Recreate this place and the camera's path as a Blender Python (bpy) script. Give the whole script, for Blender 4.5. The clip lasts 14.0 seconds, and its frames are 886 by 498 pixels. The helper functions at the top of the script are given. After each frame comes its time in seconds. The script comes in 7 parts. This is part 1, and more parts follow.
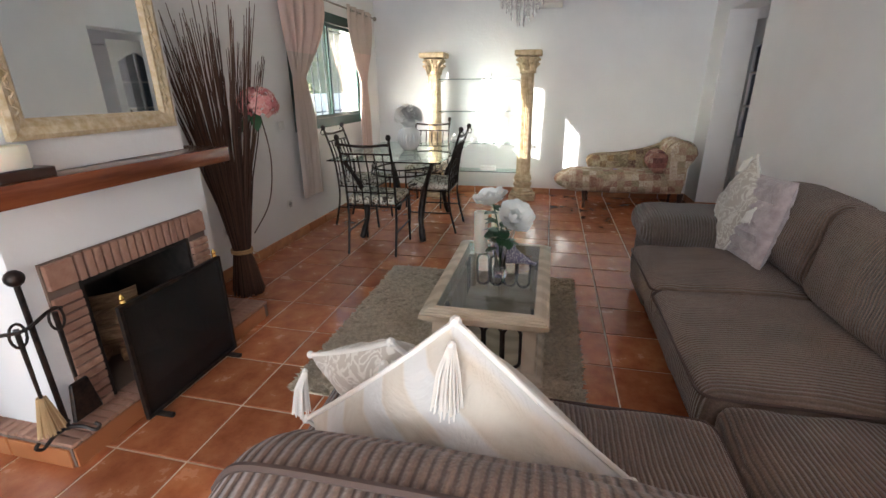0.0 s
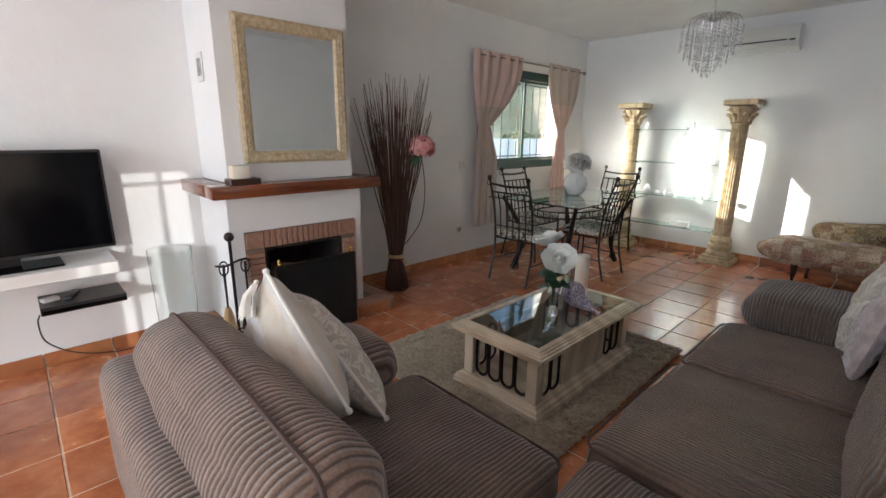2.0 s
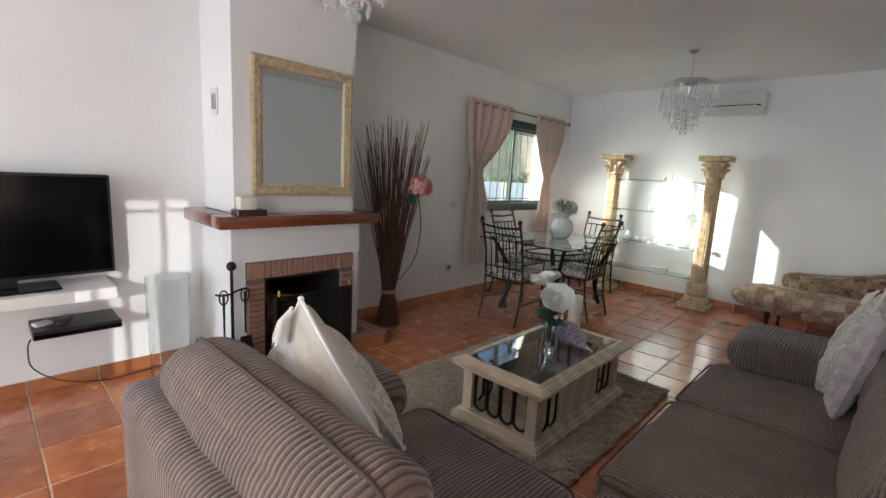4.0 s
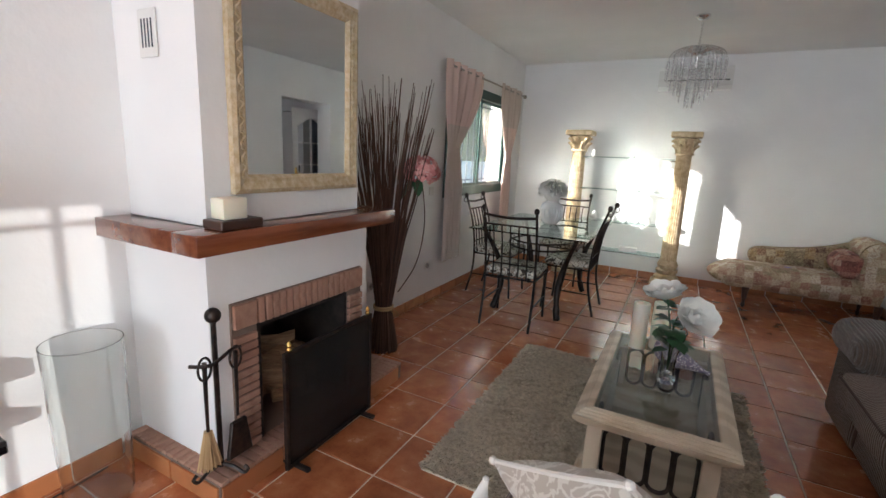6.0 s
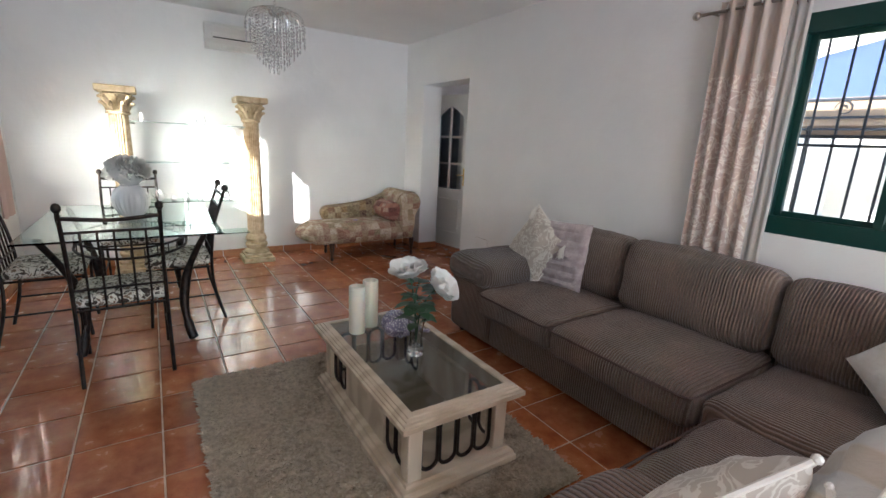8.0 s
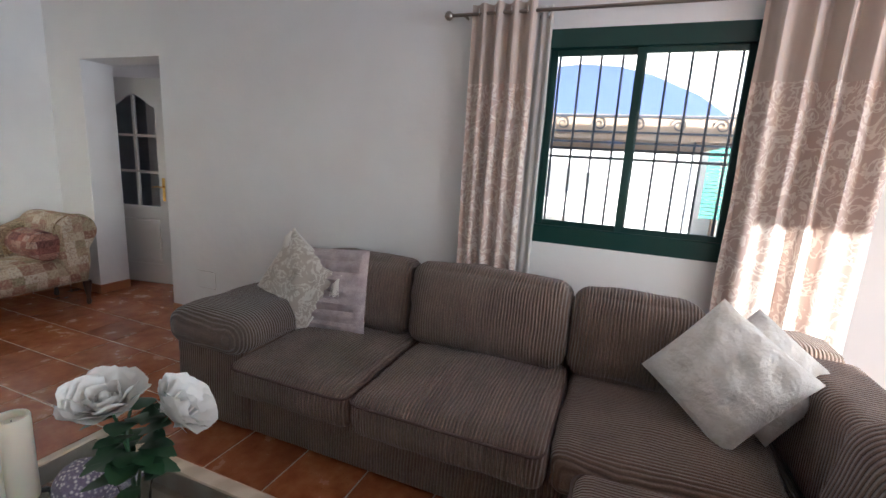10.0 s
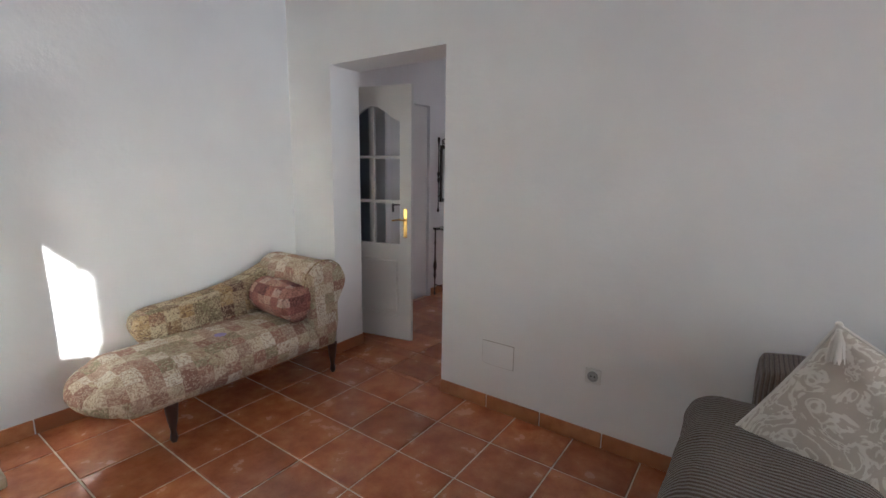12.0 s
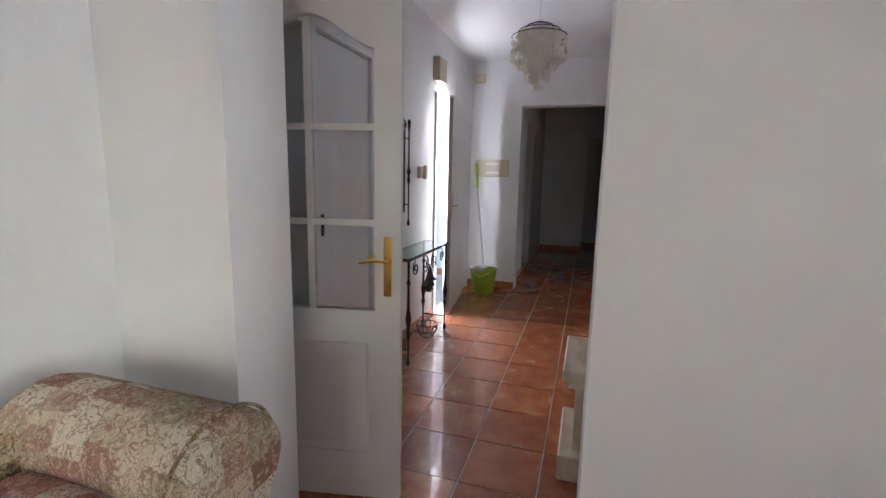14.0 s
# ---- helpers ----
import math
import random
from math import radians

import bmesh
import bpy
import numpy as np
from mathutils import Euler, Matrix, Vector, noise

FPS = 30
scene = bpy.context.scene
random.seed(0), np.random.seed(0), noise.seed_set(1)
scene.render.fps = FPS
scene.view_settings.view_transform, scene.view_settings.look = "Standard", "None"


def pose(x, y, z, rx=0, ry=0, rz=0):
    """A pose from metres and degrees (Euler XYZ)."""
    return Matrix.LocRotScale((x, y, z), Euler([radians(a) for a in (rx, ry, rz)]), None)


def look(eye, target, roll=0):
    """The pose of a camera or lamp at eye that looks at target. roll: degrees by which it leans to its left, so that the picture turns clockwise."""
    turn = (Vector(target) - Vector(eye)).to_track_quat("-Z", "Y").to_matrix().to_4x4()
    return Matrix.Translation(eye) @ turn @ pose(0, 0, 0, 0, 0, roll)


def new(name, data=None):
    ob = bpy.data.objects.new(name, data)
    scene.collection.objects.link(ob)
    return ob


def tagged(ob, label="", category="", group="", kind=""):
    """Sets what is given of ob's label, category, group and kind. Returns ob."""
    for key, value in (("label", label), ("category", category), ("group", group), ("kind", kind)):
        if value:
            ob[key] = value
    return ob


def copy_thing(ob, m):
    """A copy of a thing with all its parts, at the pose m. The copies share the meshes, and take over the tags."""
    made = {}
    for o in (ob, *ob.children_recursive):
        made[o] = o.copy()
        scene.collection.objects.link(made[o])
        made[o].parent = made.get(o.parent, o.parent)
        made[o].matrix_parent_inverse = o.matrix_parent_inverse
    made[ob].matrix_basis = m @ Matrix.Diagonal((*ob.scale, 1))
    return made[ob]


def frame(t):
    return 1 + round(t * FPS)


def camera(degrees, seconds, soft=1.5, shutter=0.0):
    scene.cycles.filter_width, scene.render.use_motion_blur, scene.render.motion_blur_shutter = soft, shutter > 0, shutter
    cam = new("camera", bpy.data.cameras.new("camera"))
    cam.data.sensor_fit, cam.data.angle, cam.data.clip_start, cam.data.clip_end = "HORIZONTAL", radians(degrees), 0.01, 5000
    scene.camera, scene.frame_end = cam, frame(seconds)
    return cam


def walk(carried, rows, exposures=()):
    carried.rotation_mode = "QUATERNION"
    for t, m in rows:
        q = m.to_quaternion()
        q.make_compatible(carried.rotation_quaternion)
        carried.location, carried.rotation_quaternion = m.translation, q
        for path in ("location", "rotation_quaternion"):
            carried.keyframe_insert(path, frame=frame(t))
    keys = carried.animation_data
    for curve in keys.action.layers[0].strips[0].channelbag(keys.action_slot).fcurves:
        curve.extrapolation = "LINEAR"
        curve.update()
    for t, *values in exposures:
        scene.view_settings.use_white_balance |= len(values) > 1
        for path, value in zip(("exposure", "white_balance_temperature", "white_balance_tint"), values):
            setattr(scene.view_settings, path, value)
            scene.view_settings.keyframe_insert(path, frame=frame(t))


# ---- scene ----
cam = camera(89.5, 14.0)
PATH = [
    (0, (0.345, 0.335, 1.37), (-0.087, 2.167, 0.694), -0.6),
    (0.5, (0.68, 0.414, 1.374), (-0.112, 2.125, 0.707), -1.3),
    (1, (1.023, 0.426, 1.377), (-0.064, 1.981, 0.743), -1.7),
    (1.5, (1.26, 0.491, 1.379), (-0.015, 1.92, 0.806), -0.8),
    (2, (1.447, 0.471, 1.416), (0.048, 1.807, 0.91), 0.7),
    (2.5, (1.468, 0.355, 1.446), (-0.027, 1.609, 1.008), 1.2),
    (3, (1.457, 0.292, 1.451), (-0.092, 1.503, 1.083), 1.4),
    (3.5, (1.46, 0.304, 1.427), (-0.079, 1.535, 1.085), 1.9),
    (4, (1.401, 0.298, 1.417), (0.047, 1.731, 1.084), 3.3),
    (4.2, (1.328, 0.272, 1.416), (0.063, 1.786, 1.087), 3.8),
    (5.3, (0.55, 0.12, 1.412), (-0.43, 1.84, 1.03), 3.3),
    (6.5, (-0.254, 0.587, 1.387), (-0.971, 2.403, 0.953), 1.8),
    (7, (-0.577, 0.656, 1.400), (-0.730, 2.597, 0.944), 2.6),
    (7.5, (-0.770, 0.785, 1.385), (-0.362, 2.684, 0.910), 3.4),
    (8, (-0.890, 0.855, 1.411), (0.171, 2.487, 0.951), 2.8),
    (8.2, (-0.901, 0.860, 1.412), (0.404, 2.307, 0.960), 2.2),
    (10.3, (-0.518, 1.777, 1.438), (1.311, 2.486, 1.047), 3.4),
    (10.5, (-0.494, 1.955, 1.402), (1.289, 2.777, 1.02), 2.5),
    (10.6, (-0.458, 2.031, 1.39), (1.281, 2.947, 1.02), 2.1),
    (11, (-0.357, 2.5, 1.424), (1.291, 3.567, 1.045), 1.5),
    (11.5, (-0.316, 2.994, 1.444), (1.314, 4.092, 1.073), 1.1),
    (12, (-0.139, 3.487, 1.408), (1.472, 4.619, 1.058), 0.9),
    (12.5, (0.038, 3.992, 1.421), (1.668, 5.094, 1.063), 0.8),
    (13, (0.321, 4.404, 1.422), (2.023, 5.384, 1.043), 1.2),
    (13.5, (0.696, 4.798, 1.415), (2.478, 5.626, 1.044), 1.9),
    (14, (1.056, 5.059, 1.322), (2.937, 5.659, 1.006), 1.2),
]
walk(cam, [(t, look(eye, target, roll)) for t, eye, target, roll in PATH],
     [(0, 1.98, 5950, 8), (1.5, 1.85, 5900, 7), (3, 1.64, 5850, 6), (4.5, 1.65, 5850, 6), (6.5, 1.82, 5900, 8), (7.5, 2.06, 5800, 8), (10.5, 2.0, 5700, 9), (14, 2.24, 5800, 9)])

# ---- light ----
world = bpy.data.worlds.new("sky")
scene.world = world
world.use_nodes = True
wn = world.node_tree.nodes
sky = wn.new("ShaderNodeTexSky")
sky.sky_type = "NISHITA"
sky.sun_disc = False
SUN_WAY = Vector((1.35, 1.0, -0.395)).normalized()
sky.sun_elevation = math.asin(-SUN_WAY.z)
sky.sun_rotation = math.atan2(-SUN_WAY.x, -SUN_WAY.y)
world.node_tree.links.new(sky.outputs[0], wn["Background"].inputs[0])
wn["Background"].inputs[1].default_value = 0.15
sun = new("sun", bpy.data.lights.new("sun", "SUN"))
sun.data.energy, sun.data.angle, sun.data.color = 4.4, radians(0.5), (1.0, 0.93, 0.82)
sun.matrix_world = look((0, 0, 0), SUN_WAY)


def window_light(name, place, way, sx, sy, watts, colour):
    ob = new(name, bpy.data.lights.new(name, "AREA"))
    ob.data.shape, ob.data.size, ob.data.size_y = "RECTANGLE", sx, sy
    ob.data.energy, ob.data.color = watts, colour
    ob.matrix_world = look(place, Vector(place) + Vector(way))
    return ob


# Area lamp added in an unseen rear opening to brighten the room.
window_light("patio_light", (0.0, -3.46, 1.25), (0, 1, 0), 2.6, 2.1, 31, (0.90, 0.94, 1.0))
window_light("entry_light", (5.3, 6.66, 1.2), (0, -1, 0), 0.7, 1.9, 32, (0.98, 0.93, 0.98))
glint = new("glass_glint", bpy.data.lights.new("glass_glint", "SPOT"))
glint.data.energy, glint.data.spot_size, glint.data.shadow_soft_size = 3200, radians(10), 0.04
glint.data.spot_blend, glint.data.color = 0.0, (1.0, 0.94, 0.85)
glint.matrix_world = look((15.0, -9.3, 5.0), (2.2, -1.5, 1.5))


# ---- materials ----
def mat(name, colour, rough=0.6, metal=0.0, coat=0.0):
    m = bpy.data.materials.new(name)
    m.use_nodes = True
    b = m.node_tree.nodes["Principled BSDF"]
    b.inputs["Base Color"].default_value = (*colour, 1)
    b.inputs["Roughness"].default_value = rough
    b.inputs["Metallic"].default_value = metal
    b.inputs["Coat Weight"].default_value = coat
    return m


class Nodes:
    def __init__(self, m):
        self.m, self.t = m, m.node_tree
        self.b = self.t.nodes["Principled BSDF"]
        self.co = self.t.nodes.new("ShaderNodeTexCoord").outputs["Object"]

    def link(self, a, b):
        self.t.links.new(a, b)

    def mapping(self, scale=(1, 1, 1), rot=(0, 0, 0), src=None):
        n = self.t.nodes.new("ShaderNodeMapping")
        n.inputs["Scale"].default_value = scale
        n.inputs["Rotation"].default_value = rot
        self.link(src or self.co, n.inputs["Vector"])
        return n.outputs[0]

    def noise(self, scale, detail=4.0, rough=0.55, src=None, dist=0.0):
        n = self.t.nodes.new("ShaderNodeTexNoise")
        n.inputs["Scale"].default_value = scale
        n.inputs["Detail"].default_value = detail
        n.inputs["Roughness"].default_value = rough
        n.inputs["Distortion"].default_value = dist
        self.link(src or self.co, n.inputs["Vector"])
        return n.outputs["Fac"]

    def voronoi(self, scale, src=None, feature="F1"):
        n = self.t.nodes.new("ShaderNodeTexVoronoi")
        n.inputs["Scale"].default_value = scale
        n.feature = feature
        self.link(src or self.co, n.inputs["Vector"])
        return n

    def wave(self, scale, axis="X", dist=0.0, dscale=1.0, src=None, profile="SIN"):
        n = self.t.nodes.new("ShaderNodeTexWave")
        n.bands_direction, n.wave_profile = axis, profile
        n.inputs["Scale"].default_value = scale
        n.inputs["Distortion"].default_value = dist
        n.inputs["Detail Scale"].default_value = dscale
        n.inputs["Detail"].default_value = 1.5
        self.link(src or self.co, n.inputs["Vector"])
        return n.outputs["Fac"]

    def ramp(self, src, stops, mode="LINEAR"):
        n = self.t.nodes.new("ShaderNodeValToRGB")
        n.color_ramp.interpolation = mode
        el = n.color_ramp.elements
        while len(el) < len(stops):
            el.new(0.5)
        for e, (p, c) in zip(el, stops):
            e.position, e.color = p, (*c, 1) if len(c) == 3 else c
        self.link(src, n.inputs[0])
        return n.outputs[0]

    def mix(self, fac, a, b, mode="MIX"):
        n = self.t.nodes.new("ShaderNodeMix")
        n.data_type, n.blend_type = "RGBA", mode
        for val, sock in ((fac, n.inputs[0]), (a, n.inputs[6]), (b, n.inputs[7])):
            if isinstance(val, (int, float)):
                sock.default_value = val
            elif isinstance(val, tuple):
                sock.default_value = (*val, 1)
            else:
                self.link(val, sock)
        return n.outputs[2]

    def maths(self, op, a, b=0.0):
        n = self.t.nodes.new("ShaderNodeMath")
        n.operation = op
        for val, sock in ((a, n.inputs[0]), (b, n.inputs[1])):
            if isinstance(val, (int, float)):
                sock.default_value = val
            else:
                self.link(val, sock)
        return n.outputs[0]

    def random(self):
        return self.t.nodes.new("ShaderNodeObjectInfo").outputs["Random"]

    def island(self):
        return self.t.nodes.new("ShaderNodeNewGeometry").outputs["Random Per Island"]

    def colour(self, src):
        self.link(src, self.b.inputs["Base Color"])

    def rough(self, src, lo, hi):
        n = self.t.nodes.new("ShaderNodeMapRange")
        n.inputs["To Min"].default_value, n.inputs["To Max"].default_value = lo, hi
        self.link(src, n.inputs[0])
        self.link(n.outputs[0], self.b.inputs["Roughness"])

    def bump(self, src, strength=0.3, dist=0.005):
        n = self.t.nodes.new("ShaderNodeBump")
        n.inputs["Strength"].default_value, n.inputs["Distance"].default_value = strength, dist
        self.link(src, n.inputs["Height"])
        old = self.b.inputs["Normal"].links
        if old:
            self.link(old[0].from_socket, n.inputs["Normal"])
        self.link(n.outputs[0], self.b.inputs["Normal"])


def plaster(name, colour):
    m = mat(name, colour, 0.75)
    n = Nodes(m)
    big, small = n.noise(1.3, 3), n.noise(60, 4)
    c2 = tuple(c * 0.93 for c in colour)
    n.colour(n.mix(n.ramp(big, [(0.35, (0, 0, 0)), (0.7, (1, 1, 1))]), colour, c2))
    n.bump(n.noise(7, 4), 0.25, 0.02)
    n.bump(small, 0.12, 0.003)
    return m


M_WALL = plaster("white_plaster", (0.86, 0.855, 0.845))
M_CEIL = plaster("ceiling_paint", (0.87, 0.865, 0.85))
M_OUTWALL = plaster("outdoor_render", (0.82, 0.80, 0.76))


def terracotta(name, random_from_island=False):
    m = mat(name, (0.3, 0.11, 0.05), 0.22, coat=0.45)
    n = Nodes(m)
    rnd = n.island() if random_from_island else n.random()
    shift = n.t.nodes.new("ShaderNodeVectorMath")
    n.link(n.co, shift.inputs[0])
    comb = n.t.nodes.new("ShaderNodeCombineXYZ")
    n.link(n.maths("MULTIPLY", rnd, 37.0), comb.inputs[0])
    n.link(n.maths("MULTIPLY", rnd, 91.0), comb.inputs[1])
    n.link(comb.outputs[0], shift.inputs[1])
    src = shift.outputs[0]
    cloud = n.noise(7, 5, 0.6, src)
    base = n.ramp(cloud, [(0.3, (0.32, 0.095, 0.038)), (0.5, (0.45, 0.155, 0.064)), (0.72, (0.58, 0.24, 0.11))])
    tone = n.ramp(rnd, [(0.0, (0.82, 0.80, 0.80)), (0.5, (1, 1, 1)), (1.0, (1.13, 1.12, 1.06))])
    col = n.mix(1.0, base, tone, "MULTIPLY")
    specks = n.ramp(n.noise(90, 3, 0.5, src), [(0.62, (0, 0, 0)), (0.72, (1, 1, 1))])
    col = n.mix(n.maths("MULTIPLY", specks, 0.35), col, (0.12, 0.04, 0.02))
    n.colour(col)
    n.rough(cloud, 0.16, 0.34)
    n.bump(n.noise(9, 3, 0.5, src), 0.25, 0.004)
    n.bump(n.noise(120, 3, 0.5, src), 0.06, 0.001)
    return m


M_TILE = terracotta("terracotta_tile")
M_TILE_FAR = terracotta("terracotta_tile_joined", True)
M_BASE = mat("skirting_tile", (0.42, 0.17, 0.07), 0.35)
nn = Nodes(M_BASE)
nn.colour(nn.mix(nn.random(), nn.ramp(nn.noise(11, 4), [(0.35, (0.42, 0.15, 0.055)), (0.7, (0.62, 0.29, 0.12))]), (0.36, 0.13, 0.05), "MIX"))
M_GROUT = mat("grout", (0.50, 0.40, 0.31), 0.9)
nn = Nodes(M_GROUT)
nn.colour(nn.ramp(nn.noise(14, 4), [(0.3, (0.56, 0.39, 0.27)), (0.7, (0.78, 0.64, 0.50))]))


def corduroy(name, axis, dark=(0.055, 0.033, 0.025), light=(0.225, 0.150, 0.108), pitch=0.0145, groove_shade=0.55):
    m = mat(name, light, 0.85)
    n = Nodes(m)
    n.b.inputs["Sheen Weight"].default_value = 0.25
    n.b.inputs["Sheen Roughness"].default_value = 0.5
    wobble = n.t.nodes.new("ShaderNodeVectorMath")
    wobble.operation = "MULTIPLY_ADD"
    nz = n.t.nodes.new("ShaderNodeTexNoise")
    nz.inputs["Scale"].default_value = 3.0
    n.link(n.co, nz.inputs["Vector"])
    n.link(nz.outputs["Color"], wobble.inputs[0])
    wobble.inputs[1].default_value = (0.035, 0.035, 0.035)
    n.link(n.co, wobble.inputs[2])
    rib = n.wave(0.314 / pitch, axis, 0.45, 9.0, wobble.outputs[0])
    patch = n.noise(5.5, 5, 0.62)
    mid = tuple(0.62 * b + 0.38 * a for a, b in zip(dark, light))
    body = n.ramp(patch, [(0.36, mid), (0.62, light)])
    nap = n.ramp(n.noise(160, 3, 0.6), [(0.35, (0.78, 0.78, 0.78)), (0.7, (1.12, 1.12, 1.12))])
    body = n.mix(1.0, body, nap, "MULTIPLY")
    # Shade between the ribs is mixed into the colour at their low points.
    n.colour(n.mix(n.ramp(rib, [(0.05, (groove_shade, groove_shade, groove_shade)), (0.42, (0, 0, 0))]), body, dark))
    n.bump(rib, 1.0, 0.007)
    n.bump(n.noise(55, 3, 0.6), 0.35, 0.004)
    n.bump(n.noise(250, 2), 0.3, 0.001)
    return m


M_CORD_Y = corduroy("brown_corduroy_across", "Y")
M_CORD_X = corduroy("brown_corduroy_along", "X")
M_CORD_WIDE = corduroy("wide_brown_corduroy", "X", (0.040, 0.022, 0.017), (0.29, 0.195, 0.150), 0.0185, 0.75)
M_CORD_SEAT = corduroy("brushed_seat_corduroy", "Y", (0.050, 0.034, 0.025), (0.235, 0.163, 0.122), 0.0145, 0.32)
M_PIPING = mat("brown_piping", (0.09, 0.06, 0.05), 0.9)
M_SUEDE = corduroy("brushed_brown_corduroy", "X", (0.060, 0.040, 0.030), (0.150, 0.108, 0.080), 0.016, 0.22)


def damask(name, base, figure, scale=9.0, gloss=0.45):
    m = mat(name, base, gloss)
    n = Nodes(m)
    d = n.noise(scale, 2.5, 0.5, dist=2.2)
    fig = n.ramp(d, [(0.47, (0, 0, 0)), (0.50, (1, 1, 1)), (0.56, (1, 1, 1)), (0.60, (0, 0, 0))])
    n.colour(n.mix(fig, base, figure))
    n.b.inputs["Sheen Weight"].default_value = 0.3
    n.rough(fig, gloss, min(1, gloss + 0.3))
    n.bump(n.noise(10, 4), 0.35, 0.01)
    n.bump(n.noise(400, 2), 0.2, 0.0006)
    return m


M_SATIN = damask("cream_satin_damask", (0.74, 0.68, 0.60), (0.80, 0.77, 0.72), 13, 0.6)
nn = Nodes(M_SATIN)
band = nn.wave(2.6, "X", 0.4, 2.0)
nn.bump(nn.noise(6, 5, 0.6, dist=1.0), 0.7, 0.02)
nn.colour(nn.ramp(band, [(0.40, (0.60, 0.58, 0.55)), (0.52, (0.60, 0.54, 0.46)), (0.60, (0.55, 0.48, 0.39)), (0.9, (0.57, 0.51, 0.43))]))
M_CREAM_DAMASK = damask("grey_cream_damask", (0.50, 0.44, 0.37), (0.70, 0.66, 0.59), 13, 0.55)
M_CURTAIN = damask("rose_beige_curtain", (0.56, 0.43, 0.37), (0.78, 0.70, 0.63), 11, 0.5)
M_CURTAIN_PLAIN = mat("plain_curtain_head", (0.56, 0.47, 0.41), 0.6)
M_CURTAIN_PINK = mat("pink_sheer_curtain", (0.68, 0.51, 0.45), 0.5)
M_LINING = mat("white_curtain_lining", (0.78, 0.75, 0.72), 0.8)
M_ROSE = mat("white_rose_petal", (0.84, 0.83, 0.79), 0.6)
for mm, share, tint in ((M_ROSE, 0.15, (0.84, 0.83, 0.78)), (M_CURTAIN, 0.08, (0.55, 0.38, 0.30)), (M_CURTAIN_PLAIN, 0.04, (0.62, 0.44, 0.36)), (M_CURTAIN_PINK, 0.05, (0.72, 0.50, 0.42)), (M_LINING, 0.5, (0.8, 0.78, 0.75))):
    tr = mm.node_tree
    thin, blend = tr.nodes.new("ShaderNodeBsdfTranslucent"), tr.nodes.new("ShaderNodeMixShader")
    thin.inputs[0].default_value = (*tint, 1)
    blend.inputs[0].default_value = share
    tr.links.new(tr.nodes["Principled BSDF"].outputs[0], blend.inputs[1])
    tr.links.new(thin.outputs[0], blend.inputs[2])
    tr.links.new(blend.outputs[0], tr.nodes["Material Output"].inputs[0])
M_FUR = mat("white_plush", (0.80, 0.77, 0.72), 0.95)
nn = Nodes(M_FUR)
nn.b.inputs["Sheen Weight"].default_value = 0.6
nn.colour(nn.ramp(nn.noise(14, 5), [(0.3, (0.66, 0.62, 0.55)), (0.7, (0.84, 0.82, 0.78))]))
nn.bump(nn.noise(45, 5), 0.8, 0.012)
M_MAUVE_FUR = mat("mauve_plush", (0.40, 0.33, 0.33), 0.9)
nn = Nodes(M_MAUVE_FUR)
nn.b.inputs["Sheen Weight"].default_value = 0.5
nn.colour(nn.ramp(nn.noise(18, 5), [(0.3, (0.33, 0.26, 0.26)), (0.7, (0.55, 0.47, 0.46))]))
nn.bump(nn.noise(70, 4), 0.6, 0.008)
M_TASSEL = mat("white_tassel_thread", (0.78, 0.74, 0.68), 0.6)

M_RUG = mat("taupe_shag", (0.25, 0.21, 0.165), 0.95)
nn = Nodes(M_RUG)
nn.colour(nn.mix(nn.island(), nn.ramp(nn.noise(5, 4), [(0.3, (0.20, 0.165, 0.125)), (0.7, (0.36, 0.31, 0.25))]), (0.45, 0.40, 0.33), "MIX"))
nn.colour(nn.mix(nn.ramp(nn.noise(38, 3), [(0.36, (0.4, 0.4, 0.4)), (0.58, (0, 0, 0))]), nn.mix(0.4, nn.ramp(nn.noise(5, 4), [(0.3, (0.54, 0.455, 0.33)), (0.7, (0.70, 0.60, 0.46))]), nn.ramp(nn.island(), [(0, (0.50, 0.42, 0.31)), (1, (0.80, 0.70, 0.55))])), (0.26, 0.22, 0.17)))

M_CREAM = mat("cream_lacquer", (0.62, 0.52, 0.38), 0.35, coat=0.2)
nn = Nodes(M_CREAM)
nn.colour(nn.ramp(nn.wave(2.2, "Y", 6.0, 2.0), [(0.2, (0.54, 0.44, 0.31)), (0.8, (0.68, 0.58, 0.44))]))
nn.bump(nn.noise(40, 3), 0.08, 0.002)
M_IRON = mat("black_wrought_iron", (0.018, 0.015, 0.014), 0.42, 0.6)
nn = Nodes(M_IRON)
nn.colour(nn.ramp(nn.noise(30, 4), [(0.35, (0.012, 0.010, 0.010)), (0.75, (0.06, 0.04, 0.03))]))
nn.bump(nn.noise(80, 3), 0.3, 0.002)
M_CHROME = mat("chrome", (0.75, 0.75, 0.75), 0.12, 1.0)
M_BRASS = mat("polished_brass", (0.80, 0.52, 0.16), 0.2, 1.0)
M_DARKROD = mat("brushed_nickel_rod", (0.35, 0.31, 0.27), 0.35, 1.0)
M_BLACK = mat("black_plastic", (0.012, 0.012, 0.013), 0.3)
M_SCREEN = mat("black_screen_glass", (0.003, 0.003, 0.004), 0.12)
M_SCREEN.node_tree.nodes["Principled BSDF"].inputs["Specular IOR Level"].default_value = 0.18
M_WHITEPL = mat("white_plastic", (0.74, 0.73, 0.70), 0.4)
M_PAINT = mat("white_door_paint", (0.78, 0.77, 0.74), 0.35)
nn = Nodes(M_PAINT)
nn.bump(nn.noise(30, 3), 0.08, 0.001)
M_GREEN = mat("dark_green_aluminium", (0.005, 0.040, 0.033), 0.35)
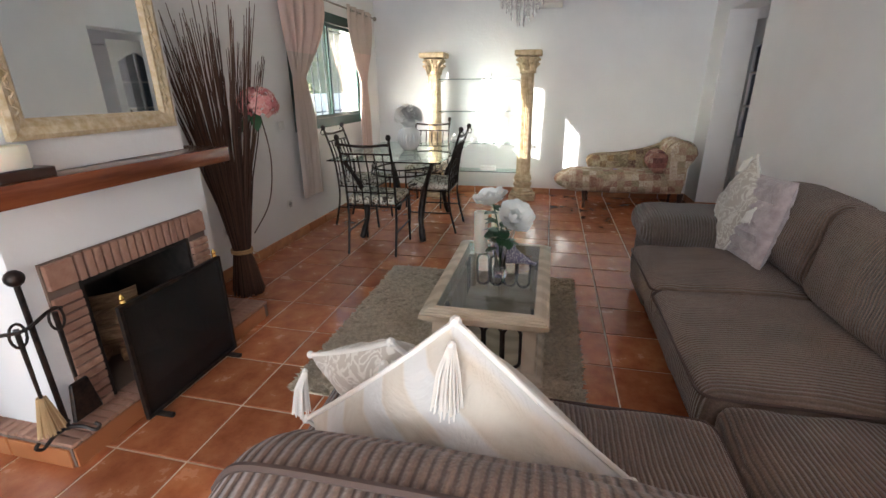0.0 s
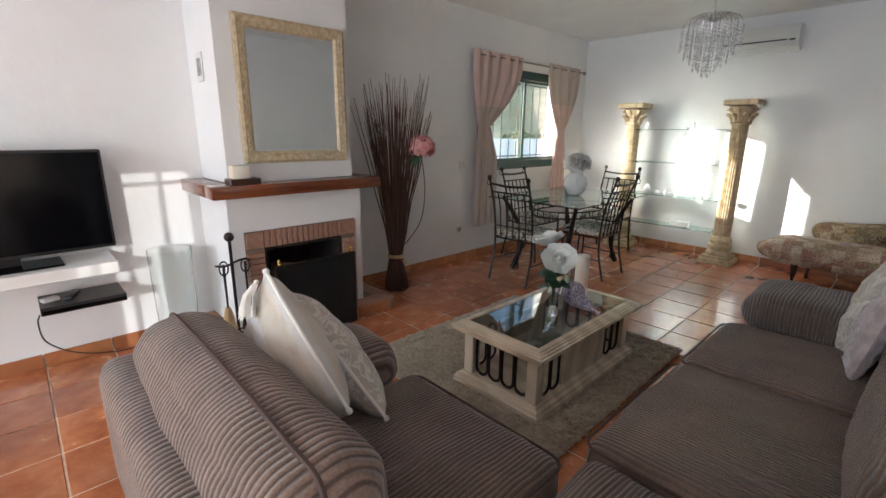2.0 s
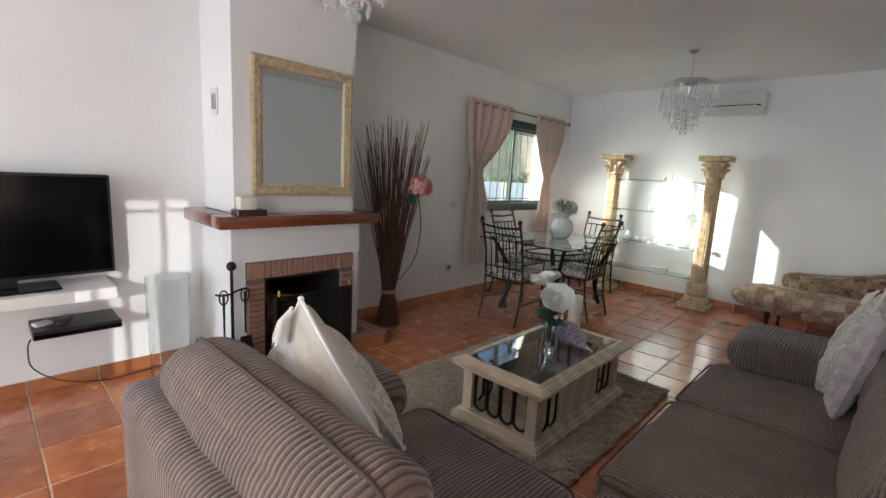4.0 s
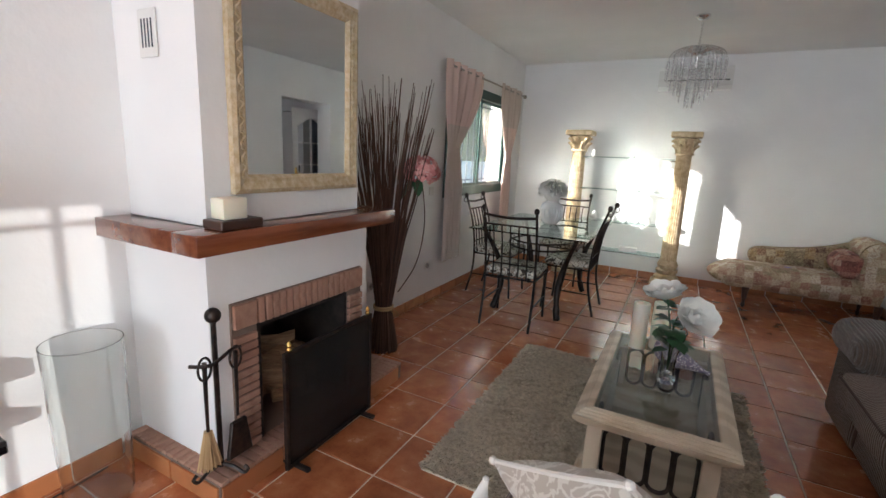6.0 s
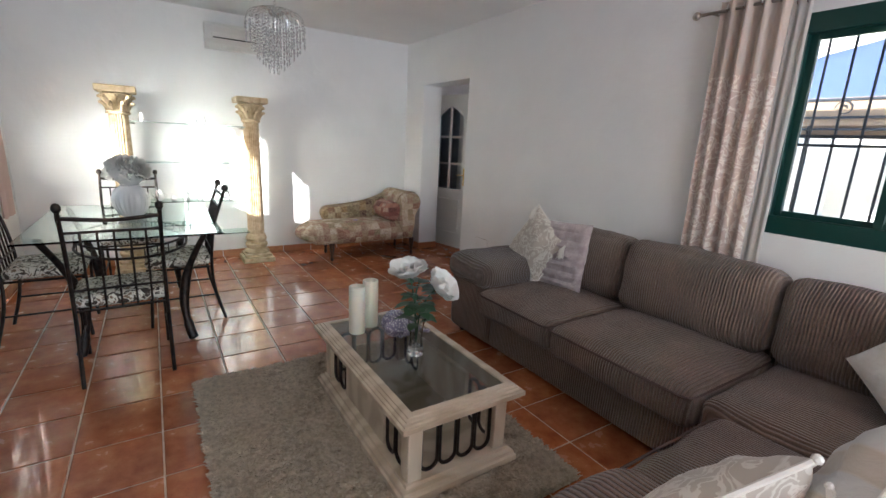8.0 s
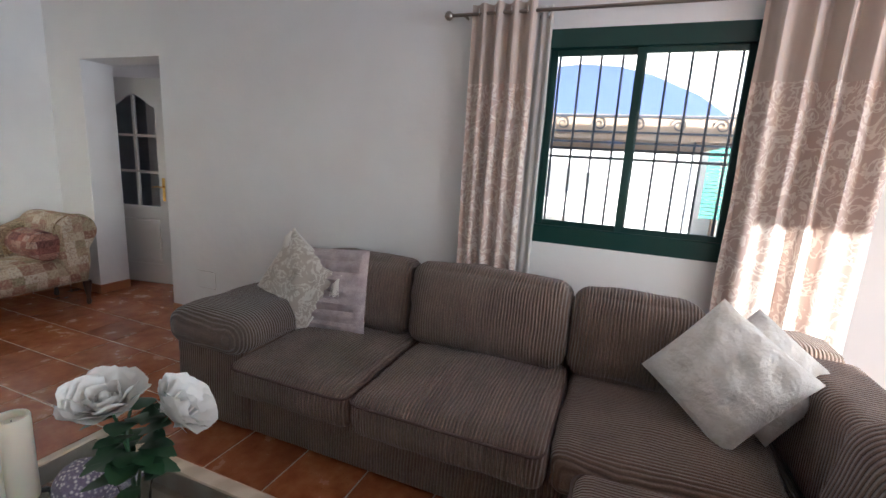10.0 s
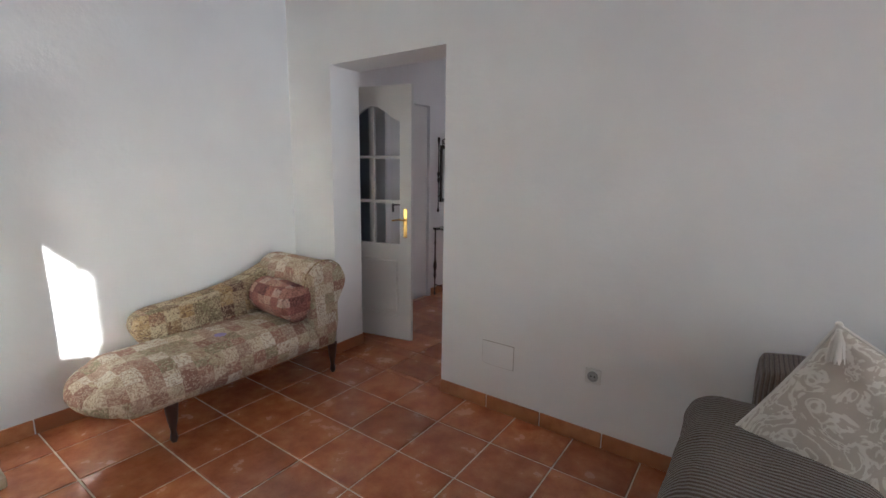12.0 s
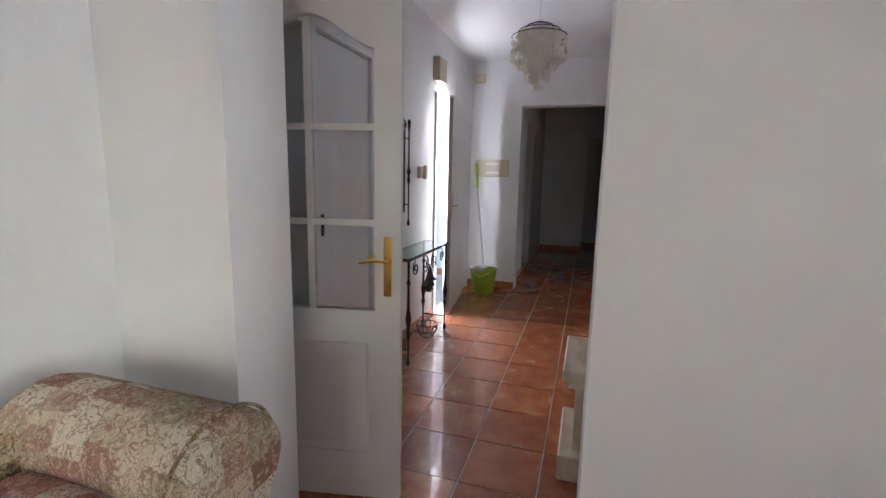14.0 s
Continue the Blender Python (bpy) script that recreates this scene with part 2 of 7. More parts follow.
M_BARS = mat("dark_painted_bars", (0.06, 0.065, 0.08), 0.5, 0.3)
M_SHELF = mat("white_shelf_paint", (0.80, 0.79, 0.76), 0.5)
M_MANTEL = mat("varnished_mahogany", (0.16, 0.045, 0.018), 0.25, coat=0.5)
nn = Nodes(M_MANTEL)
nn.colour(nn.ramp(nn.noise(4, 6, 0.6, nn.mapping((6, 0.5, 6))), [(0.3, (0.12, 0.03, 0.012)), (0.55, (0.21, 0.062, 0.024)), (0.8, (0.30, 0.10, 0.04))]))
M_DARKWOOD = mat("dark_turned_wood", (0.05, 0.022, 0.014), 0.3, coat=0.4)
M_BRICK = mat("fireplace_brick", (0.36, 0.20, 0.14), 0.8)
nn = Nodes(M_BRICK)
nn.colour(nn.mix(nn.random(), nn.ramp(nn.noise(25, 5), [(0.3, (0.27, 0.135, 0.09)), (0.7, (0.46, 0.28, 0.20))]), (0.36, 0.20, 0.14)))
nn.bump(nn.noise(60, 4), 0.5, 0.004)
M_MORTAR = mat("dark_mortar", (0.20, 0.14, 0.11), 0.95)
M_SOOT = mat("sooty_firebox", (0.012, 0.010, 0.009), 0.95)
nn = Nodes(M_SOOT)
nn.colour(nn.ramp(nn.noise(9, 5), [(0.35, (0.008, 0.007, 0.006)), (0.75, (0.045, 0.032, 0.025))]))
M_LOG = mat("split_log", (0.42, 0.28, 0.16), 0.85)
nn = Nodes(M_LOG)
nn.colour(nn.ramp(nn.noise(9, 5, 0.6, nn.mapping((8, 1, 8))), [(0.3, (0.17, 0.09, 0.05)), (0.7, (0.44, 0.28, 0.16))]))
M_GOLDFRAME = mat("gilt_cream_frame", (0.56, 0.46, 0.30), 0.45)
nn = Nodes(M_GOLDFRAME)
nn.colour(nn.ramp(nn.noise(35, 5), [(0.35, (0.44, 0.33, 0.18)), (0.7, (0.62, 0.53, 0.38))]))
nn.bump(nn.noise(55, 4), 0.5, 0.005)
M_MIRROR = mat("mirror_silver", (0.86, 0.89, 0.89), 0.01, 1.0)
M_MESH = mat("fine_black_mesh", (0.006, 0.008, 0.009), 0.5)
M_MESH.node_tree.nodes["Principled BSDF"].inputs["Alpha"].default_value = 0.80
M_STONE = mat("carved_sandstone", (0.50, 0.38, 0.22), 0.7)
nn = Nodes(M_STONE)
nn.colour(nn.ramp(nn.noise(18, 6), [(0.3, (0.36, 0.26, 0.14)), (0.5, (0.52, 0.40, 0.25)), (0.75, (0.66, 0.54, 0.36))]))
nn.bump(nn.noise(70, 5), 0.5, 0.004)
M_TWIG = mat("brown_twig", (0.075, 0.035, 0.022), 0.7)
nn = Nodes(M_TWIG)
nn.colour(nn.ramp(nn.island(), [(0, (0.04, 0.018, 0.012)), (1, (0.14, 0.07, 0.045))]))
M_RAFFIA = mat("raffia", (0.45, 0.29, 0.13), 0.8)
nn = Nodes(M_RAFFIA)
nn.colour(nn.ramp(nn.island(), [(0, (0.33, 0.20, 0.09)), (1, (0.58, 0.42, 0.22))]))
M_PINK = mat("pink_petal", (0.62, 0.20, 0.20), 0.7)
nn = Nodes(M_PINK)
nn.colour(nn.ramp(nn.island(), [(0, (0.50, 0.13, 0.14)), (0.6, (0.68, 0.30, 0.28)), (1, (0.80, 0.58, 0.50))]))
M_LEAF = mat("dark_green_leaf", (0.03, 0.085, 0.035), 0.4)
M_CANDLE = mat("ivory_candle_wax", (0.82, 0.77, 0.63), 0.45)
M_CANDLE.node_tree.nodes["Principled BSDF"].inputs["Subsurface Weight"].default_value = 0.2
M_SHELLBALL = mat("lilac_beaded_ball", (0.42, 0.38, 0.48), 0.6)
nn = Nodes(M_SHELLBALL)
v = nn.voronoi(95)
nn.colour(nn.ramp(v.outputs["Distance"], [(0.2, (0.85, 0.83, 0.85)), (0.5, (0.25, 0.22, 0.32))]))
nn.bump(nn.maths("SUBTRACT", 1.0, v.outputs["Distance"]), 0.8, 0.006)
M_CERAMIC = mat("white_ceramic", (0.78, 0.77, 0.75), 0.25, coat=0.4)
M_LIME = mat("lime_green_plastic", (0.36, 0.52, 0.03), 0.4)
M_CREAMPL = mat("cream_plastic", (0.62, 0.54, 0.40), 0.45)
M_CAPIZ = mat("capiz_shell", (0.74, 0.69, 0.58), 0.3)


def glass(name, colour=(1, 1, 1), rough=0.0, ior=1.45):
    m = mat(name, colour, rough)
    b = m.node_tree.nodes["Principled BSDF"]
    b.inputs["Transmission Weight"].default_value = 1.0
    b.inputs["IOR"].default_value = ior
    return m


M_GLASS = glass("clear_glass", (0.96, 0.985, 0.975))
M_GREENEDGE = glass("green_edged_glass", (0.72, 0.93, 0.86))
M_CRYSTAL = glass("crystal", (0.95, 0.95, 0.95), 0.06, 1.5)
M_CRYSTAL.node_tree.nodes["Principled BSDF"].inputs["Transmission Weight"].default_value = 0.78
M_DOORGLASS = glass("door_glass", (0.90, 0.92, 0.94))
M_SMOKE = glass("smoked_table_glass", (0.62, 0.64, 0.62))


def tapestry(name, ground, tones, scale):
    m = mat(name, ground, 0.85)
    n = Nodes(m)
    cell = n.t.nodes.new("ShaderNodeVectorMath")
    cell.operation = "FLOOR"
    warp = n.t.nodes.new("ShaderNodeVectorMath")
    warp.operation = "MULTIPLY_ADD"
    nz = n.t.nodes.new("ShaderNodeTexNoise")
    nz.inputs["Scale"].default_value = 14
    n.link(n.co, nz.inputs["Vector"])
    n.link(nz.outputs["Color"], warp.inputs[0])
    warp.inputs[1].default_value = (0.22, 0.22, 0.22)
    n.link(n.mapping((scale, scale * 0.8, scale * 1.1), (0.06, 0.05, 0.04)), warp.inputs[2])
    n.link(warp.outputs[0], cell.inputs[0])
    white = n.t.nodes.new("ShaderNodeTexWhiteNoise")
    n.link(cell.outputs[0], white.inputs["Vector"])
    patch = n.t.nodes.new("ShaderNodeSeparateColor")
    n.link(white.outputs["Color"], patch.inputs[0])
    col = n.ramp(patch.outputs[0], [(k / len(tones), c) for k, c in enumerate(tones)], "CONSTANT")
    col = n.mix(n.ramp(patch.outputs[1], [(0.25, (0.6, 0.6, 0.6)), (0.6, (1, 1, 1))]), ground, col)
    motif = n.noise(scale * 2.6, 2.5, 0.5, dist=1.7)
    line = n.ramp(motif, [(0.40, (0, 0, 0)), (0.43, (1, 1, 1)), (0.475, (1, 1, 1)), (0.50, (0, 0, 0))])
    bloom = n.ramp(n.noise(scale * 2.0, 3, 0.6, dist=2.4), [(0.52, (0, 0, 0)), (0.545, (1, 1, 1)), (0.60, (1, 1, 1)), (0.63, (0, 0, 0))])
    col = n.mix(n.maths("MULTIPLY", bloom, 0.6), col, tuple(min(0.8, c * 1.25) for c in ground))
    col = n.mix(n.maths("MULTIPLY", line, 0.75), col, tones[0])
    weave = n.ramp(n.noise(220, 2), [(0.35, (0.82, 0.82, 0.82)), (0.65, (1.12, 1.12, 1.12))])
    n.colour(n.mix(1.0, col, weave, "MULTIPLY"))
    n.bump(n.noise(300, 2), 0.3, 0.001)
    return m


M_TAPESTRY = tapestry("patchwork_tapestry", (0.46, 0.37, 0.24), [(0.10, 0.045, 0.03), (0.26, 0.17, 0.09), (0.36, 0.24, 0.11), (0.50, 0.41, 0.27), (0.24, 0.10, 0.06), (0.22, 0.18, 0.10)], 12)
M_TAPESTRY_LIGHT = tapestry("pale_patchwork_tapestry", (0.52, 0.44, 0.32), [(0.26, 0.13, 0.09), (0.44, 0.35, 0.22), (0.64, 0.57, 0.45), (0.28, 0.24, 0.14), (0.58, 0.48, 0.34), (0.36, 0.20, 0.14)], 13)
M_TAPESTRY_RED = tapestry("russet_patchwork_tapestry", (0.36, 0.16, 0.12), [(0.12, 0.04, 0.035), (0.34, 0.13, 0.09), (0.50, 0.33, 0.24), (0.22, 0.08, 0.06), (0.42, 0.22, 0.16), (0.58, 0.48, 0.38)], 17)
M_ZEBRA = mat("animal_print_fabric", (0.6, 0.56, 0.48), 0.85)
nn = Nodes(M_ZEBRA)
nn.colour(nn.ramp(nn.noise(26, 2, 0.5, dist=1.2), [(0.40, (0.05, 0.035, 0.025)), (0.44, (0.05, 0.035, 0.025)), (0.48, (0.62, 0.58, 0.50)), (0.58, (0.66, 0.62, 0.54)), (0.62, (0.18, 0.12, 0.08))]))


# ---- building helpers ----
def box(bm, x0, x1, y0, y1, z0, z1, bevel=0.0, seg=1):
    r = bmesh.ops.create_cube(bm, size=1.0)["verts"]
    for v in r:
        v.co = Vector((x0 + (v.co.x + 0.5) * (x1 - x0), y0 + (v.co.y + 0.5) * (y1 - y0), z0 + (v.co.z + 0.5) * (z1 - z0)))
    if bevel > 0:
        es = list({e for v in r for e in v.link_edges})
        bmesh.ops.bevel(bm, geom=es, offset=bevel, segments=seg, profile=0.5, affect="EDGES")
    return bm


def slab(x0, x1, y0, y1, z0, z1, bevel=0.0, seg=1):
    return box(bmesh.new(), x0, x1, y0, y1, z0, z1, bevel, seg)


def ring_frame(d):
    d = d.normalized()
    a = Vector((0, 0, 1)) if abs(d.z) < 0.9 else Vector((1, 0, 0))
    u = d.cross(a).normalized()
    return u, d.cross(u).normalized()


def tube(bm, pts, r, seg=8, cap=True, closed=False):
    """A round bar along pts; r is one radius or one a point."""
    pts = [Vector(p) for p in pts]
    n = len(pts)
    rs = r if isinstance(r, (list, tuple)) else [r] * n
    rings, u = [], None
    for i, p in enumerate(pts):
        if closed:
            d = pts[(i + 1) % n] - pts[i - 1]
        else:
            d = pts[min(i + 1, n - 1)] - pts[max(i - 1, 0)]
        if u is None:
            u, w = ring_frame(d)
        else:
            dn = d.normalized()
            u = (u - dn * u.dot(dn)).normalized()
            w = dn.cross(u)
        w = d.normalized().cross(u)
        rings.append([bm.verts.new(p + (u * math.cos(a) + w * math.sin(a)) * rs[i]) for a in (2 * math.pi * k / seg for k in range(seg))])
    for i in range(n if closed else n - 1):
        a, b = rings[i], rings[(i + 1) % n]
        for k in range(seg):
            bm.faces.new((a[k], a[(k + 1) % seg], b[(k + 1) % seg], b[k]))
    if cap and not closed:
        bm.faces.new(rings[0][::-1])
        bm.faces.new(rings[-1])
    return bm


def lathe(bm, prof, seg=24, at=(0, 0, 0), cap=True, flute=0.0, flutes=0):
    """A turned body: prof is (radius, height) pairs."""
    rings = []
    for r, z in prof:
        ring = []
        for k in range(seg):
            a = 2 * math.pi * k / seg
            rr = r * (1 - flute * abs(math.sin(a * flutes / 2))) if flutes else r
            ring.append(bm.verts.new((at[0] + rr * math.cos(a), at[1] + rr * math.sin(a), at[2] + z)))
        rings.append(ring)
    for a, b in zip(rings, rings[1:]):
        for k in range(seg):
            bm.faces.new((a[k], a[(k + 1) % seg], b[(k + 1) % seg], b[k]))
    if cap:
        bm.faces.new(rings[0][::-1])
        bm.faces.new(rings[-1])
    return bm


def ball(bm, c, r, seg=12, sx=1, sy=1, sz=1):
    vs = bmesh.ops.create_uvsphere(bm, u_segments=seg, v_segments=max(4, seg // 2), radius=r)["verts"]
    for v in vs:
        v.co = Vector((c[0] + v.co.x * sx, c[1] + v.co.y * sy, c[2] + v.co.z * sz))
    return bm


def smooth_path(pts, n=6):
    """Catmull-Rom through pts."""
    pts = [Vector(p) for p in pts]
    out = []
    for i in range(len(pts) - 1):
        p0, p1, p2, p3 = pts[max(i - 1, 0)], pts[i], pts[i + 1], pts[min(i + 2, len(pts) - 1)]
        for k in range(n):
            t = k / n
            out.append(0.5 * ((2 * p1) + (p2 - p0) * t + (2 * p0 - 5 * p1 + 4 * p2 - p3) * t * t + (3 * p1 - p0 - 3 * p2 + p3) * t ** 3))
    out.append(pts[-1])
    return out


def puff(bm, x0, x1, y0, y1, z0, z1, r=0.06, bulge=(0, 0, 0), wrinkle=0.0, seed=0, n=12):
    """A soft block with round edges, swollen faces and creases."""
    size = Vector((x1 - x0, y1 - y0, z1 - z0)) / 2
    mid = Vector((x0 + x1, y0 + y1, z0 + z1)) / 2
    r = min(r, *(s * 0.98 for s in size))
    grid = {}

    def vert(p):
        key = (round(p[0], 5), round(p[1], 5), round(p[2], 5))
        if key not in grid:
            q = Vector((p[0] * size.x, p[1] * size.y, p[2] * size.z))
            core = Vector([max(-s + r, min(s - r, c)) for s, c in zip(size, q)])
            d = q - core
            q = core + d.normalized() * r if d.length > 1e-6 else q
            for ax in range(3):
                o = [i for i in range(3) if i != ax]
                w = (1 - p[o[0]] ** 2) * (1 - p[o[1]] ** 2)
                q[ax] += bulge[ax] * w * p[ax]
            if wrinkle:
                f = noise.noise(q * 5 + Vector((seed * 7.3, 0, 0))) + 0.5 * noise.noise(q * 13 + Vector((0, seed * 3.1, 0)))
                q += (q.normalized() if q.length > 0 else Vector((0, 0, 1))) * wrinkle * f
            grid[key] = bm.verts.new(q + mid)
        return grid[key]

    st = [math.sin(math.pi / 2 * (2 * i / n - 1)) * 0.5 + (2 * i / n - 1) * 0.5 for i in range(n + 1)]
    for ax in range(3):
        for s in (-1, 1):
            for i in range(n):
                for j in range(n):
                    q = []
                    for a, b in ((i, j), (i + 1, j), (i + 1, j + 1), (i, j + 1)):
                        p = [0, 0, 0]
                        p[ax], p[(ax + 1) % 3], p[(ax + 2) % 3] = s, st[a], st[b]
                        q.append(vert(p))
                    bm.faces.new(q if s > 0 else q[::-1])
    return bm


def pillow(w, h, t, pinch=0.03, wrinkle=0.008, seed=1, n=22):
    """A scatter cushion in the x-z plane, centred, with drawn-in sides."""
    bm = bmesh.new()
    sides = []
    for s in (1, -1):
        rows = []
        for i in range(n + 1):
            row = []
            for j in range(n + 1):
                u, v = 2 * i / n - 1, 2 * j / n - 1
                k = (1 - u * u) * (1 - v * v)
                x = u * w / 2 * (1 - pinch * (1 - v * v) * abs(u))
                z = v * h / 2 * (1 - pinch * (1 - u * u) * abs(v))
                y = t / 2 * (max(k, 0) ** 0.42)
                f = noise.noise(Vector((u * 3, v * 3, seed * 5 + s)))
                y += wrinkle * f * min(1, k * 3)
                row.append((x, s * y, z))
            rows.append(row)
        sides.append(rows)
    front = [[bm.verts.new(p) for p in row] for row in sides[0]]
    back = [[front[i][j] if i in (0, n) or j in (0, n) else bm.verts.new(sides[1][i][j]) for j in range(n + 1)] for i in range(n + 1)]
    for g, flip in ((front, False), (back, True)):
        for i in range(n):
            for j in range(n):
                q = (g[i][j], g[i + 1][j], g[i + 1][j + 1], g[i][j + 1])
                bm.faces.new(q[::-1] if not flip else q)
    return bm


def part(name, bm, material, parent=None, label="", kind="", smooth=True, category=""):
    me = bpy.data.meshes.new(name)
    bmesh.ops.recalc_face_normals(bm, faces=bm.faces) if len(bm.faces) < 60000 else None
    if smooth:
        for f in bm.faces:
            f.smooth = True
    bm.to_mesh(me)
    bm.free()
    if smooth:
        me.set_sharp_from_angle(angle=radians(38))
    me.materials.append(material)
    ob = new(name, me)
    ob.parent = parent
    return tagged(ob, label, category, "", kind)


def thing(name, at=(0, 0, 0), turn=0.0, label="", category="", group="", kind=""):
    ob = new(name)
    ob.matrix_basis = pose(*at, 0, 0, turn)
    ob.empty_display_size = 0.1
    return tagged(ob, label, category, group, kind)


def wall(name, boxes, label, material=None):
    bm = bmesh.new()
    for b in boxes:
        box(bm, *b)
    return part(name, bm, material or M_WALL, None, label, "structure", smooth=False)


# ---- the house ----
XL, XR, YB, YS, H = -2.0, 2.06, 6.47, -3.5, 2.64
HY, HX, HS, CX = 6.42, 6.36, 4.6, 9.8
T = 0.27
W1 = (4.26, 5.96, 0.99, 2.13)
W2 = (0.98, 2.02, 1.0, 2.16)
DOOR = (5.03, 6.01, 2.107)

floor = wall("floor", [(XL - T, HX + 0.2, YS, YB, -0.12, -0.004), (HX + 0.2, CX + 0.2, HS, HY, -0.12, -0.004)],
             "grouted screed under terracotta tiles", M_GROUT)
wall("wall_left", [
    (XL - T, XL, YS, -2.66, 0, H), (XL - T, XL, -2.66, -2.02, 0, 1.4), (XL - T, XL, -2.66, -2.02, 2.45, H), (XL - T, XL, -2.02, W1[0], 0, H),
    (XL - T, XL, W1[0], W1[1], 0, W1[2]), (XL - T, XL, W1[0], W1[1], W1[3], H), (XL - T, XL, W1[1], YB, 0, H)],
    "matt white plastered wall with the dining window")
wall("wall_right", [
    (XR, XR + T, YS, -1.74, 0, H), (XR, XR + T, -1.74, -1.22, 0, 0.85), (XR, XR + T, -1.74, -1.22, 2.12, H), (XR, XR + T, -1.22, W2[0], 0, H),
    (XR, XR + T, W2[0], W2[1], 0, W2[2]), (XR, XR + T, W2[0], W2[1], W2[3], H), (XR, XR + T, W2[1], DOOR[0], 0, H),
    (XR, XR + T, DOOR[0], DOOR[1], DOOR[2], H), (XR, XR + T, DOOR[1], YB, 0, H)],
    "matt white plastered wall with a window and an open doorway")
wall("wall_back", [(XL - T, XR + T, YB, YB + T, 0, H)], "matt white plastered end wall of the dining area")
wall("wall_behind", [(XL - T, -1.4, YS - T, YS, 0, H), (1.4, XR + T, YS - T, YS, 0, H), (-1.4, 1.4, YS - T, YS, 2.25, H)], "plain white wall behind the seating")
wall("wall_hall_left", [(XR + T, 2.42, HY, HY + 0.2, 0, H), (2.42, 3.07, HY, HY + 0.2, 2.06, H), (3.07, 3.14, HY, HY + 0.2, 0, H), (3.14, 3.76, HY, HY + 0.2, 2.06, H), (3.76, 5.0, HY, HY + 0.2, 0, H), (5.0, 5.95, HY, HY + 0.2, 2.08, H), (5.95, HX + 0.001, HY, HY + 0.2, 0, H)], "white hall wall with the entrance door")
wall("wall_hall_right", [(XR + T, HX, HS - 0.15, HS, 0, H)], "plain white hall wall")
wall("wall_hall_end", [(HX, HX + 0.18, 5.84, HY + 0.2, 0, H), (HX, HX + 0.18, HS - 0.15, 5.84, 2.145, H)], "white hall end wall with a square opening to a corridor")
wall("wall_corridor_left", [(HX + 0.18, 7.4, 5.9, 6.05, 0, H), (8.15, CX, 5.9, 6.05, 0, H), (7.4, 8.15, 5.9, 6.05, 2.1, H)], "dim white corridor wall with a doorway")
wall("wall_corridor_end", [(CX, CX + 0.15, 5.12, 6.05, 0, H), (CX, CX + 0.15, HS - 0.15, 5.12, 2.1, H)], "dim white corridor end wall with a dark doorway")
wall("wall_corridor_right", [(HX + 0.18, CX + 0.15, HS - 0.15, HS, 0, H), (CX + 0.15, CX + 2.4, 6.0, 6.1, 0, H), (CX + 2.4, CX + 2.5, HS, 6.1, 0, 1.5), (CX + 2.4, CX + 2.5, HS, 6.1, 2.05, H), (CX + 2.4, CX + 2.5, 5.05, 6.1, 1.5, 2.05), (CX + 0.15, CX + 2.4, HS - 0.1, HS, 0, H)], "dim white corridor wall")
wall("wall_side_room", [(7.3, 8.3, 7.0, 7.1, 0, H), (7.2, 7.3, 6.05, 7.1, 0, H), (8.3, 8.4, 6.05, 7.1, 0, H)], "dim white wall of a side room")
wall("floor_side_room", [(7.2, 8.4, 5.9, 7.1, -0.1, -0.002), (CX + 0.2, CX + 2.5, HS, 6.1, -0.1, -0.002)], "dark tiled floor of the rooms beyond", M_BASE)
# Blue-grey wall colour stands in for the dimness of the unlit room.
wall("wall_unlit_room", [(2.23, 2.33, YB + T, 8.3, 0, H), (2.23, 3.9, 8.3, 8.4, 0, H), (3.8, 3.9, HY + 0.2, 8.3, 0, H)], "unlit room wall off the hall, dimness painted in as blue-grey", plaster("unlit_wall_shade", (0.36, 0.42, 0.52)))
wall("floor_unlit_room", [(2.33, 3.8, HY, 8.3, -0.1, -0.002)], "dark tiled floor of the unlit room", M_BASE)
wall("ceiling", [(2.23, 3.9, 7.2, 8.4, H, H + 0.15), (XL - T, XR + T, YS - T, 7.2, H, H + 0.15), (XR + T, CX + 2.6, HS - 0.15, 7.2, H, H + 0.15)], "smooth white painted ceiling", M_CEIL)

# ---- outside ----
M_PAVE = mat("pale_paving", (0.48, 0.44, 0.39), 0.8)
M_HILL = mat("scrub_hillside", (0.09, 0.10, 0.05), 0.9)
nn = Nodes(M_HILL)
nn.colour(nn.ramp(nn.noise(0.35, 8, 0.7), [(0.35, (0.05, 0.07, 0.03)), (0.55, (0.14, 0.14, 0.07)), (0.75, (0.26, 0.21, 0.14))]))
bm = bmesh.new()
box(bm, -400, 400, -400, 400, -0.6, -0.25)
part("ground", bm, M_PAVE, None, "pale paved terrace ground", "structure", smooth=False)


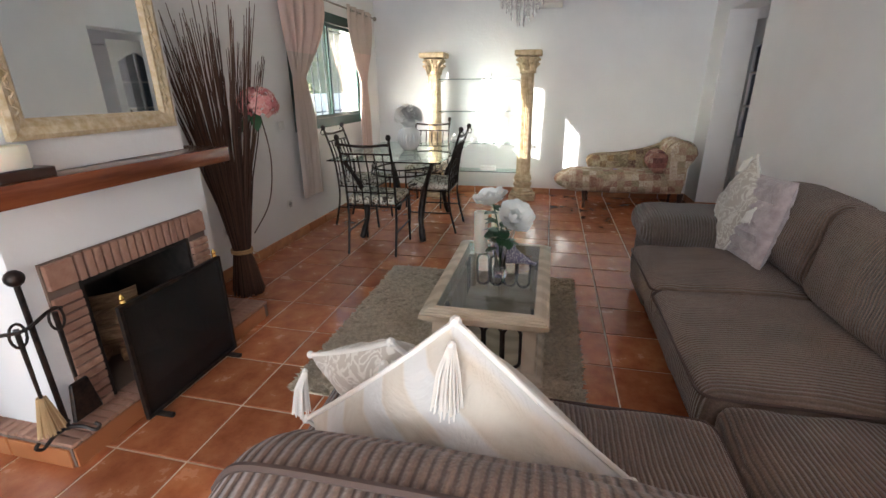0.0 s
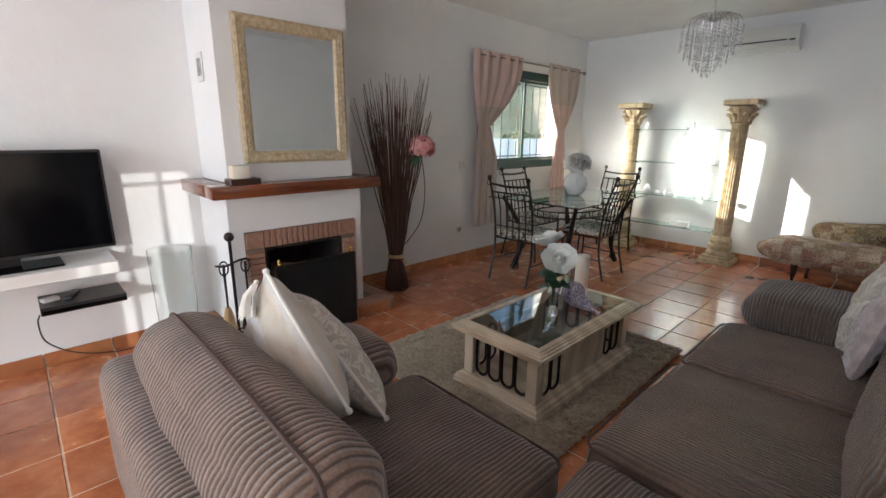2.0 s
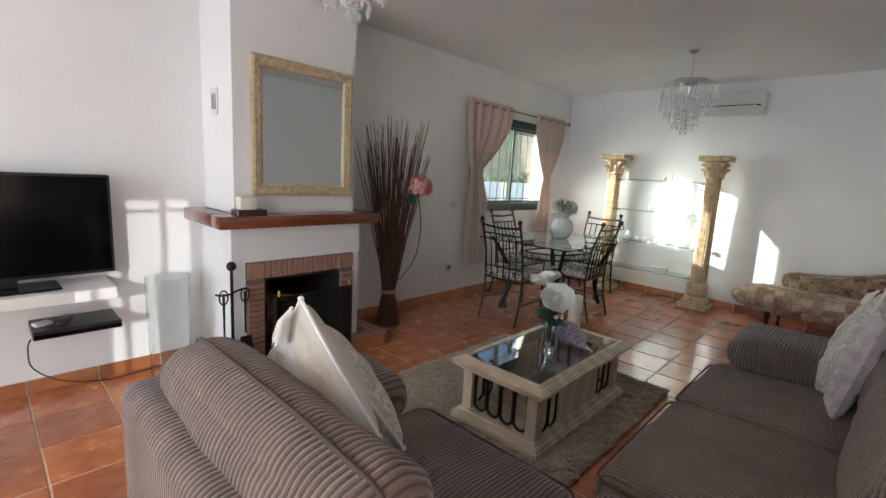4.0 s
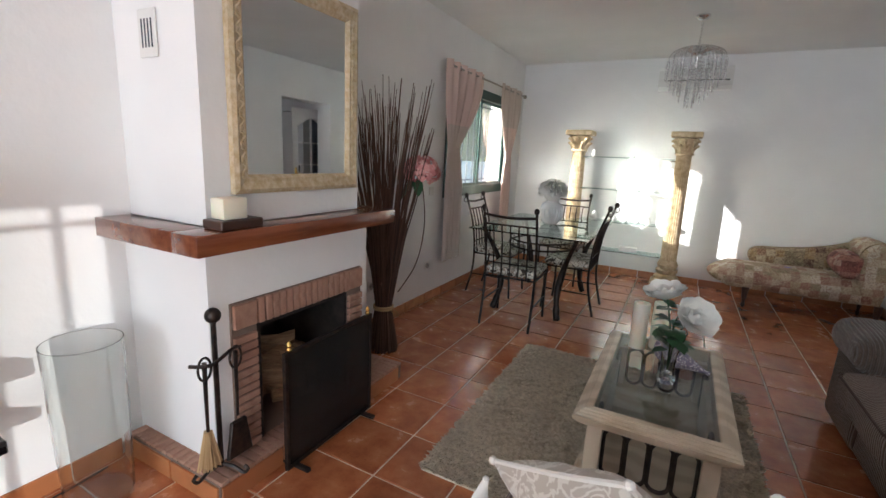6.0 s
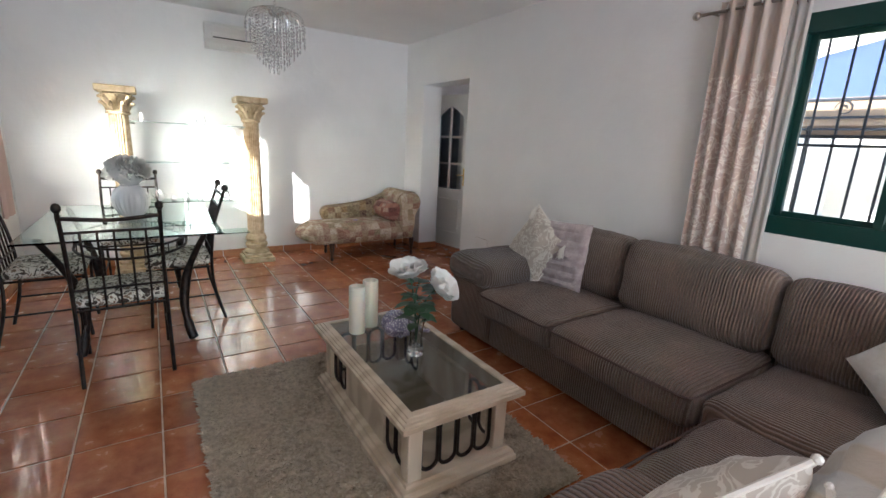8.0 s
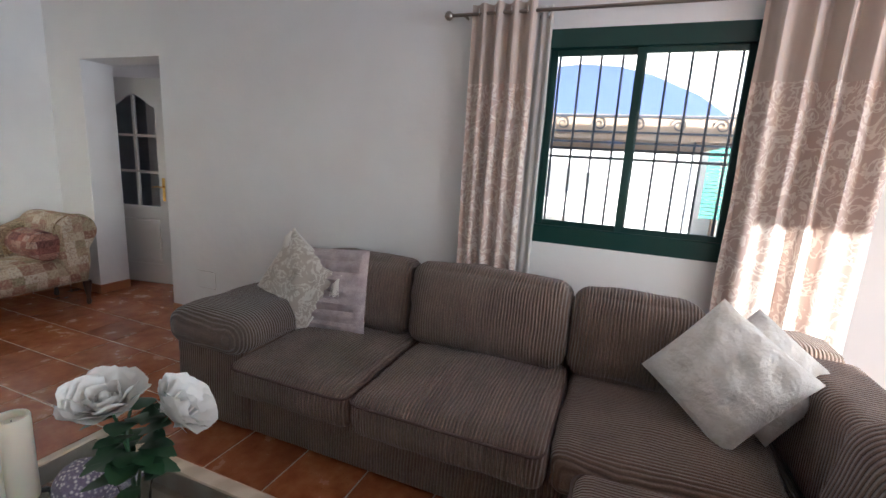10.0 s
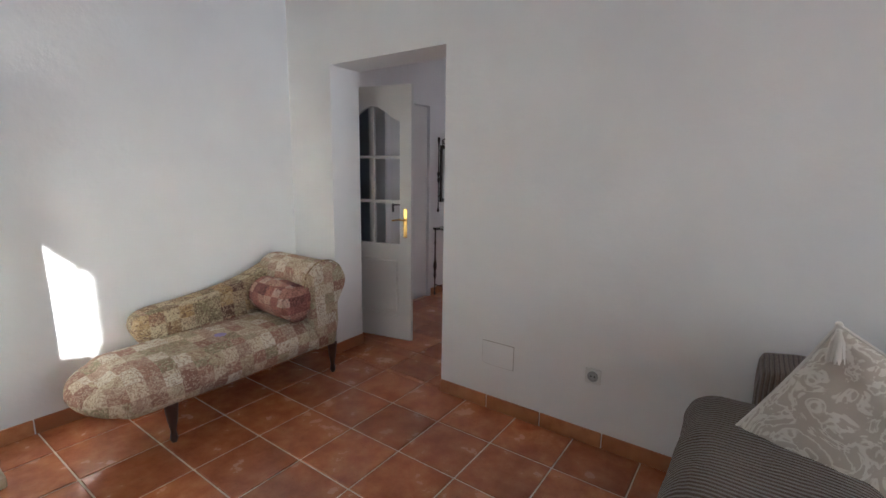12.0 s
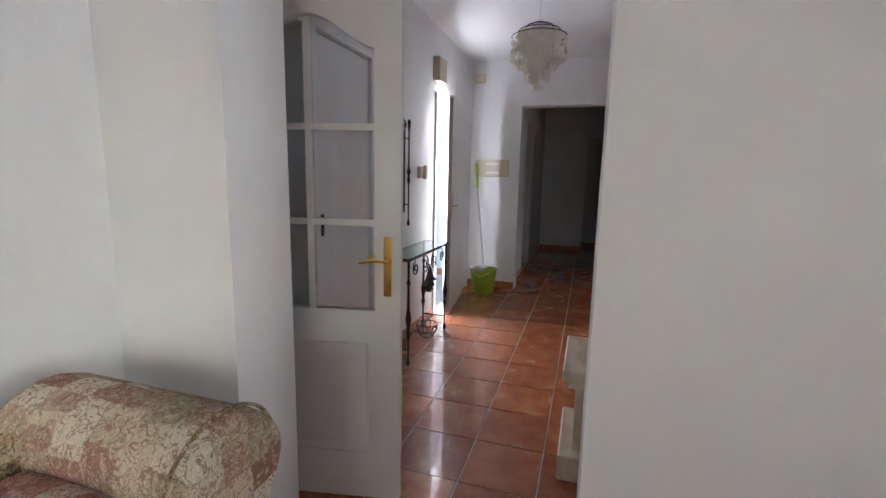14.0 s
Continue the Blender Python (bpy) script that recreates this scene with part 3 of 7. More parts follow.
def window(name, wallx, side, y0, y1, z0, z1, ymul, label):
    """A sliding window with two sashes; side is +1 where the room lies towards +x."""
    w = thing(name, (0, 0, 0), label=label, kind="structure")
    xi = wallx + side * 0.004
    xo = wallx - side * 0.07
    a, b = min(xi, xo), max(xi, xo)
    bm = bmesh.new()
    box(bm, a, b, y0, y1, z0, z0 + 0.10, 0.004)
    box(bm, a, b, y0, y1, z1 - 0.10, z1, 0.004)
    box(bm, a, b, y0, y0 + 0.035, z0 + 0.1, z1 - 0.1, 0.003)
    box(bm, a, b, y1 - 0.035, y1, z0 + 0.1, z1 - 0.1, 0.003)
    part("window_frame", bm, M_GREEN, w, smooth=False)
    for k, (p, q) in enumerate(((y0 + 0.035, ymul + 0.025), (ymul - 0.025, y1 - 0.035))):
        xs = wallx - side * (0.022 + 0.026 * k)
        bm = bmesh.new()
        for yy in (p, q - 0.04):
            box(bm, xs - 0.011, xs + 0.011, yy, yy + 0.04, z0 + 0.1, z1 - 0.1, 0.003)
        box(bm, xs - 0.011, xs + 0.011, p + 0.04, q - 0.04, z0 + 0.1, z0 + 0.13)
        box(bm, xs - 0.011, xs + 0.011, p + 0.04, q - 0.04, z1 - 0.13, z1 - 0.1)
        sash = part("sash", bm, M_GREEN, w, smooth=False)
        g = part("pane", slab(xs - 0.002, xs + 0.002, p + 0.04, q - 0.04, z0 + 0.13, z1 - 0.13), M_GLASS, sash, smooth=False)
        g.visible_shadow = False
    part("window_sill", slab(min(wallx - side * 0.07, wallx - side * (T + 0.03)), max(wallx - side * 0.07, wallx - side * (T + 0.03)), y0 + 0.002, y1 - 0.002, z0 + 0.001, z0 + 0.02), M_SHELF, w, smooth=False)
    return w


window("window_1", XL, 1, *W1, 5.11, "dark green aluminium sliding window over the dining table")
window("window_2", XR, -1, *W2, 1.52, "dark green aluminium sliding window behind the corner sofa")


def grille(x, y0, y1, z0, z1, n, scroll, label, r=0.007):
    g = thing("window_grille", (x, (y0 + y1) / 2, 0), label=label, category="window bars")
    off = -(y0 + y1) / 2
    for k in range(n):
        y = y0 + (y1 - y0) * (k + 0.5) / n + off
        part("bar", tube(bmesh.new(), [(0, y, z0), (0, y, z1)], r, 6), M_BARS, g)
    for z in ((1.50, 1.55) if scroll else (z0 + 0.12, z1 - 0.12)):
        part("cross_rail", slab(-0.006, 0.006, y0 + off, y1 + off, z - 0.008, z + 0.008), M_BARS, g, smooth=False)
    return g


grille(XR + T - 0.04, -1.74, -1.22, 0.85, 2.18, 3, False, "dark painted vertical window bars on a window behind the seating", 0.014)
grille(XL - T + 0.04, W1[0], W1[1], W1[2] + 0.02, W1[3], 11, False, "dark painted vertical window bars outside the dining window")
grille(XR + T - 0.04, W2[0], W2[1], W2[2] + 0.02, W2[3], 9, True, "dark painted vertical window bars outside the sofa window")

M_BLUE = mat("blue_grey_canopy", (0.10, 0.14, 0.32), 0.8)
M_VALANCE = mat("apricot_canopy_lining", (0.42, 0.30, 0.21), 0.85)
M_ROOF = mat("clay_roof_tiles", (0.45, 0.20, 0.11), 0.8)
M_BROWNWALL = mat("brown_boundary_wall", (0.30, 0.21, 0.16), 0.85)
M_SHRUB = mat("shrub_foliage", (0.12, 0.15, 0.07), 0.7)
nn = Nodes(M_SHRUB)
nn.colour(nn.ramp(nn.island(), [(0, (0.06, 0.09, 0.04)), (1, (0.22, 0.25, 0.13))]))
M_SHUTTER = mat("green_shutter_paint", (0.05, 0.25, 0.20), 0.6)
gz = thing("gazebo", (6.9, 2.32, -0.37), 0, "garden gazebo with a blue domed canopy on scrolled iron posts", "gazebo")
bm = bmesh.new()
rings = []
for f, hz in ((1.0, 2.44), (0.8, 2.76), (0.55, 3.03), (0.3, 3.22), (0.06, 3.33)):
    rings.append([bm.verts.new((math.copysign(min(1, abs(math.cos(a)) * 1.3), math.cos(a)) * 1.7 * f, math.copysign(min(1, abs(math.sin(a)) * 1.3), math.sin(a)) * 1.9 * f, hz)) for a in (2 * math.pi * k / 32 for k in range(32))])
for a, b in zip(rings, rings[1:]):
    for k in range(32):
        bm.faces.new((a[k], a[(k + 1) % 32], b[(k + 1) % 32], b[k]))
bm.faces.new(rings[-1])
part("canopy", bm, M_BLUE, gz)
for x0, x1, y0, y1 in ((-1.7, 1.7, -1.9, -1.88), (-1.7, 1.7, 1.88, 1.9), (-1.7, -1.68, -1.88, 1.88), (1.68, 1.7, -1.88, 1.88)):
    part("valance", slab(x0, x1, y0, y1, 2.16, 2.44), M_VALANCE, gz, smooth=False)
for sx in (-1, 1):
    for sy in (-1, 1):
        part("post", tube(bmesh.new(), [(sx * 1.66, sy * 1.86, 0), (sx * 1.66, sy * 1.86, 2.4)], 0.022, 8), M_BARS, gz)
for z in (2.42, 2.24, 2.12, 2.04):
    part("eaves_rail", slab(-1.725, -1.705, -1.9, 1.9, z - 0.012, z + 0.012), M_BARS, gz, smooth=False)
for k in range(9):
    y = -1.7 + k * 0.42
    pts = [(-1.715, y + 0.085 * (1 - 0.04 * q) * math.cos(q * 0.5), 2.33 + 0.085 * (1 - 0.04 * q) * math.sin(q * 0.5)) for q in range(20)]
    part("iron_scroll", tube(bmesh.new(), pts, 0.007, 5), M_BARS, gz)
nb = thing("neighbour_house", (16.0, 3.4, -0.25), 0, "white rendered neighbouring house with a clay tiled roof", "house")
bm = bmesh.new()
box(bm, -2.0, 6.0, -5.15, 12.0, 0, 5.9)
part("wall", bm, M_OUTWALL, nb, smooth=False)
part("roof", slab(-2.3, 6.3, -5.45, 12.3, 5.9, 6.05), M_ROOF, nb, smooth=False)
gw = thing("garden_wall", (11.2, 2.2, -0.25), 0, "tall white rendered garden wall beyond the gazebo", kind="structure")
part("wall_panel", slab(-0.1, 0.1, -2.2, 12, 0, 2.5), M_OUTWALL, gw, smooth=False)
part("wall_panel", slab(-0.1, 0.1, -8.0, -2.75, 0, 1.63), M_OUTWALL, gw, smooth=False)
su = thing("shutter", (11.05, -0.34, 0.45), 0, "green louvred shutter standing open at the garden wall", "shutter")
for k in range(22):
    part("slat", slab(-0.02, 0.02, -0.18, 0.18, 0.03 + k * 0.085, 0.09 + k * 0.085), M_SHUTTER, su, smooth=False)
for y in (-0.2, 0.18):
    part("stile", slab(-0.02, 0.02, y, y + 0.02, 0, 1.93), M_SHUTTER, su, smooth=False)
bw = thing("boundary_wall", (13.5, -4.4, -0.25), 0, "brown rendered boundary wall with a metal fence on top", kind="structure")
part("wall_panel", slab(-0.1, 0.1, -6, 3.6, 0, 3.3), M_BROWNWALL, bw, smooth=False)
for k in range(48):
    part("fence_bar", slab(-0.01, 0.01, -6 + k * 0.2, -5.985 + k * 0.2, 3.3, 3.85), M_SHUTTER, bw, smooth=False)
part("fence_rail", slab(-0.015, 0.015, -6, 3.6, 3.85, 3.88), M_SHUTTER, bw, smooth=False)
fh = thing("hillside_house", (34, -9.9, 3.3), 0, "cream villa with a clay tiled roof up the hillside", "house")
part("wall", slab(-3, 3, -3, 3.5, 0, 4.6), M_OUTWALL, fh, smooth=False)
part("roof", slab(-3.3, 3.3, -3.3, 3.8, 4.6, 4.9), M_ROOF, fh, smooth=False)


def shrub(at, r, h, n, seed, label):
    s = thing("shrub", at, 0, label, "shrub")
    rnd = random.Random(seed)
    bm = bmesh.new()
    for k in range(n):
        z, a = rnd.uniform(0, 1), rnd.uniform(0, 6.283)
        f = (1 - (2 * z - 1) ** 2) ** 0.5 * rnd.uniform(0.4, 1.0) * (0.8 + 0.3 * math.sin(3 * a + seed))
        c = Vector((r * f * math.cos(a), r * f * math.sin(a), h * (0.1 + 0.9 * z)))
        u = Vector((rnd.uniform(-1, 1), rnd.uniform(-1, 1), rnd.uniform(-1, 1))).normalized() * 0.09
        w = Vector((rnd.uniform(-1, 1), rnd.uniform(-1, 1), rnd.uniform(-1, 1))).normalized() * 0.07
        bm.faces.new([bm.verts.new(c - u), bm.verts.new(c + w), bm.verts.new(c + u), bm.verts.new(c - w)])
    part("crown", bm, M_SHRUB, s, kind="stuff", smooth=False)
    part("trunk", tube(bmesh.new(), [(0, 0, -0.05), (0.05, 0, h * 0.6)], [0.08, 0.04], 7), M_TWIG, s)


for q, (at, r, h) in enumerate((((18, -3.6, -0.25), 1.5, 4.9), ((17, -6.3, -0.25), 1.6, 4.1), ((-9.5, 15, -0.25), 1.3, 1.7), ((-10.5, 19, -0.25), 1.4, 2.0), ((-9, 23, -0.25), 1.2, 1.7), ((-13, 12.5, -0.25), 1.2, 1.7))):
    shrub(at, r, h, 2600, q, "leafy green garden shrub in the sun")


def hill(name, cx, cy, rx, ry, h, seed, label):
    n = 40
    verts, faces = [], []
    for i in range(n + 1):
        for j in range(n + 1):
            u, v = 2 * i / n - 1, 2 * j / n - 1
            z = h * max(0.0, 1 - u * u) * max(0.0, 1 - v * v) * (0.8 + 0.35 * noise.noise(Vector((u * 3, v * 3, seed))))
            verts.append((cx + rx * u, cy + ry * v, z - 0.4))
    for i in range(n):
        for j in range(n):
            k = i * (n + 1) + j
            faces.append((k, k + n + 1, k + n + 2, k + 1))
    me = bpy.data.meshes.new(name)
    me.from_pydata(verts, [], faces)
    me.materials.append(M_HILL)
    tagged(new(name, me), label, "", "", "structure")


hill("backdrop_hill", 60, -20, 30, 45, 9, 1, "scrub-covered hillside beyond the garden")
hill("backdrop_hill", -70, 110, 60, 90, 22, 2, "scrub-covered hillside seen from the dining window")
ow = thing("terrace_wall", (-7.0, 13.0, -0.25), 0, "low white terrace wall outside the dining window", kind="structure")
part("wall_panel", slab(-0.1, 0.1, -7, 18, 0, 1.5), M_OUTWALL, ow, smooth=False)

# ---- fireplace ----
chim = thing("chimney_breast", (0, 0, 0), label="white plastered chimney breast with an open brick-framed hearth", kind="structure")
FX, OY0, OY1, OZ = -1.46, 1.595, 2.18, 0.66
bm = bmesh.new()
box(bm, XL + 0.001, FX, 1.39, OY0, 0, 1.01)
box(bm, XL + 0.001, FX, OY1, 2.36, 0, 1.01)
box(bm, XL + 0.001, FX, OY0, OY1, OZ, 1.01)
part("chimney_base", bm, M_WALL, chim, smooth=False)
part("flue_breast", slab(XL + 0.001, -1.49, 1.425, 2.315, 1.09, H - 0.001), M_WALL, chim, smooth=False)
bm = bmesh.new()
box(bm, XL + 0.004, XL + 0.03, OY0 + 0.001, OY1 - 0.001, 0.11, OZ - 0.001)
box(bm, XL + 0.03, FX + 0.010, OY0 + 0.001, OY0 + 0.02, 0.11, OZ - 0.001)
box(bm, XL + 0.03, FX + 0.010, OY1 - 0.02, OY1 - 0.001, 0.11, OZ - 0.001)
box(bm, XL + 0.03, FX + 0.010, OY0 + 0.02, OY1 - 0.02, OZ - 0.02, OZ - 0.001)
part("firebox", bm, M_SOOT, chim, "soot-blackened firebox lining", smooth=False)
mantel = thing("mantel_shelf", (0, 0, 0), label="varnished mahogany mantel shelf wrapping round the chimney breast", category="mantel shelf")
part("front_board", slab(-1.49, -1.345, 1.285, 2.47, 1.011, 1.089, 0.006, 2), M_MANTEL, mantel)
part("side_board", slab(XL + 0.002, -1.4905, 1.285, 1.42, 1.011, 1.089, 0.006, 2), M_MANTEL, mantel)
part("end_board", slab(XL + 0.002, -1.4905, 2.32, 2.47, 1.011, 1.089, 0.006, 2), M_MANTEL, mantel)
sur = thing("brick_surround", (0, 0, 0), label="red-brown brick surround framing the firebox opening", category="fireplace surround")
part("mortar_bed", slab(FX + 0.001, FX + 0.012, 1.475, OY0, 0.11, 0.775), M_MORTAR, sur, smooth=False)
part("mortar_bed", slab(FX + 0.001, FX + 0.012, OY1, 2.295, 0.11, 0.775), M_MORTAR, sur, smooth=False)
part("mortar_bed", slab(FX + 0.001, FX + 0.012, OY0 + 0.0005, OY1 - 0.0005, OZ, 0.775), M_MORTAR, sur, smooth=False)
hearth = thing("hearth", (0, 0, 0), label="low red brick hearth platform with an earthenware tile edge", category="hearth")
part("hearth_core", slab(XL + 0.012, -1.352, 1.322, 2.588, 0.0, 0.095), M_MORTAR, hearth, smooth=False)


# ---- floor-standing and wall things: living side ----
def mirror_frame(root, w, h, fw, deep, material):
    """An upright frame in the y-z plane facing +x, centred."""
    prof = [(0.0, 0.004), (0.0, deep), (fw * 0.25, deep * 1.25), (fw * 0.6, deep * 0.9), (fw * 0.8, deep * 0.95), (fw, deep * 0.45), (fw, 0.004)]
    bm = bmesh.new()
    rings = []
    for sy, sz in ((-1, -1), (1, -1), (1, 1), (-1, 1)):
        rings.append([bm.verts.new((d, sy * (w / 2 - o), sz * (h / 2 - o))) for o, d in prof])
    for k in range(4):
        a, b = rings[k], rings[(k + 1) % 4]
        for i in range(len(prof) - 1):
            bm.faces.new((a[i], b[i], b[i + 1], a[i + 1]))
    part("frame", bm, material, root, smooth=False)


mir = thing("wall_mirror", (-1.488, 1.9, 1.645), label="rectangular mirror in an embossed cream-gilt frame above the mantel", category="mirror")
mirror_frame(mir, 0.74, 0.87, 0.075, 0.03, M_GOLDFRAME)
part("mirror_glass", slab(0.006, 0.012, -0.30, 0.30, -0.365, 0.365), M_MIRROR, mir, smooth=False)
for side in (-1, 1):
    for k in range(13):
        bm = bmesh.new()
        z = -0.36 + k * 0.06
        ball(bm, (0.03, side * 0.332, z), 0.012, 6, 0.6, 1.0, 1.5)
        tube(bm, smooth_path([(0.032, side * 0.332, z + 0.01), (0.034, side * 0.318, z + 0.03), (0.032, side * 0.338, z + 0.045)], 2), 0.004, 5)
        part("scroll_ornament", bm, M_GOLDFRAME, mir)

tv = thing("television", (-1.83, 0.35, 0.672), 2.0, "black flat-screen television standing on a floating shelf", "television")
part("screen_body", slab(-0.03, 0.03, -0.50, 0.50, 0.055, 0.625, 0.006), M_BLACK, tv, smooth=False)
part("screen", slab(0.0302, 0.033, -0.485, 0.485, 0.075, 0.61), M_SCREEN, tv, smooth=False)
part("stand_foot", slab(-0.10, 0.12, -0.24, 0.24, 0.0, 0.012, 0.004), M_SCREEN, tv, smooth=False)
part("stand_neck", slab(-0.02, 0.02, -0.07, 0.07, 0.0125, 0.056, 0.004), M_BLACK, tv, smooth=False)
bm = bmesh.new()
box(bm, 0, 0.35, -1.6, 0.825, -0.033, 0.033, 0.004)
sh = thing("floating_shelf", (XL + 0.001, 0, 0.636), label="thick white floating wall shelf under the television", category="shelf")
part("board", bm, M_SHELF, sh, smooth=False)
dvd = thing("set_top_box", (-1.81, 0.62, 0.42), 0, "slim black set-top box on a wall bracket below the shelf", "set-top box")
part("casing", slab(-0.13, 0.14, -0.17, 0.22, 0.0, 0.045, 0.004), M_BLACK, dvd, smooth=False)
part("front_strip", slab(0.1402, 0.142, -0.165, 0.215, 0.006, 0.028), M_SCREEN, dvd, smooth=False)
part("bracket", slab(-0.188, 0.10, -0.1, -0.06, -0.012, -0.0005), M_CHROME, dvd, smooth=False)
rc = thing("remote_control", (-1.82, 0.60, 0.4655), 70, "black remote control on the set-top box", "remote control")
part("body", slab(-0.022, 0.022, -0.08, 0.08, 0, 0.017, 0.005, 2), M_BLACK, rc)
adp = thing("power_adapter", (-1.79, 0.50, 0.4655), 20, "small white power adapter lying on the set-top box", "adapter")
part("body", slab(-0.025, 0.025, -0.04, 0.04, 0, 0.022, 0.006, 2), M_WHITEPL, adp)
cab = thing("cable", (0, 0, 0), label="thin black cable hanging from the set-top box to the floor", category="cable")
part("wire", tube(bmesh.new(), smooth_path([(-1.75, 0.445, 0.41), (-1.74, 0.43, 0.36), (-1.86, 0.45, 0.2), (-1.94, 0.58, 0.06), (-1.93, 0.78, 0.006), (-1.94, 0.98, 0.006), (-1.96, 1.22, 0.006)], 8), 0.004, 6), M_BLACK, cab)


# Grey puts the shade of the recess into the white socket's well.
M_WELL = mat("shaded_socket_well", (0.34, 0.33, 0.32), 0.4)


def socket(name, at, turn, n, label):
    s = thing(name, at, turn, label, "socket")
    part("plate", slab(0, 0.009, -0.04 * n, 0.04 * n, -0.04, 0.04, 0.003), M_WHITEPL, s, smooth=False)
    for k in range(n):
        y = (k - (n - 1) / 2) * 0.072
        bm = bmesh.new()
        lathe(bm, [(0.023, 0), (0.027, 0.0), (0.027, 0.004), (0.023, 0.004), (0.021, -0.002 + 0.0025), (0.0, 0.001)], 16, cap=False)
        bmesh.ops.transform(bm, matrix=Matrix.Translation((0.0092, y, 0)) @ Matrix.Rotation(radians(90), 4, "Y"), verts=bm.verts)
        well = part("outlet_well", bm, M_WELL, s)
        bm = bmesh.new()
        for d in (-0.009, 0.009):
            tube(bm, [(0.0103, y + d, 0), (0.0118, y + d, 0)], 0.0042, 8)
        part("pin_hole", bm, M_BLACK, well)
    return s


socket("wall_socket", (XL, 0.09, 0.37), 0, 3, "white triple socket plate on the wall under the television shelf")
socket("wall_socket", (XL, 3.12, 0.36), 0, 1, "white single socket low on the wall behind the twigs")
socket("wall_socket", (XL, 4.0, 0.36), 0, 1, "white single socket low on the wall near the dining table")
socket("wall_socket", (XR, 4.08, 0.38), 180, 1, "white single socket low on the wall beside the sofa")
sw = thing("light_switch", (XL, 4.03, 1.07), 0, "small white light switch on the wall beside the curtain", "light switch")
part("plate", slab(0, 0.009, -0.04, 0.04, -0.04, 0.04, 0.003), M_WHITEPL, sw, smooth=False)
part("rocker", slab(0.0092, 0.013, -0.022, 0.022, -0.028, 0.028, 0.002), M_WHITEPL, sw, smooth=False)
av = thing("access_panel", (XR, 4.63, 0.35), 180, "flush white access panel low on the wall", "access panel")
part("cover", slab(0.0, 0.0035, -0.1, 0.1, -0.07, 0.07), M_WALL, av, smooth=False)
# Dark sheet, slightly wider than the cover, paints the shadow line round it.
part("edge_gap", slab(0.0002, 0.0012, -0.102, 0.102, -0.072, 0.072), M_MORTAR, av, smooth=False)
vt = thing("air_vent", (-1.76, 1.423, 1.79), 0, "small white louvred air vent on the side of the chimney", "air vent")
part("vent_plate", slab(-0.055, 0.055, -0.008, 0, -0.085, 0.085, 0.002), M_WHITEPL, vt, smooth=False)
for k in range(4):
    part("slot", slab(-0.033 + k * 0.02, -0.026 + k * 0.02, -0.0095, -0.0082, -0.05, 0.05), M_BARS, vt, smooth=False)

cyl = thing("glass_cylinder_vase", (-1.81, 1.12, 0), 0, "tall empty clear glass cylinder vase standing on the floor", "vase")
part("glass_wall", lathe(bmesh.new(), [(0.0, 0.0), (0.10, 0.0), (0.115, 0.006), (0.122, 0.3), (0.128, 0.66), (0.124, 0.66), (0.117, 0.3), (0.108, 0.02), (0.0, 0.018)], 40, cap=False), M_GLASS, cyl)


# ---- corner sofa ----
sofa = thing("corner_sofa", (1.4, 2.0, 0), label="L-shaped brown corduroy corner sofa with loose back cushions", category="sofa")


def sofa_part(name, a, material, r=0.06, bulge=(0, 0, 0), wrinkle=0.01, seed=0, n=14, tilt=0.0, axis="Y", label=""):
    bm = puff(bmesh.new(), *a, r=r, bulge=bulge, wrinkle=wrinkle, seed=seed, n=n)
    mid = Vector(((a[0] + a[1]) / 2, (a[2] + a[3]) / 2, a[4]))
    if tilt:
        bmesh.ops.rotate(bm, verts=bm.verts, cent=mid, matrix=Matrix.Rotation(radians(tilt), 3, axis))
    bmesh.ops.translate(bm, verts=bm.verts, vec=(-1.4, -2.0, 0))
    return part(name, bm, material, sofa, label)


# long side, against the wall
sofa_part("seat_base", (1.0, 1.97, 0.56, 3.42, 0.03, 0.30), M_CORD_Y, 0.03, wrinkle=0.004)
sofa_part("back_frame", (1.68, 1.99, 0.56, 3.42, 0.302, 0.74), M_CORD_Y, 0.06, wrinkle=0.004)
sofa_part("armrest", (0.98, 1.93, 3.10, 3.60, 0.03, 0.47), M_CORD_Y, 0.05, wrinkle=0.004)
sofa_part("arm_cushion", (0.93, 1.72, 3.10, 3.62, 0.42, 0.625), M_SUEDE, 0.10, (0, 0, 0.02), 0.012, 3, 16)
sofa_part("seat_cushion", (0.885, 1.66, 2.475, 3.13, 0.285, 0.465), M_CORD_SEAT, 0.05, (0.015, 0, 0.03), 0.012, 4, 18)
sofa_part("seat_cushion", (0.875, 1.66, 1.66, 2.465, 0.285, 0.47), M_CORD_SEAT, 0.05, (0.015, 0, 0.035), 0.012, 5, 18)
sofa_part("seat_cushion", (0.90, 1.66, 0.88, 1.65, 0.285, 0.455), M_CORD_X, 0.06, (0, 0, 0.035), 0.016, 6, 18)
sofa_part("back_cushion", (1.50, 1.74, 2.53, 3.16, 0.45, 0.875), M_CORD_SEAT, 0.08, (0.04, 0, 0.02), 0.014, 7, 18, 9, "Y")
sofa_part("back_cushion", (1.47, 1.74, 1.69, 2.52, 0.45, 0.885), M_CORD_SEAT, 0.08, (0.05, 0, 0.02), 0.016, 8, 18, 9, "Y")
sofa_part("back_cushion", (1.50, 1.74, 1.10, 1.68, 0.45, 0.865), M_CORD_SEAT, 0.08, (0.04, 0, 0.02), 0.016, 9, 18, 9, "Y")
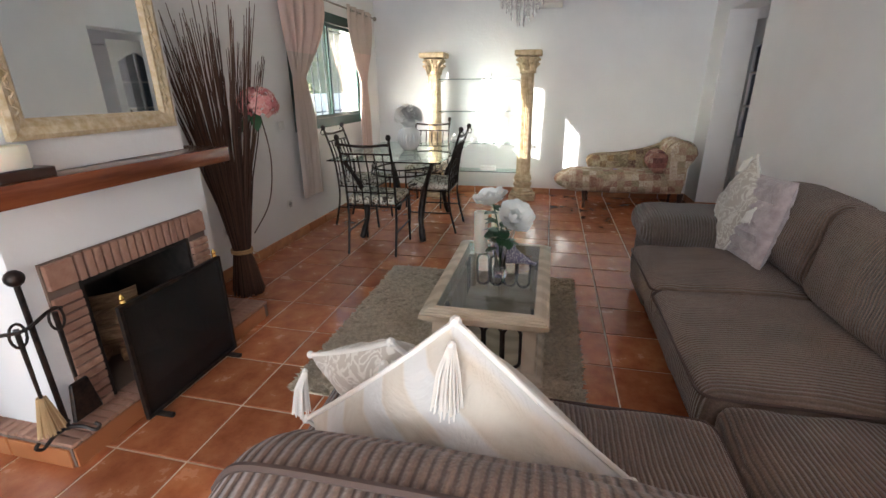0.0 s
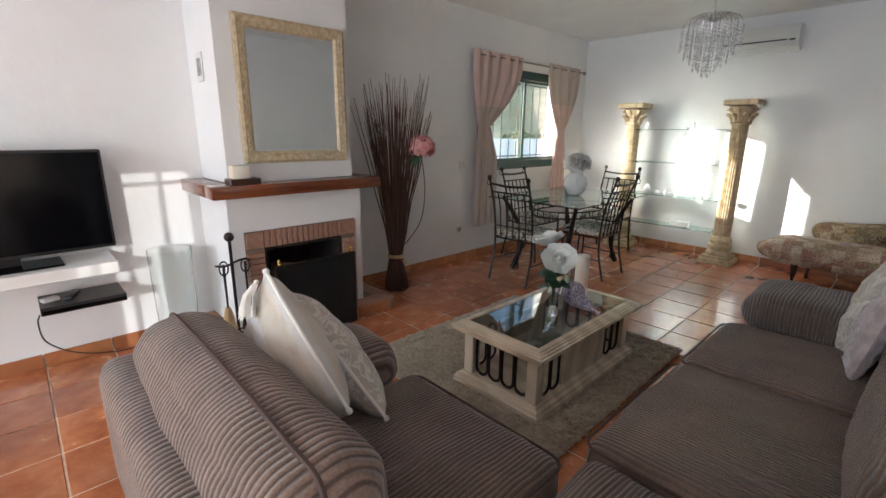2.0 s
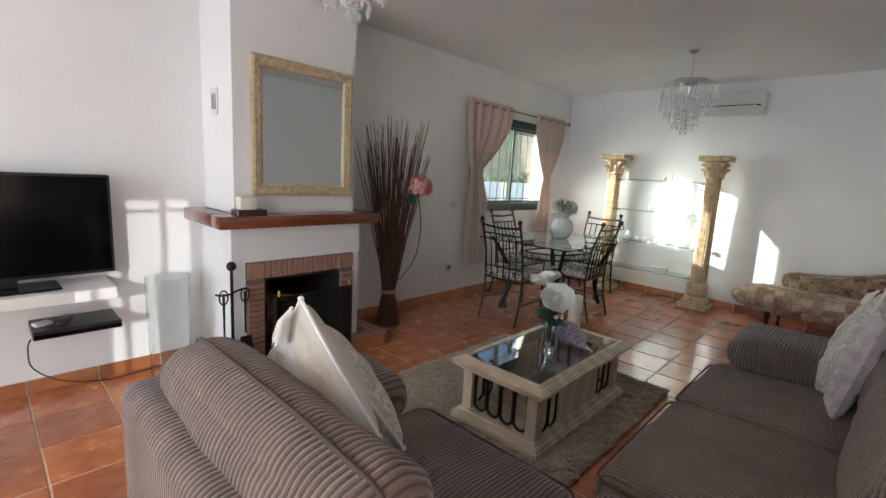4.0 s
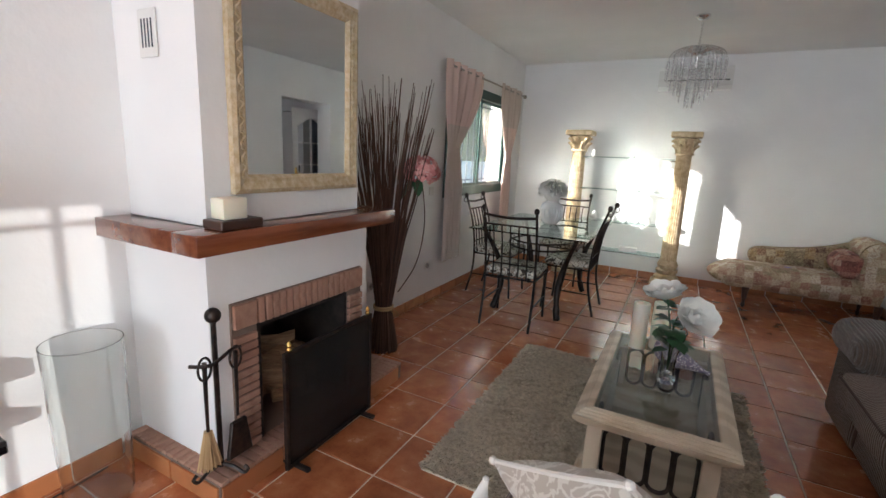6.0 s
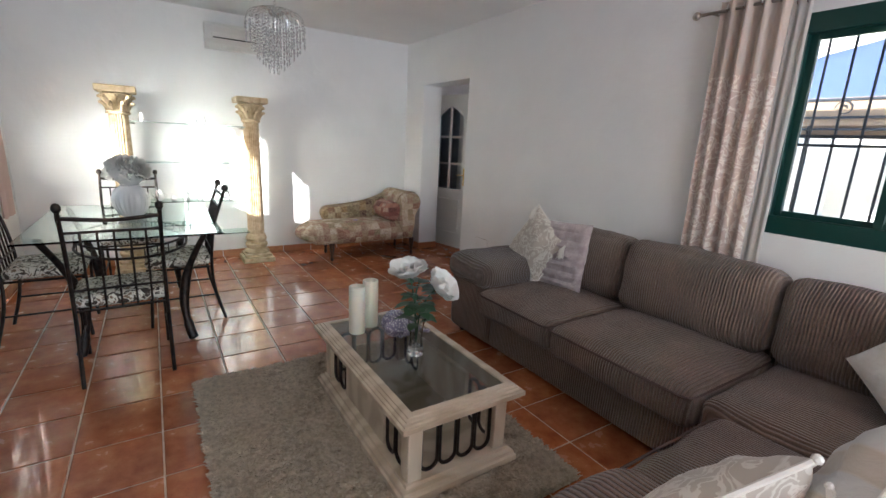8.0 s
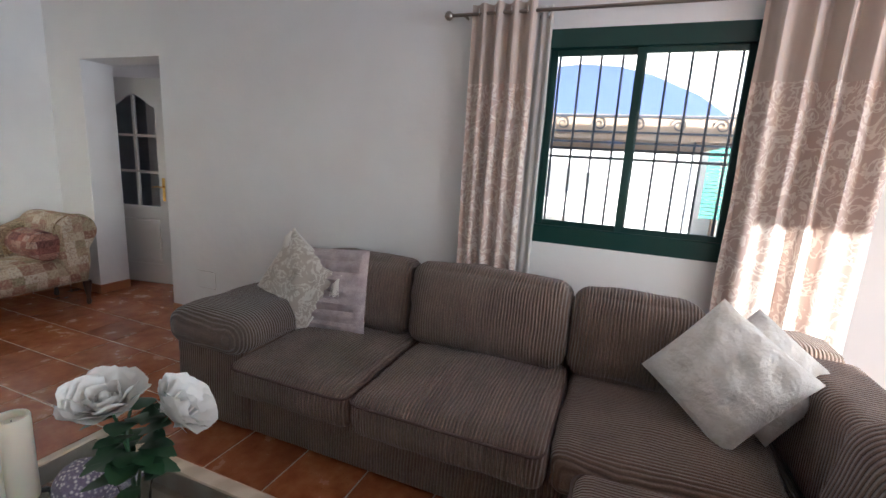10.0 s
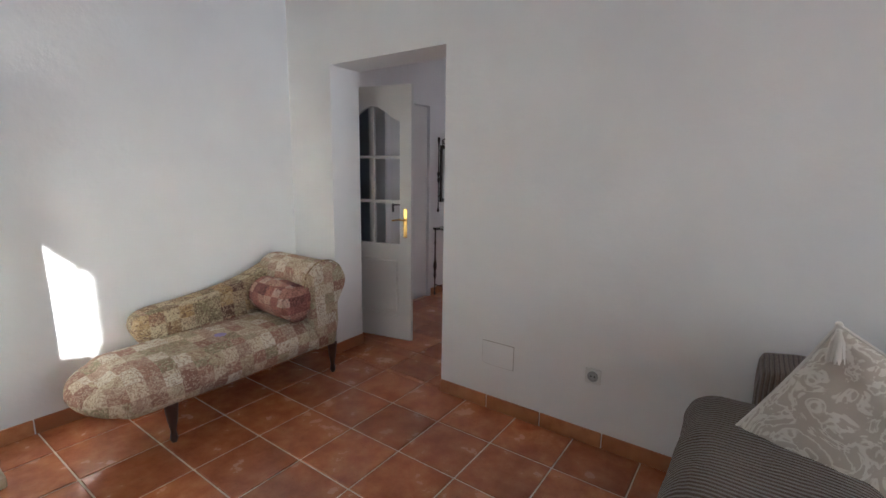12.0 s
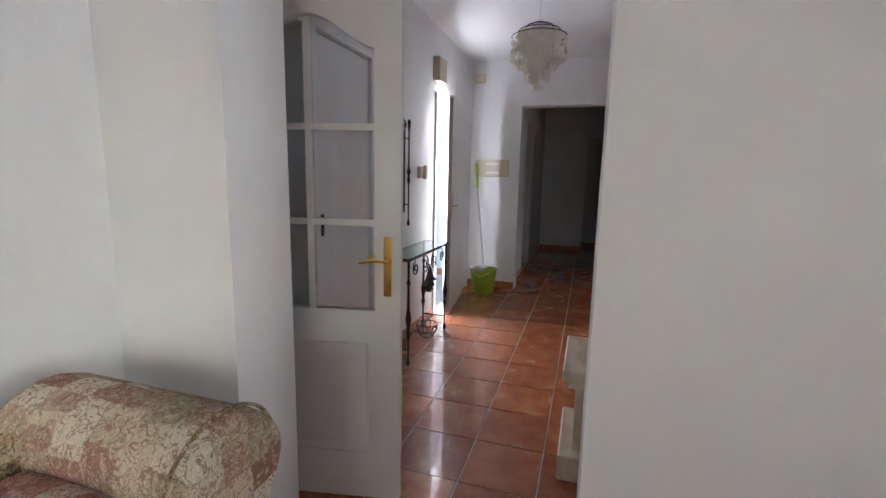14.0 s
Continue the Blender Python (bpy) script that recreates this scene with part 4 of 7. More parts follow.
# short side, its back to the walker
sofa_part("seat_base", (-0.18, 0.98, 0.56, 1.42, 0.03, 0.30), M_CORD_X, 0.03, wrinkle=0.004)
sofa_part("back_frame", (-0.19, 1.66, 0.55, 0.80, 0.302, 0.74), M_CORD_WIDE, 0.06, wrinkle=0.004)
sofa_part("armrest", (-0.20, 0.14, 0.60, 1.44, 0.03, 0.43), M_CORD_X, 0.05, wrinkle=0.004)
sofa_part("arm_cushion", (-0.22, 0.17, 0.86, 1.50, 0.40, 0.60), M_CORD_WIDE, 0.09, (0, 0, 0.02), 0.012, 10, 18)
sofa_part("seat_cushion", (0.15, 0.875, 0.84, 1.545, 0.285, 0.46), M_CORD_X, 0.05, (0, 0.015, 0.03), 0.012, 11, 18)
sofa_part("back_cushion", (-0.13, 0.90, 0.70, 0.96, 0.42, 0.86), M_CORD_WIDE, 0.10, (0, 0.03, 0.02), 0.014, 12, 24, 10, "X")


seam = [(x, 0.755 + 0.004 * math.sin(x * 40), z) for x, z in ((-0.115, 0.80), (-0.07, 0.855), (0.0, 0.867), (0.15, 0.872), (0.3, 0.875), (0.45, 0.876), (0.6, 0.874), (0.75, 0.866), (0.85, 0.845), (0.885, 0.79))]
part("piping", tube(bmesh.new(), [Vector(q) - Vector((1.4, 2.0, 0)) for q in smooth_path(seam, 5)], 0.007, 6), M_PIPING, sofa)


def cord(z, x0, x1, y0, y1, r=0.05):
    pts = []
    for cx, cy, a0 in ((x1 - r, y1 - r, 0), (x0 + r, y1 - r, 90), (x0 + r, y0 + r, 180), (x1 - r, y0 + r, 270)):
        for k in range(4):
            a = radians(a0 + 30 * k)
            pts.append((cx + r * math.cos(a) - 1.4, cy + r * math.sin(a) - 2.0, z))
    part("piping", tube(bmesh.new(), pts, 0.0055, 6, closed=True), M_PIPING, sofa)


cord(0.437, 0.873, 1.66, 2.48, 3.12)
cord(0.440, 0.863, 1.66, 1.665, 2.46)
cord(0.432, 0.155, 0.87, 0.84, 1.558)
for x, y in ((1.05, 3.5), (1.9, 3.5), (-0.1, 1.35), (-0.1, 0.65), (1.9, 0.65)):
    part("foot", lathe(bmesh.new(), [(0.02, 0.0), (0.03, 0.035)], 10, (x - 1.4, y - 2.0, 0)), M_DARKWOOD, sofa)


def tassel(parent, at, size=0.09, down=(0, 0, -1), out=(0, 0, 0)):
    """A knob and a skirt of threads that hangs from a corner."""
    bm = bmesh.new()
    at, down, out = Vector(at), Vector(down), Vector(out)
    ball(bm, at, size * 0.11, 8)
    neck = at + down * size * 0.2 + out * 0.5
    ball(bm, neck, size * 0.08, 8)
    u, w = ring_frame(down)
    rnd = random.Random(int(abs(at[0]) * 1000) + 3)
    for k in range(40):
        a = 2 * math.pi * k / 40
        e = (u * math.cos(a) + w * math.sin(a)) * size * rnd.uniform(0.08, 0.27)
        tube(bm, [neck + e * 0.2, neck + out * 0.4 + down * size * 0.3 + e * 0.7, neck + out * 0.6 + down * size * rnd.uniform(0.85, 1.0) + e], 0.0017, 3)
    part("tassel", bm, M_TASSEL, parent, "white thread tassel")


def scatter(name, m, w, h, t, material, label, tassels=False, piping=False, seed=1, ribs=False):
    p = thing(name, (0, 0, 0), 0, label, "cushion")
    p.matrix_basis = m
    bm = pillow(w, h, t, 0.03, 0.018, seed)
    if ribs:
        for v in bm.verts:
            if abs(v.co.y) > t * 0.2:
                v.co.y *= 0.74 + 0.36 * abs(math.sin((v.co.z / h + 0.5) * math.pi * 7))
    part("cover", bm, material, p)
    if piping:
        c = []
        n = 16
        for sx, sz, ex, ez in ((-1, -1, 1, -1), (1, -1, 1, 1), (1, 1, -1, 1), (-1, 1, -1, -1)):
            for k in range(n):
                u, v = sx + (ex - sx) * k / n, sz + (ez - sz) * k / n
                c.append((u * w / 2 * (1 - 0.03 * (1 - v * v) * abs(u)), 0, v * h / 2 * (1 - 0.03 * (1 - u * u) * abs(v))))
        part("twisted_cord", tube(bmesh.new(), c, 0.006, 6, closed=True), M_TASSEL, p, "cream twisted cord")
    if tassels:
        for sx in (-1, 1):
            for sz in (-1, 1):
                turn = m.to_3x3().inverted()
                lift = 1 if (m.to_3x3() @ Vector((0, 1, 0))).dot(Vector((-0.6, -1, 0.3))) > 0 else -1
                tassel(p, (sx * w / 2, 0, sz * h / 2), 0.095, turn @ Vector((0, 0, -1)), (0, lift * 0.06, 0))
    return p


# cushions against the short back, the far end and the corner
def spot(centre, right, up):
    """A pose whose x axis leads right and whose z axis leads roughly up."""
    x = Vector(right).normalized()
    y = Vector(up).cross(x).normalized()
    z = x.cross(y)
    return Matrix.Translation(centre) @ Matrix((x, y, z)).transposed().to_4x4()


scatter("cushion", spot((0.21, 1.01, 0.71), (0.61, -0.12, 0.56), (-0.64, -0.14, 0.72)), 0.455, 0.455, 0.20, M_SATIN, "cream satin cushion with tassels propped on the near backrest", True, True, 2)
scatter("cushion", spot((0.086, 1.228, 0.612), (0.61, 0.30, -0.73), (0.72, -0.42, 0.45)), 0.54, 0.37, 0.17, M_CREAM_DAMASK, "cream damask cushion with tassels in front of the satin one", True, True, 3)
scatter("cushion", spot((1.43, 3.18, 0.70), (-0.10, -0.50, -0.27), (0.08, -0.23, 0.36)), 0.44, 0.44, 0.15, M_CREAM_DAMASK, "cream damask cushion with tassels standing on its corner", True, True, 4)
scatter("cushion", spot((1.455, 2.97, 0.69), (0.03, -0.99, 0.06), (0.20, 0.02, 0.95)), 0.47, 0.47, 0.13, M_MAUVE_FUR, "mauve ribbed plush cushion against the sofa back", False, False, 5, True)
scatter("cushion", spot((1.33, 1.08, 0.70), (0.14, -0.5, 0.58), (0.40, 0.42, 0.42)), 0.42, 0.42, 0.17, M_FUR, "white plush cushion standing on its corner", False, False, 6)
scatter("cushion", spot((1.43, 0.93, 0.69), (0.30, -0.5, 0.45), (0.30, 0.52, 0.46)), 0.38, 0.38, 0.15, M_FUR, "white plush cushion tucked behind the other in the corner", False, False, 7)

# ---- rug ----
rug = thing("rug", (-0.11, 2.75, 0), label="taupe shaggy rectangular rug under the coffee table", category="rug")
part("backing", slab(-0.685, 0.685, -0.83, 0.77, 0.001, 0.012), M_RUG, rug, smooth=False)


def shag(x0, x1, y0, y1, n, seed):
    rnd = np.random.RandomState(seed)
    px, py = rnd.uniform(x0, x1, n), rnd.uniform(y0, y1, n)
    a, h = rnd.uniform(0, 2 * np.pi, n), rnd.uniform(0.010, 0.018, n)
    lat = rnd.uniform(0, 1, (64, 64))
    gx, gy = (px - x0) / 0.035, (py - y0) / 0.035
    ix, iy = gx.astype(int), gy.astype(int)
    fx, fy = gx - ix, gy - iy
    lump = (lat[ix % 64, iy % 64] * (1 - fx) + lat[(ix + 1) % 64, iy % 64] * fx) * (1 - fy) + (lat[ix % 64, (iy + 1) % 64] * (1 - fx) + lat[(ix + 1) % 64, (iy + 1) % 64] * fx) * fy
    h = h * (0.45 + 1.25 * lump)
    lean = rnd.uniform(0.016, 0.034, n)
    dx, dy = np.cos(a), np.sin(a)
    w = 0.0065
    base = np.stack([px, py, np.full(n, 0.010)], 1)
    side = np.stack([-dy * w, dx * w, np.zeros(n)], 1)
    tip = base + np.stack([dx * lean, dy * lean, h], 1)
    mid = base + np.stack([dx * lean * 0.4, dy * lean * 0.4, h * 0.8], 1)
    vs = np.stack([base - side, base + side, mid + side, tip, mid - side], 1).reshape(-1, 3)
    me = bpy.data.meshes.new("pile")
    fs = [(5 * k, 5 * k + 1, 5 * k + 2, 5 * k + 3, 5 * k + 4) for k in range(n)]
    me.from_pydata(vs.tolist(), [], fs)
    me.materials.append(M_RUG)
    ob = new("pile", me)
    ob.parent = rug
    return tagged(ob, "", "", "", "stuff")


shag(-0.685, 0.685, -0.83, 0.77, 110000, 4)


# ---- coffee table ----
ct = thing("coffee_table", (0.10, 2.67, 0.022), label="cream coffee table with a glass top and black iron ovals", category="coffee table")
TW, TL = 0.30, 0.55


def moulded(prof, w, l):
    """Stepped moulding round a rectangle; prof is (offset outward, height)."""
    bm = bmesh.new()
    rings = [[bm.verts.new((sx * (w + o), sy * (l + o), z)) for sx, sy in ((-1, -1), (1, -1), (1, 1), (-1, 1))] for o, z in prof]
    for a, b in zip(rings, rings[1:]):
        for k in range(4):
            bm.faces.new((a[k], a[(k + 1) % 4], b[(k + 1) % 4], b[k]))
    return bm, rings


bm, rings = moulded([(-0.072, 0.360), (-0.072, 0.300), (-0.030, 0.306), (-0.028, 0.316), (-0.014, 0.319), (-0.012, 0.330), (0.0, 0.333), (0.0, 0.352), (-0.010, 0.354), (-0.012, 0.361), (-0.024, 0.363), (-0.026, 0.369), (-0.038, 0.371), (-0.040, 0.376), (-0.066, 0.378), (-0.070, 0.374), (-0.072, 0.360)], TW, TL)
part("top_frame", bm, M_CREAM, ct, smooth=False)
part("glass_top", slab(-TW + 0.071, TW - 0.071, -TL + 0.071, TL - 0.071, 0.364, 0.372), M_SMOKE, ct, smooth=False)
bm, rings = moulded([(-0.08, 0.0), (0.0, 0.0), (0.0, 0.03), (-0.008, 0.036), (-0.012, 0.05), (-0.03, 0.054), (-0.034, 0.066), (-0.08, 0.068)], TW - 0.01, TL - 0.01)
part("plinth", bm, M_CREAM, ct, smooth=False)
part("base_panel", slab(-TW + 0.08, TW - 0.08, -TL + 0.08, TL - 0.08, 0.03, 0.06), M_CREAM, ct, smooth=False)
for sx in (-1, 1):
    for sy in (-1, 1):
        bm = bmesh.new()
        x, y = sx * (TW - 0.085), sy * (TL - 0.085)
        box(bm, x - 0.032, x + 0.032, y - 0.032, y + 0.032, 0.066, 0.302, 0.003)
        part("corner_post", bm, M_CREAM, ct, smooth=False)


def oval_row(n, length, h, parent, m):
    step = length / n
    for k in range(n):
        c = -length / 2 + step * (k + 0.5)
        pts = []
        rr = step * 0.46
        for i in range(20):
            a = 2 * math.pi * i / 20
            pts.append((c + math.cos(a) * rr, 0, h / 2 + math.sin(a) * rr + (1 if math.sin(a) > 0 else -1) * (h / 2 - rr - 0.006)))
        bm = tube(bmesh.new(), pts, 0.0085, 6, closed=True)
        bmesh.ops.transform(bm, matrix=m, verts=bm.verts)
        part("oval_bar", bm, M_IRON, parent, "black wrought-iron oval")


for sy in (-1, 1):
    oval_row(4, 2 * TW - 0.24, 0.232, ct, Matrix.Translation((0, sy * (TL - 0.08), 0.068)))
for sx in (-1, 1):
    for yy in (-1, 1):
        oval_row(2, 0.17, 0.232, ct, Matrix.Translation((sx * (TW - 0.08), yy * (TL - 0.215), 0.068)) @ Matrix.Rotation(radians(90), 4, "Z"))
    part("side_panel", slab(sx * (TW - 0.083) - 0.012, sx * (TW - 0.083) + 0.012, -0.23, 0.23, 0.066, 0.302, 0.003), M_CREAM, ct, smooth=False)


# ---- things on the coffee table ----
def candle(at, r, h, label):
    c = thing("pillar_candle", at, 0, label, "candle")
    part("wax", lathe(bmesh.new(), [(r * 0.97, 0), (r, 0.006), (r * 0.99, h * 0.5), (r, h * 0.985), (r * 0.96, h), (r * 0.80, h * 0.995), (r * 0.74, h - 0.02), (0.0, h - 0.025)], 28, cap=False), M_CANDLE, c)
    part("wick", tube(bmesh.new(), [(0, 0, h - 0.026), (0.001, 0, h - 0.012)], 0.0012, 5), M_BLACK, c)


GZ = 0.022 + 0.3725
candle((-0.035, 2.985, GZ), 0.043, 0.26, "ivory pillar candle on the coffee table")
candle((0.065, 3.04, GZ), 0.043, 0.265, "ivory pillar candle beside a twin on the coffee table")
orb = thing("beaded_ornament", (0.125, 2.85, GZ), -10, "lilac and white beaded ball ornament with a tapering tail", "ornament")
part("ball", ball(bmesh.new(), (0, 0, 0.072), 0.072, 24), M_SHELLBALL, orb)
part("tail", lathe(bmesh.new(), [(0.062, 0.0), (0.04, 0.05), (0.018, 0.12), (0.008, 0.15), (0.014, 0.17)], 16), M_SHELLBALL, orb)
orb.children[1].matrix_basis = Matrix.Translation((0.03, 0, 0.045)) @ Matrix.Rotation(radians(104), 4, "Y")


def rose(parent, at, r, face, seed):
    """An open rose: cupped petals, ring within ring."""
    rnd = random.Random(seed)
    q = Matrix.Translation(at) @ Vector(face).to_track_quat("Z", "Y").to_matrix().to_4x4()
    core = bmesh.new()
    ball(core, (0, 0, r * 0.34), r * 0.16, 10, 1, 1, 1.6)
    bmesh.ops.transform(core, matrix=q, verts=core.verts)
    head = part("rose_head", core, M_ROSE, parent, "white open artificial rose")
    for ring, (n, big, top, arc) in enumerate(((3, 0.27, 138, 76), (3, 0.40, 122, 68), (4, 0.53, 108, 54), (5, 0.66, 96, 44), (5, 0.80, 84, 44), (6, 0.94, 72, 38))):
        for k in range(n):
            a0 = 2 * math.pi * (k + 0.37 * ring) / n + rnd.uniform(-0.12, 0.12)
            rise, rr = rnd.uniform(-4, 5), r * big * rnd.uniform(0.95, 1.05)
            bm, g = bmesh.new(), []
            for i in range(9):
                row = []
                for j in range(7):
                    u, v = i / 4 - 1, j / 6
                    th = radians((top + rise) * v * (1 - 0.16 * abs(u) ** 3))
                    ph = a0 + radians(arc) * u * (0.75 + 0.25 * v)
                    flare = max(0, v - 0.68) * (0.55 if ring > 1 else 0.15)
                    d = rr * math.sin(th) + r * flare + 0.045 * r * math.sin(6 * u + k) * v * v
                    z = rr * (1 - math.cos(th)) - r * flare * 0.45 + 0.06 * r * math.sin(4 * u + 2 * k) * v * v
                    row.append(bm.verts.new((d * math.cos(ph), d * math.sin(ph), z)))
                g.append(row)
            for i in range(8):
                for j in range(6):
                    bm.faces.new((g[i][j], g[i + 1][j], g[i + 1][j + 1], g[i][j + 1]))
            bmesh.ops.transform(bm, matrix=q, verts=bm.verts)
            part("petal", bm, M_ROSE, head)


def leaf(bm, at, way, l, w, droop=0.3):
    d = Vector(way).normalized()
    s = d.cross(Vector((0, 0, 1))).normalized() if abs(d.z) < 0.95 else Vector((1, 0, 0))
    up = s.cross(d)
    rows = []
    for i in range(6):
        v = i / 5
        c = Vector(at) + d * l * v + Vector((0, 0, -droop * l * v * v))
        wid = w * math.sin(math.pi * (0.08 + 0.90 * v)) ** 0.8
        rows.append([bm.verts.new(c - s * wid + up * 0.12 * wid), bm.verts.new(c), bm.verts.new(c + s * wid + up * 0.12 * wid)])
    for a, b in zip(rows, rows[1:]):
        for k in range(2):
            bm.faces.new((a[k], a[k + 1], b[k + 1], b[k]))


vs = thing("rose_vase", (0.125, 2.62, GZ), 0, "clear glass vase with two white artificial roses", "vase of flowers")
part("glass_vase", lathe(bmesh.new(), [(0.0, 0.0), (0.038, 0.0), (0.042, 0.02), (0.030, 0.07), (0.034, 0.14), (0.062, 0.255), (0.059, 0.255), (0.031, 0.14), (0.026, 0.075), (0.024, 0.04), (0.0, 0.04)], 32, cap=False), M_GLASS, vs)
for pts in ([(0, 0, 0.06), (-0.01, 0, 0.24), (-0.05, 0.0, 0.43)], [(0, 0, 0.06), (0.02, -0.01, 0.24), (0.065, -0.075, 0.36)], [(0, 0, 0.06), (0.0, 0.02, 0.28), (0.04, 0.05, 0.36)]):
    part("stem", tube(bmesh.new(), smooth_path(pts, 4), 0.004, 6), M_LEAF, vs)
rose(vs, (-0.05, 0.0, 0.405), 0.088, (-0.25, -0.15, 1), 3)
rose(vs, (0.065, -0.075, 0.345), 0.088, (0.45, -0.7, 0.8), 5)
rnd = random.Random(8)
for k in range(44):
    a = rnd.uniform(0, 6.28)
    bm = bmesh.new()
    leaf(bm, (0.02 * math.cos(a), 0.02 * math.sin(a), rnd.uniform(0.16, 0.37)), (math.cos(a), math.sin(a), rnd.uniform(-0.1, 0.7)), rnd.uniform(0.06, 0.10), rnd.uniform(0.024, 0.038))
    part("leaf", bm, M_LEAF, vs)


# ---- dining set ----
def dining_chair(label):
    """Seat 0.45 high, its back towards -y."""
    c = thing("dining_chair", (0, 0, 0), 0, label, "chair", "chairs round the dining table")
    w, d = 0.215, 0.20
    for s in (-1, 1):
        back = smooth_path([(s * w, -d - 0.07, 0.0), (s * w, -d - 0.01, 0.25), (s * w, -d, 0.46), (s * w, -d - 0.03, 0.72), (s * w, -d - 0.10, 0.95), (s * w, -d - 0.115, 1.0)], 5)
        part("back_leg", tube(bmesh.new(), back, 0.0105, 8), M_IRON, c)
        part("finial", ball(bmesh.new(), (s * w, -d - 0.12, 1.01), 0.024, 10, 0.9, 1, 1.1), M_IRON, c)
        ringp = [(s * (w + 0.004) + 0.0, -d - 0.125 + 0.022 * math.cos(a), 0.965 + 0.024 * math.sin(a)) for a in (2 * math.pi * k / 14 for k in range(14))]
        part("scroll_ring", tube(bmesh.new(), ringp, 0.004, 6, closed=True), M_IRON, c)
        part("front_leg", tube(bmesh.new(), [(s * w, d + 0.01, 0.44), (s * w, d, 0.22), (s * w, d + 0.015, 0.0)], 0.0105, 8), M_IRON, c)
        part("side_rail", tube(bmesh.new(), [(s * w, -d, 0.425), (s * w, d, 0.425)], 0.008, 6), M_IRON, c)
        part("side_stretcher", tube(bmesh.new(), [(s * w, -d - 0.015, 0.2), (s * w, d, 0.2)], 0.006, 6), M_IRON, c)
    part("front_rail", tube(bmesh.new(), [(-w, d, 0.425), (w, d, 0.425)], 0.008, 6), M_IRON, c)
    part("back_rail", tube(bmesh.new(), [(-w, -d, 0.425), (w, -d, 0.425)], 0.008, 6), M_IRON, c)
    part("top_rail", tube(bmesh.new(), smooth_path([(-w, -d - 0.10, 0.955), (0, -d - 0.115, 0.94), (w, -d - 0.10, 0.955)], 5), 0.011, 8), M_IRON, c)
    part("upper_rail", tube(bmesh.new(), [(-w, -d - 0.075, 0.875), (w, -d - 0.075, 0.875)], 0.008, 6), M_IRON, c)
    part("lower_rail", tube(bmesh.new(), [(-w, -d - 0.008, 0.545), (w, -d - 0.008, 0.545)], 0.007, 6), M_IRON, c)
    for k in range(5):
        x = -w + 2 * w * (k + 1) / 6
        part("spindle", tube(bmesh.new(), [(x, -d, 0.43), (x, -d - 0.012, 0.56), (x, -d - 0.03, 0.72), (x, -d - 0.075, 0.875)], 0.0065, 6), M_IRON, c)
    part("seat", puff(bmesh.new(), -0.225, 0.225, -0.20, 0.225, 0.435, 0.505, r=0.035, bulge=(0, 0, 0.012), wrinkle=0.004, seed=2, n=12), M_ZEBRA, c, "black and cream animal-print seat pad")
    return c


ch0 = dining_chair("black wrought-iron chair with animal-print pad, its back to the rug")
ch0.matrix_basis = pose(-1.11, 4.03, 0, 0, 0, 2)
for at, turn, lab in (((-0.78, 4.74, 0), 90, "black wrought-iron chair with animal-print pad beside the glass shelves"),
                      ((-1.56, 4.79, 0), -90, "black wrought-iron chair with animal-print pad under the window"),
                      ((-1.10, 5.66, 0), 180, "black wrought-iron chair with animal-print pad facing the table's end")):
    c = copy_thing(ch0, pose(*at, 0, 0, turn))
    c["label"] = lab

dt = thing("dining_table", (-1.06, 4.74, 0), 0, "dining table with a clear glass top on scrolled black iron legs", "dining table")
part("glass_top", slab(-0.52, 0.52, -0.73, 0.73, 0.768, 0.780, 0.003), M_GREENEDGE, dt, smooth=False).visible_shadow = False
for sx in (-1, 1):
    for sy in (-1, 1):
        pts = smooth_path([(sx * 0.42, sy * 0.60, 0.757), (sx * 0.36, sy * 0.53, 0.62), (sx * 0.30, sy * 0.47, 0.45), (sx * 0.27, sy * 0.48, 0.25), (sx * 0.29, sy * 0.53, 0.08), (sx * 0.31, sy * 0.56, 0.012)], 5)
        rr = [0.019 + 0.012 * max(0, math.sin(3.1 * i / (len(pts) - 1)) ** 6) + (0.010 if i > len(pts) - 8 else 0) for i in range(len(pts))]
        rr[-1] = 0.012
        part("leg", tube(bmesh.new(), pts, rr, 10), M_IRON, dt, "rough black iron cabriole leg")
        part("glass_pad", lathe(bmesh.new(), [(0.018, 0.755), (0.018, 0.7675)], 10, (sx * 0.42, sy * 0.60, 0)), M_IRON, dt)
bm = bmesh.new()
oval = [(0.34 * math.cos(a), 0.50 * math.sin(a), 0.60) for a in (2 * math.pi * k / 40 for k in range(40))]
tube(bm, oval, 0.009, 6, closed=True)
part("ring_rail", bm, M_IRON, dt)
bm = bmesh.new()
tube(bm, [(0.33 * math.cos(a), 0.49 * math.sin(a), 0.66) for a in (2 * math.pi * k / 40 for k in range(40))], 0.008, 6, closed=True)
part("ring_rail", bm, M_IRON, dt)
bm = bmesh.new()
for k in range(28):
    a = 2 * math.pi * k / 28
    tube(bm, [(0.335 * math.cos(a), 0.495 * math.sin(a), 0.60), (0.335 * math.cos(a), 0.495 * math.sin(a), 0.66)], 0.004, 5)
part("ring_spindles", bm, M_IRON, dt, kind="stuff")
fv = thing("flower_vase", (-1.05, 4.80, 0.7805), 0, "ribbed white vase with white flowers on the dining table", "vase of flowers")
part("vase_body", lathe(bmesh.new(), [(0.05, 0), (0.08, 0.02), (0.118, 0.09), (0.122, 0.14), (0.095, 0.20), (0.06, 0.225), (0.064, 0.235)], 48, flute=0.06, flutes=24), M_CERAMIC, fv)
bm = bmesh.new()
rnd = random.Random(5)
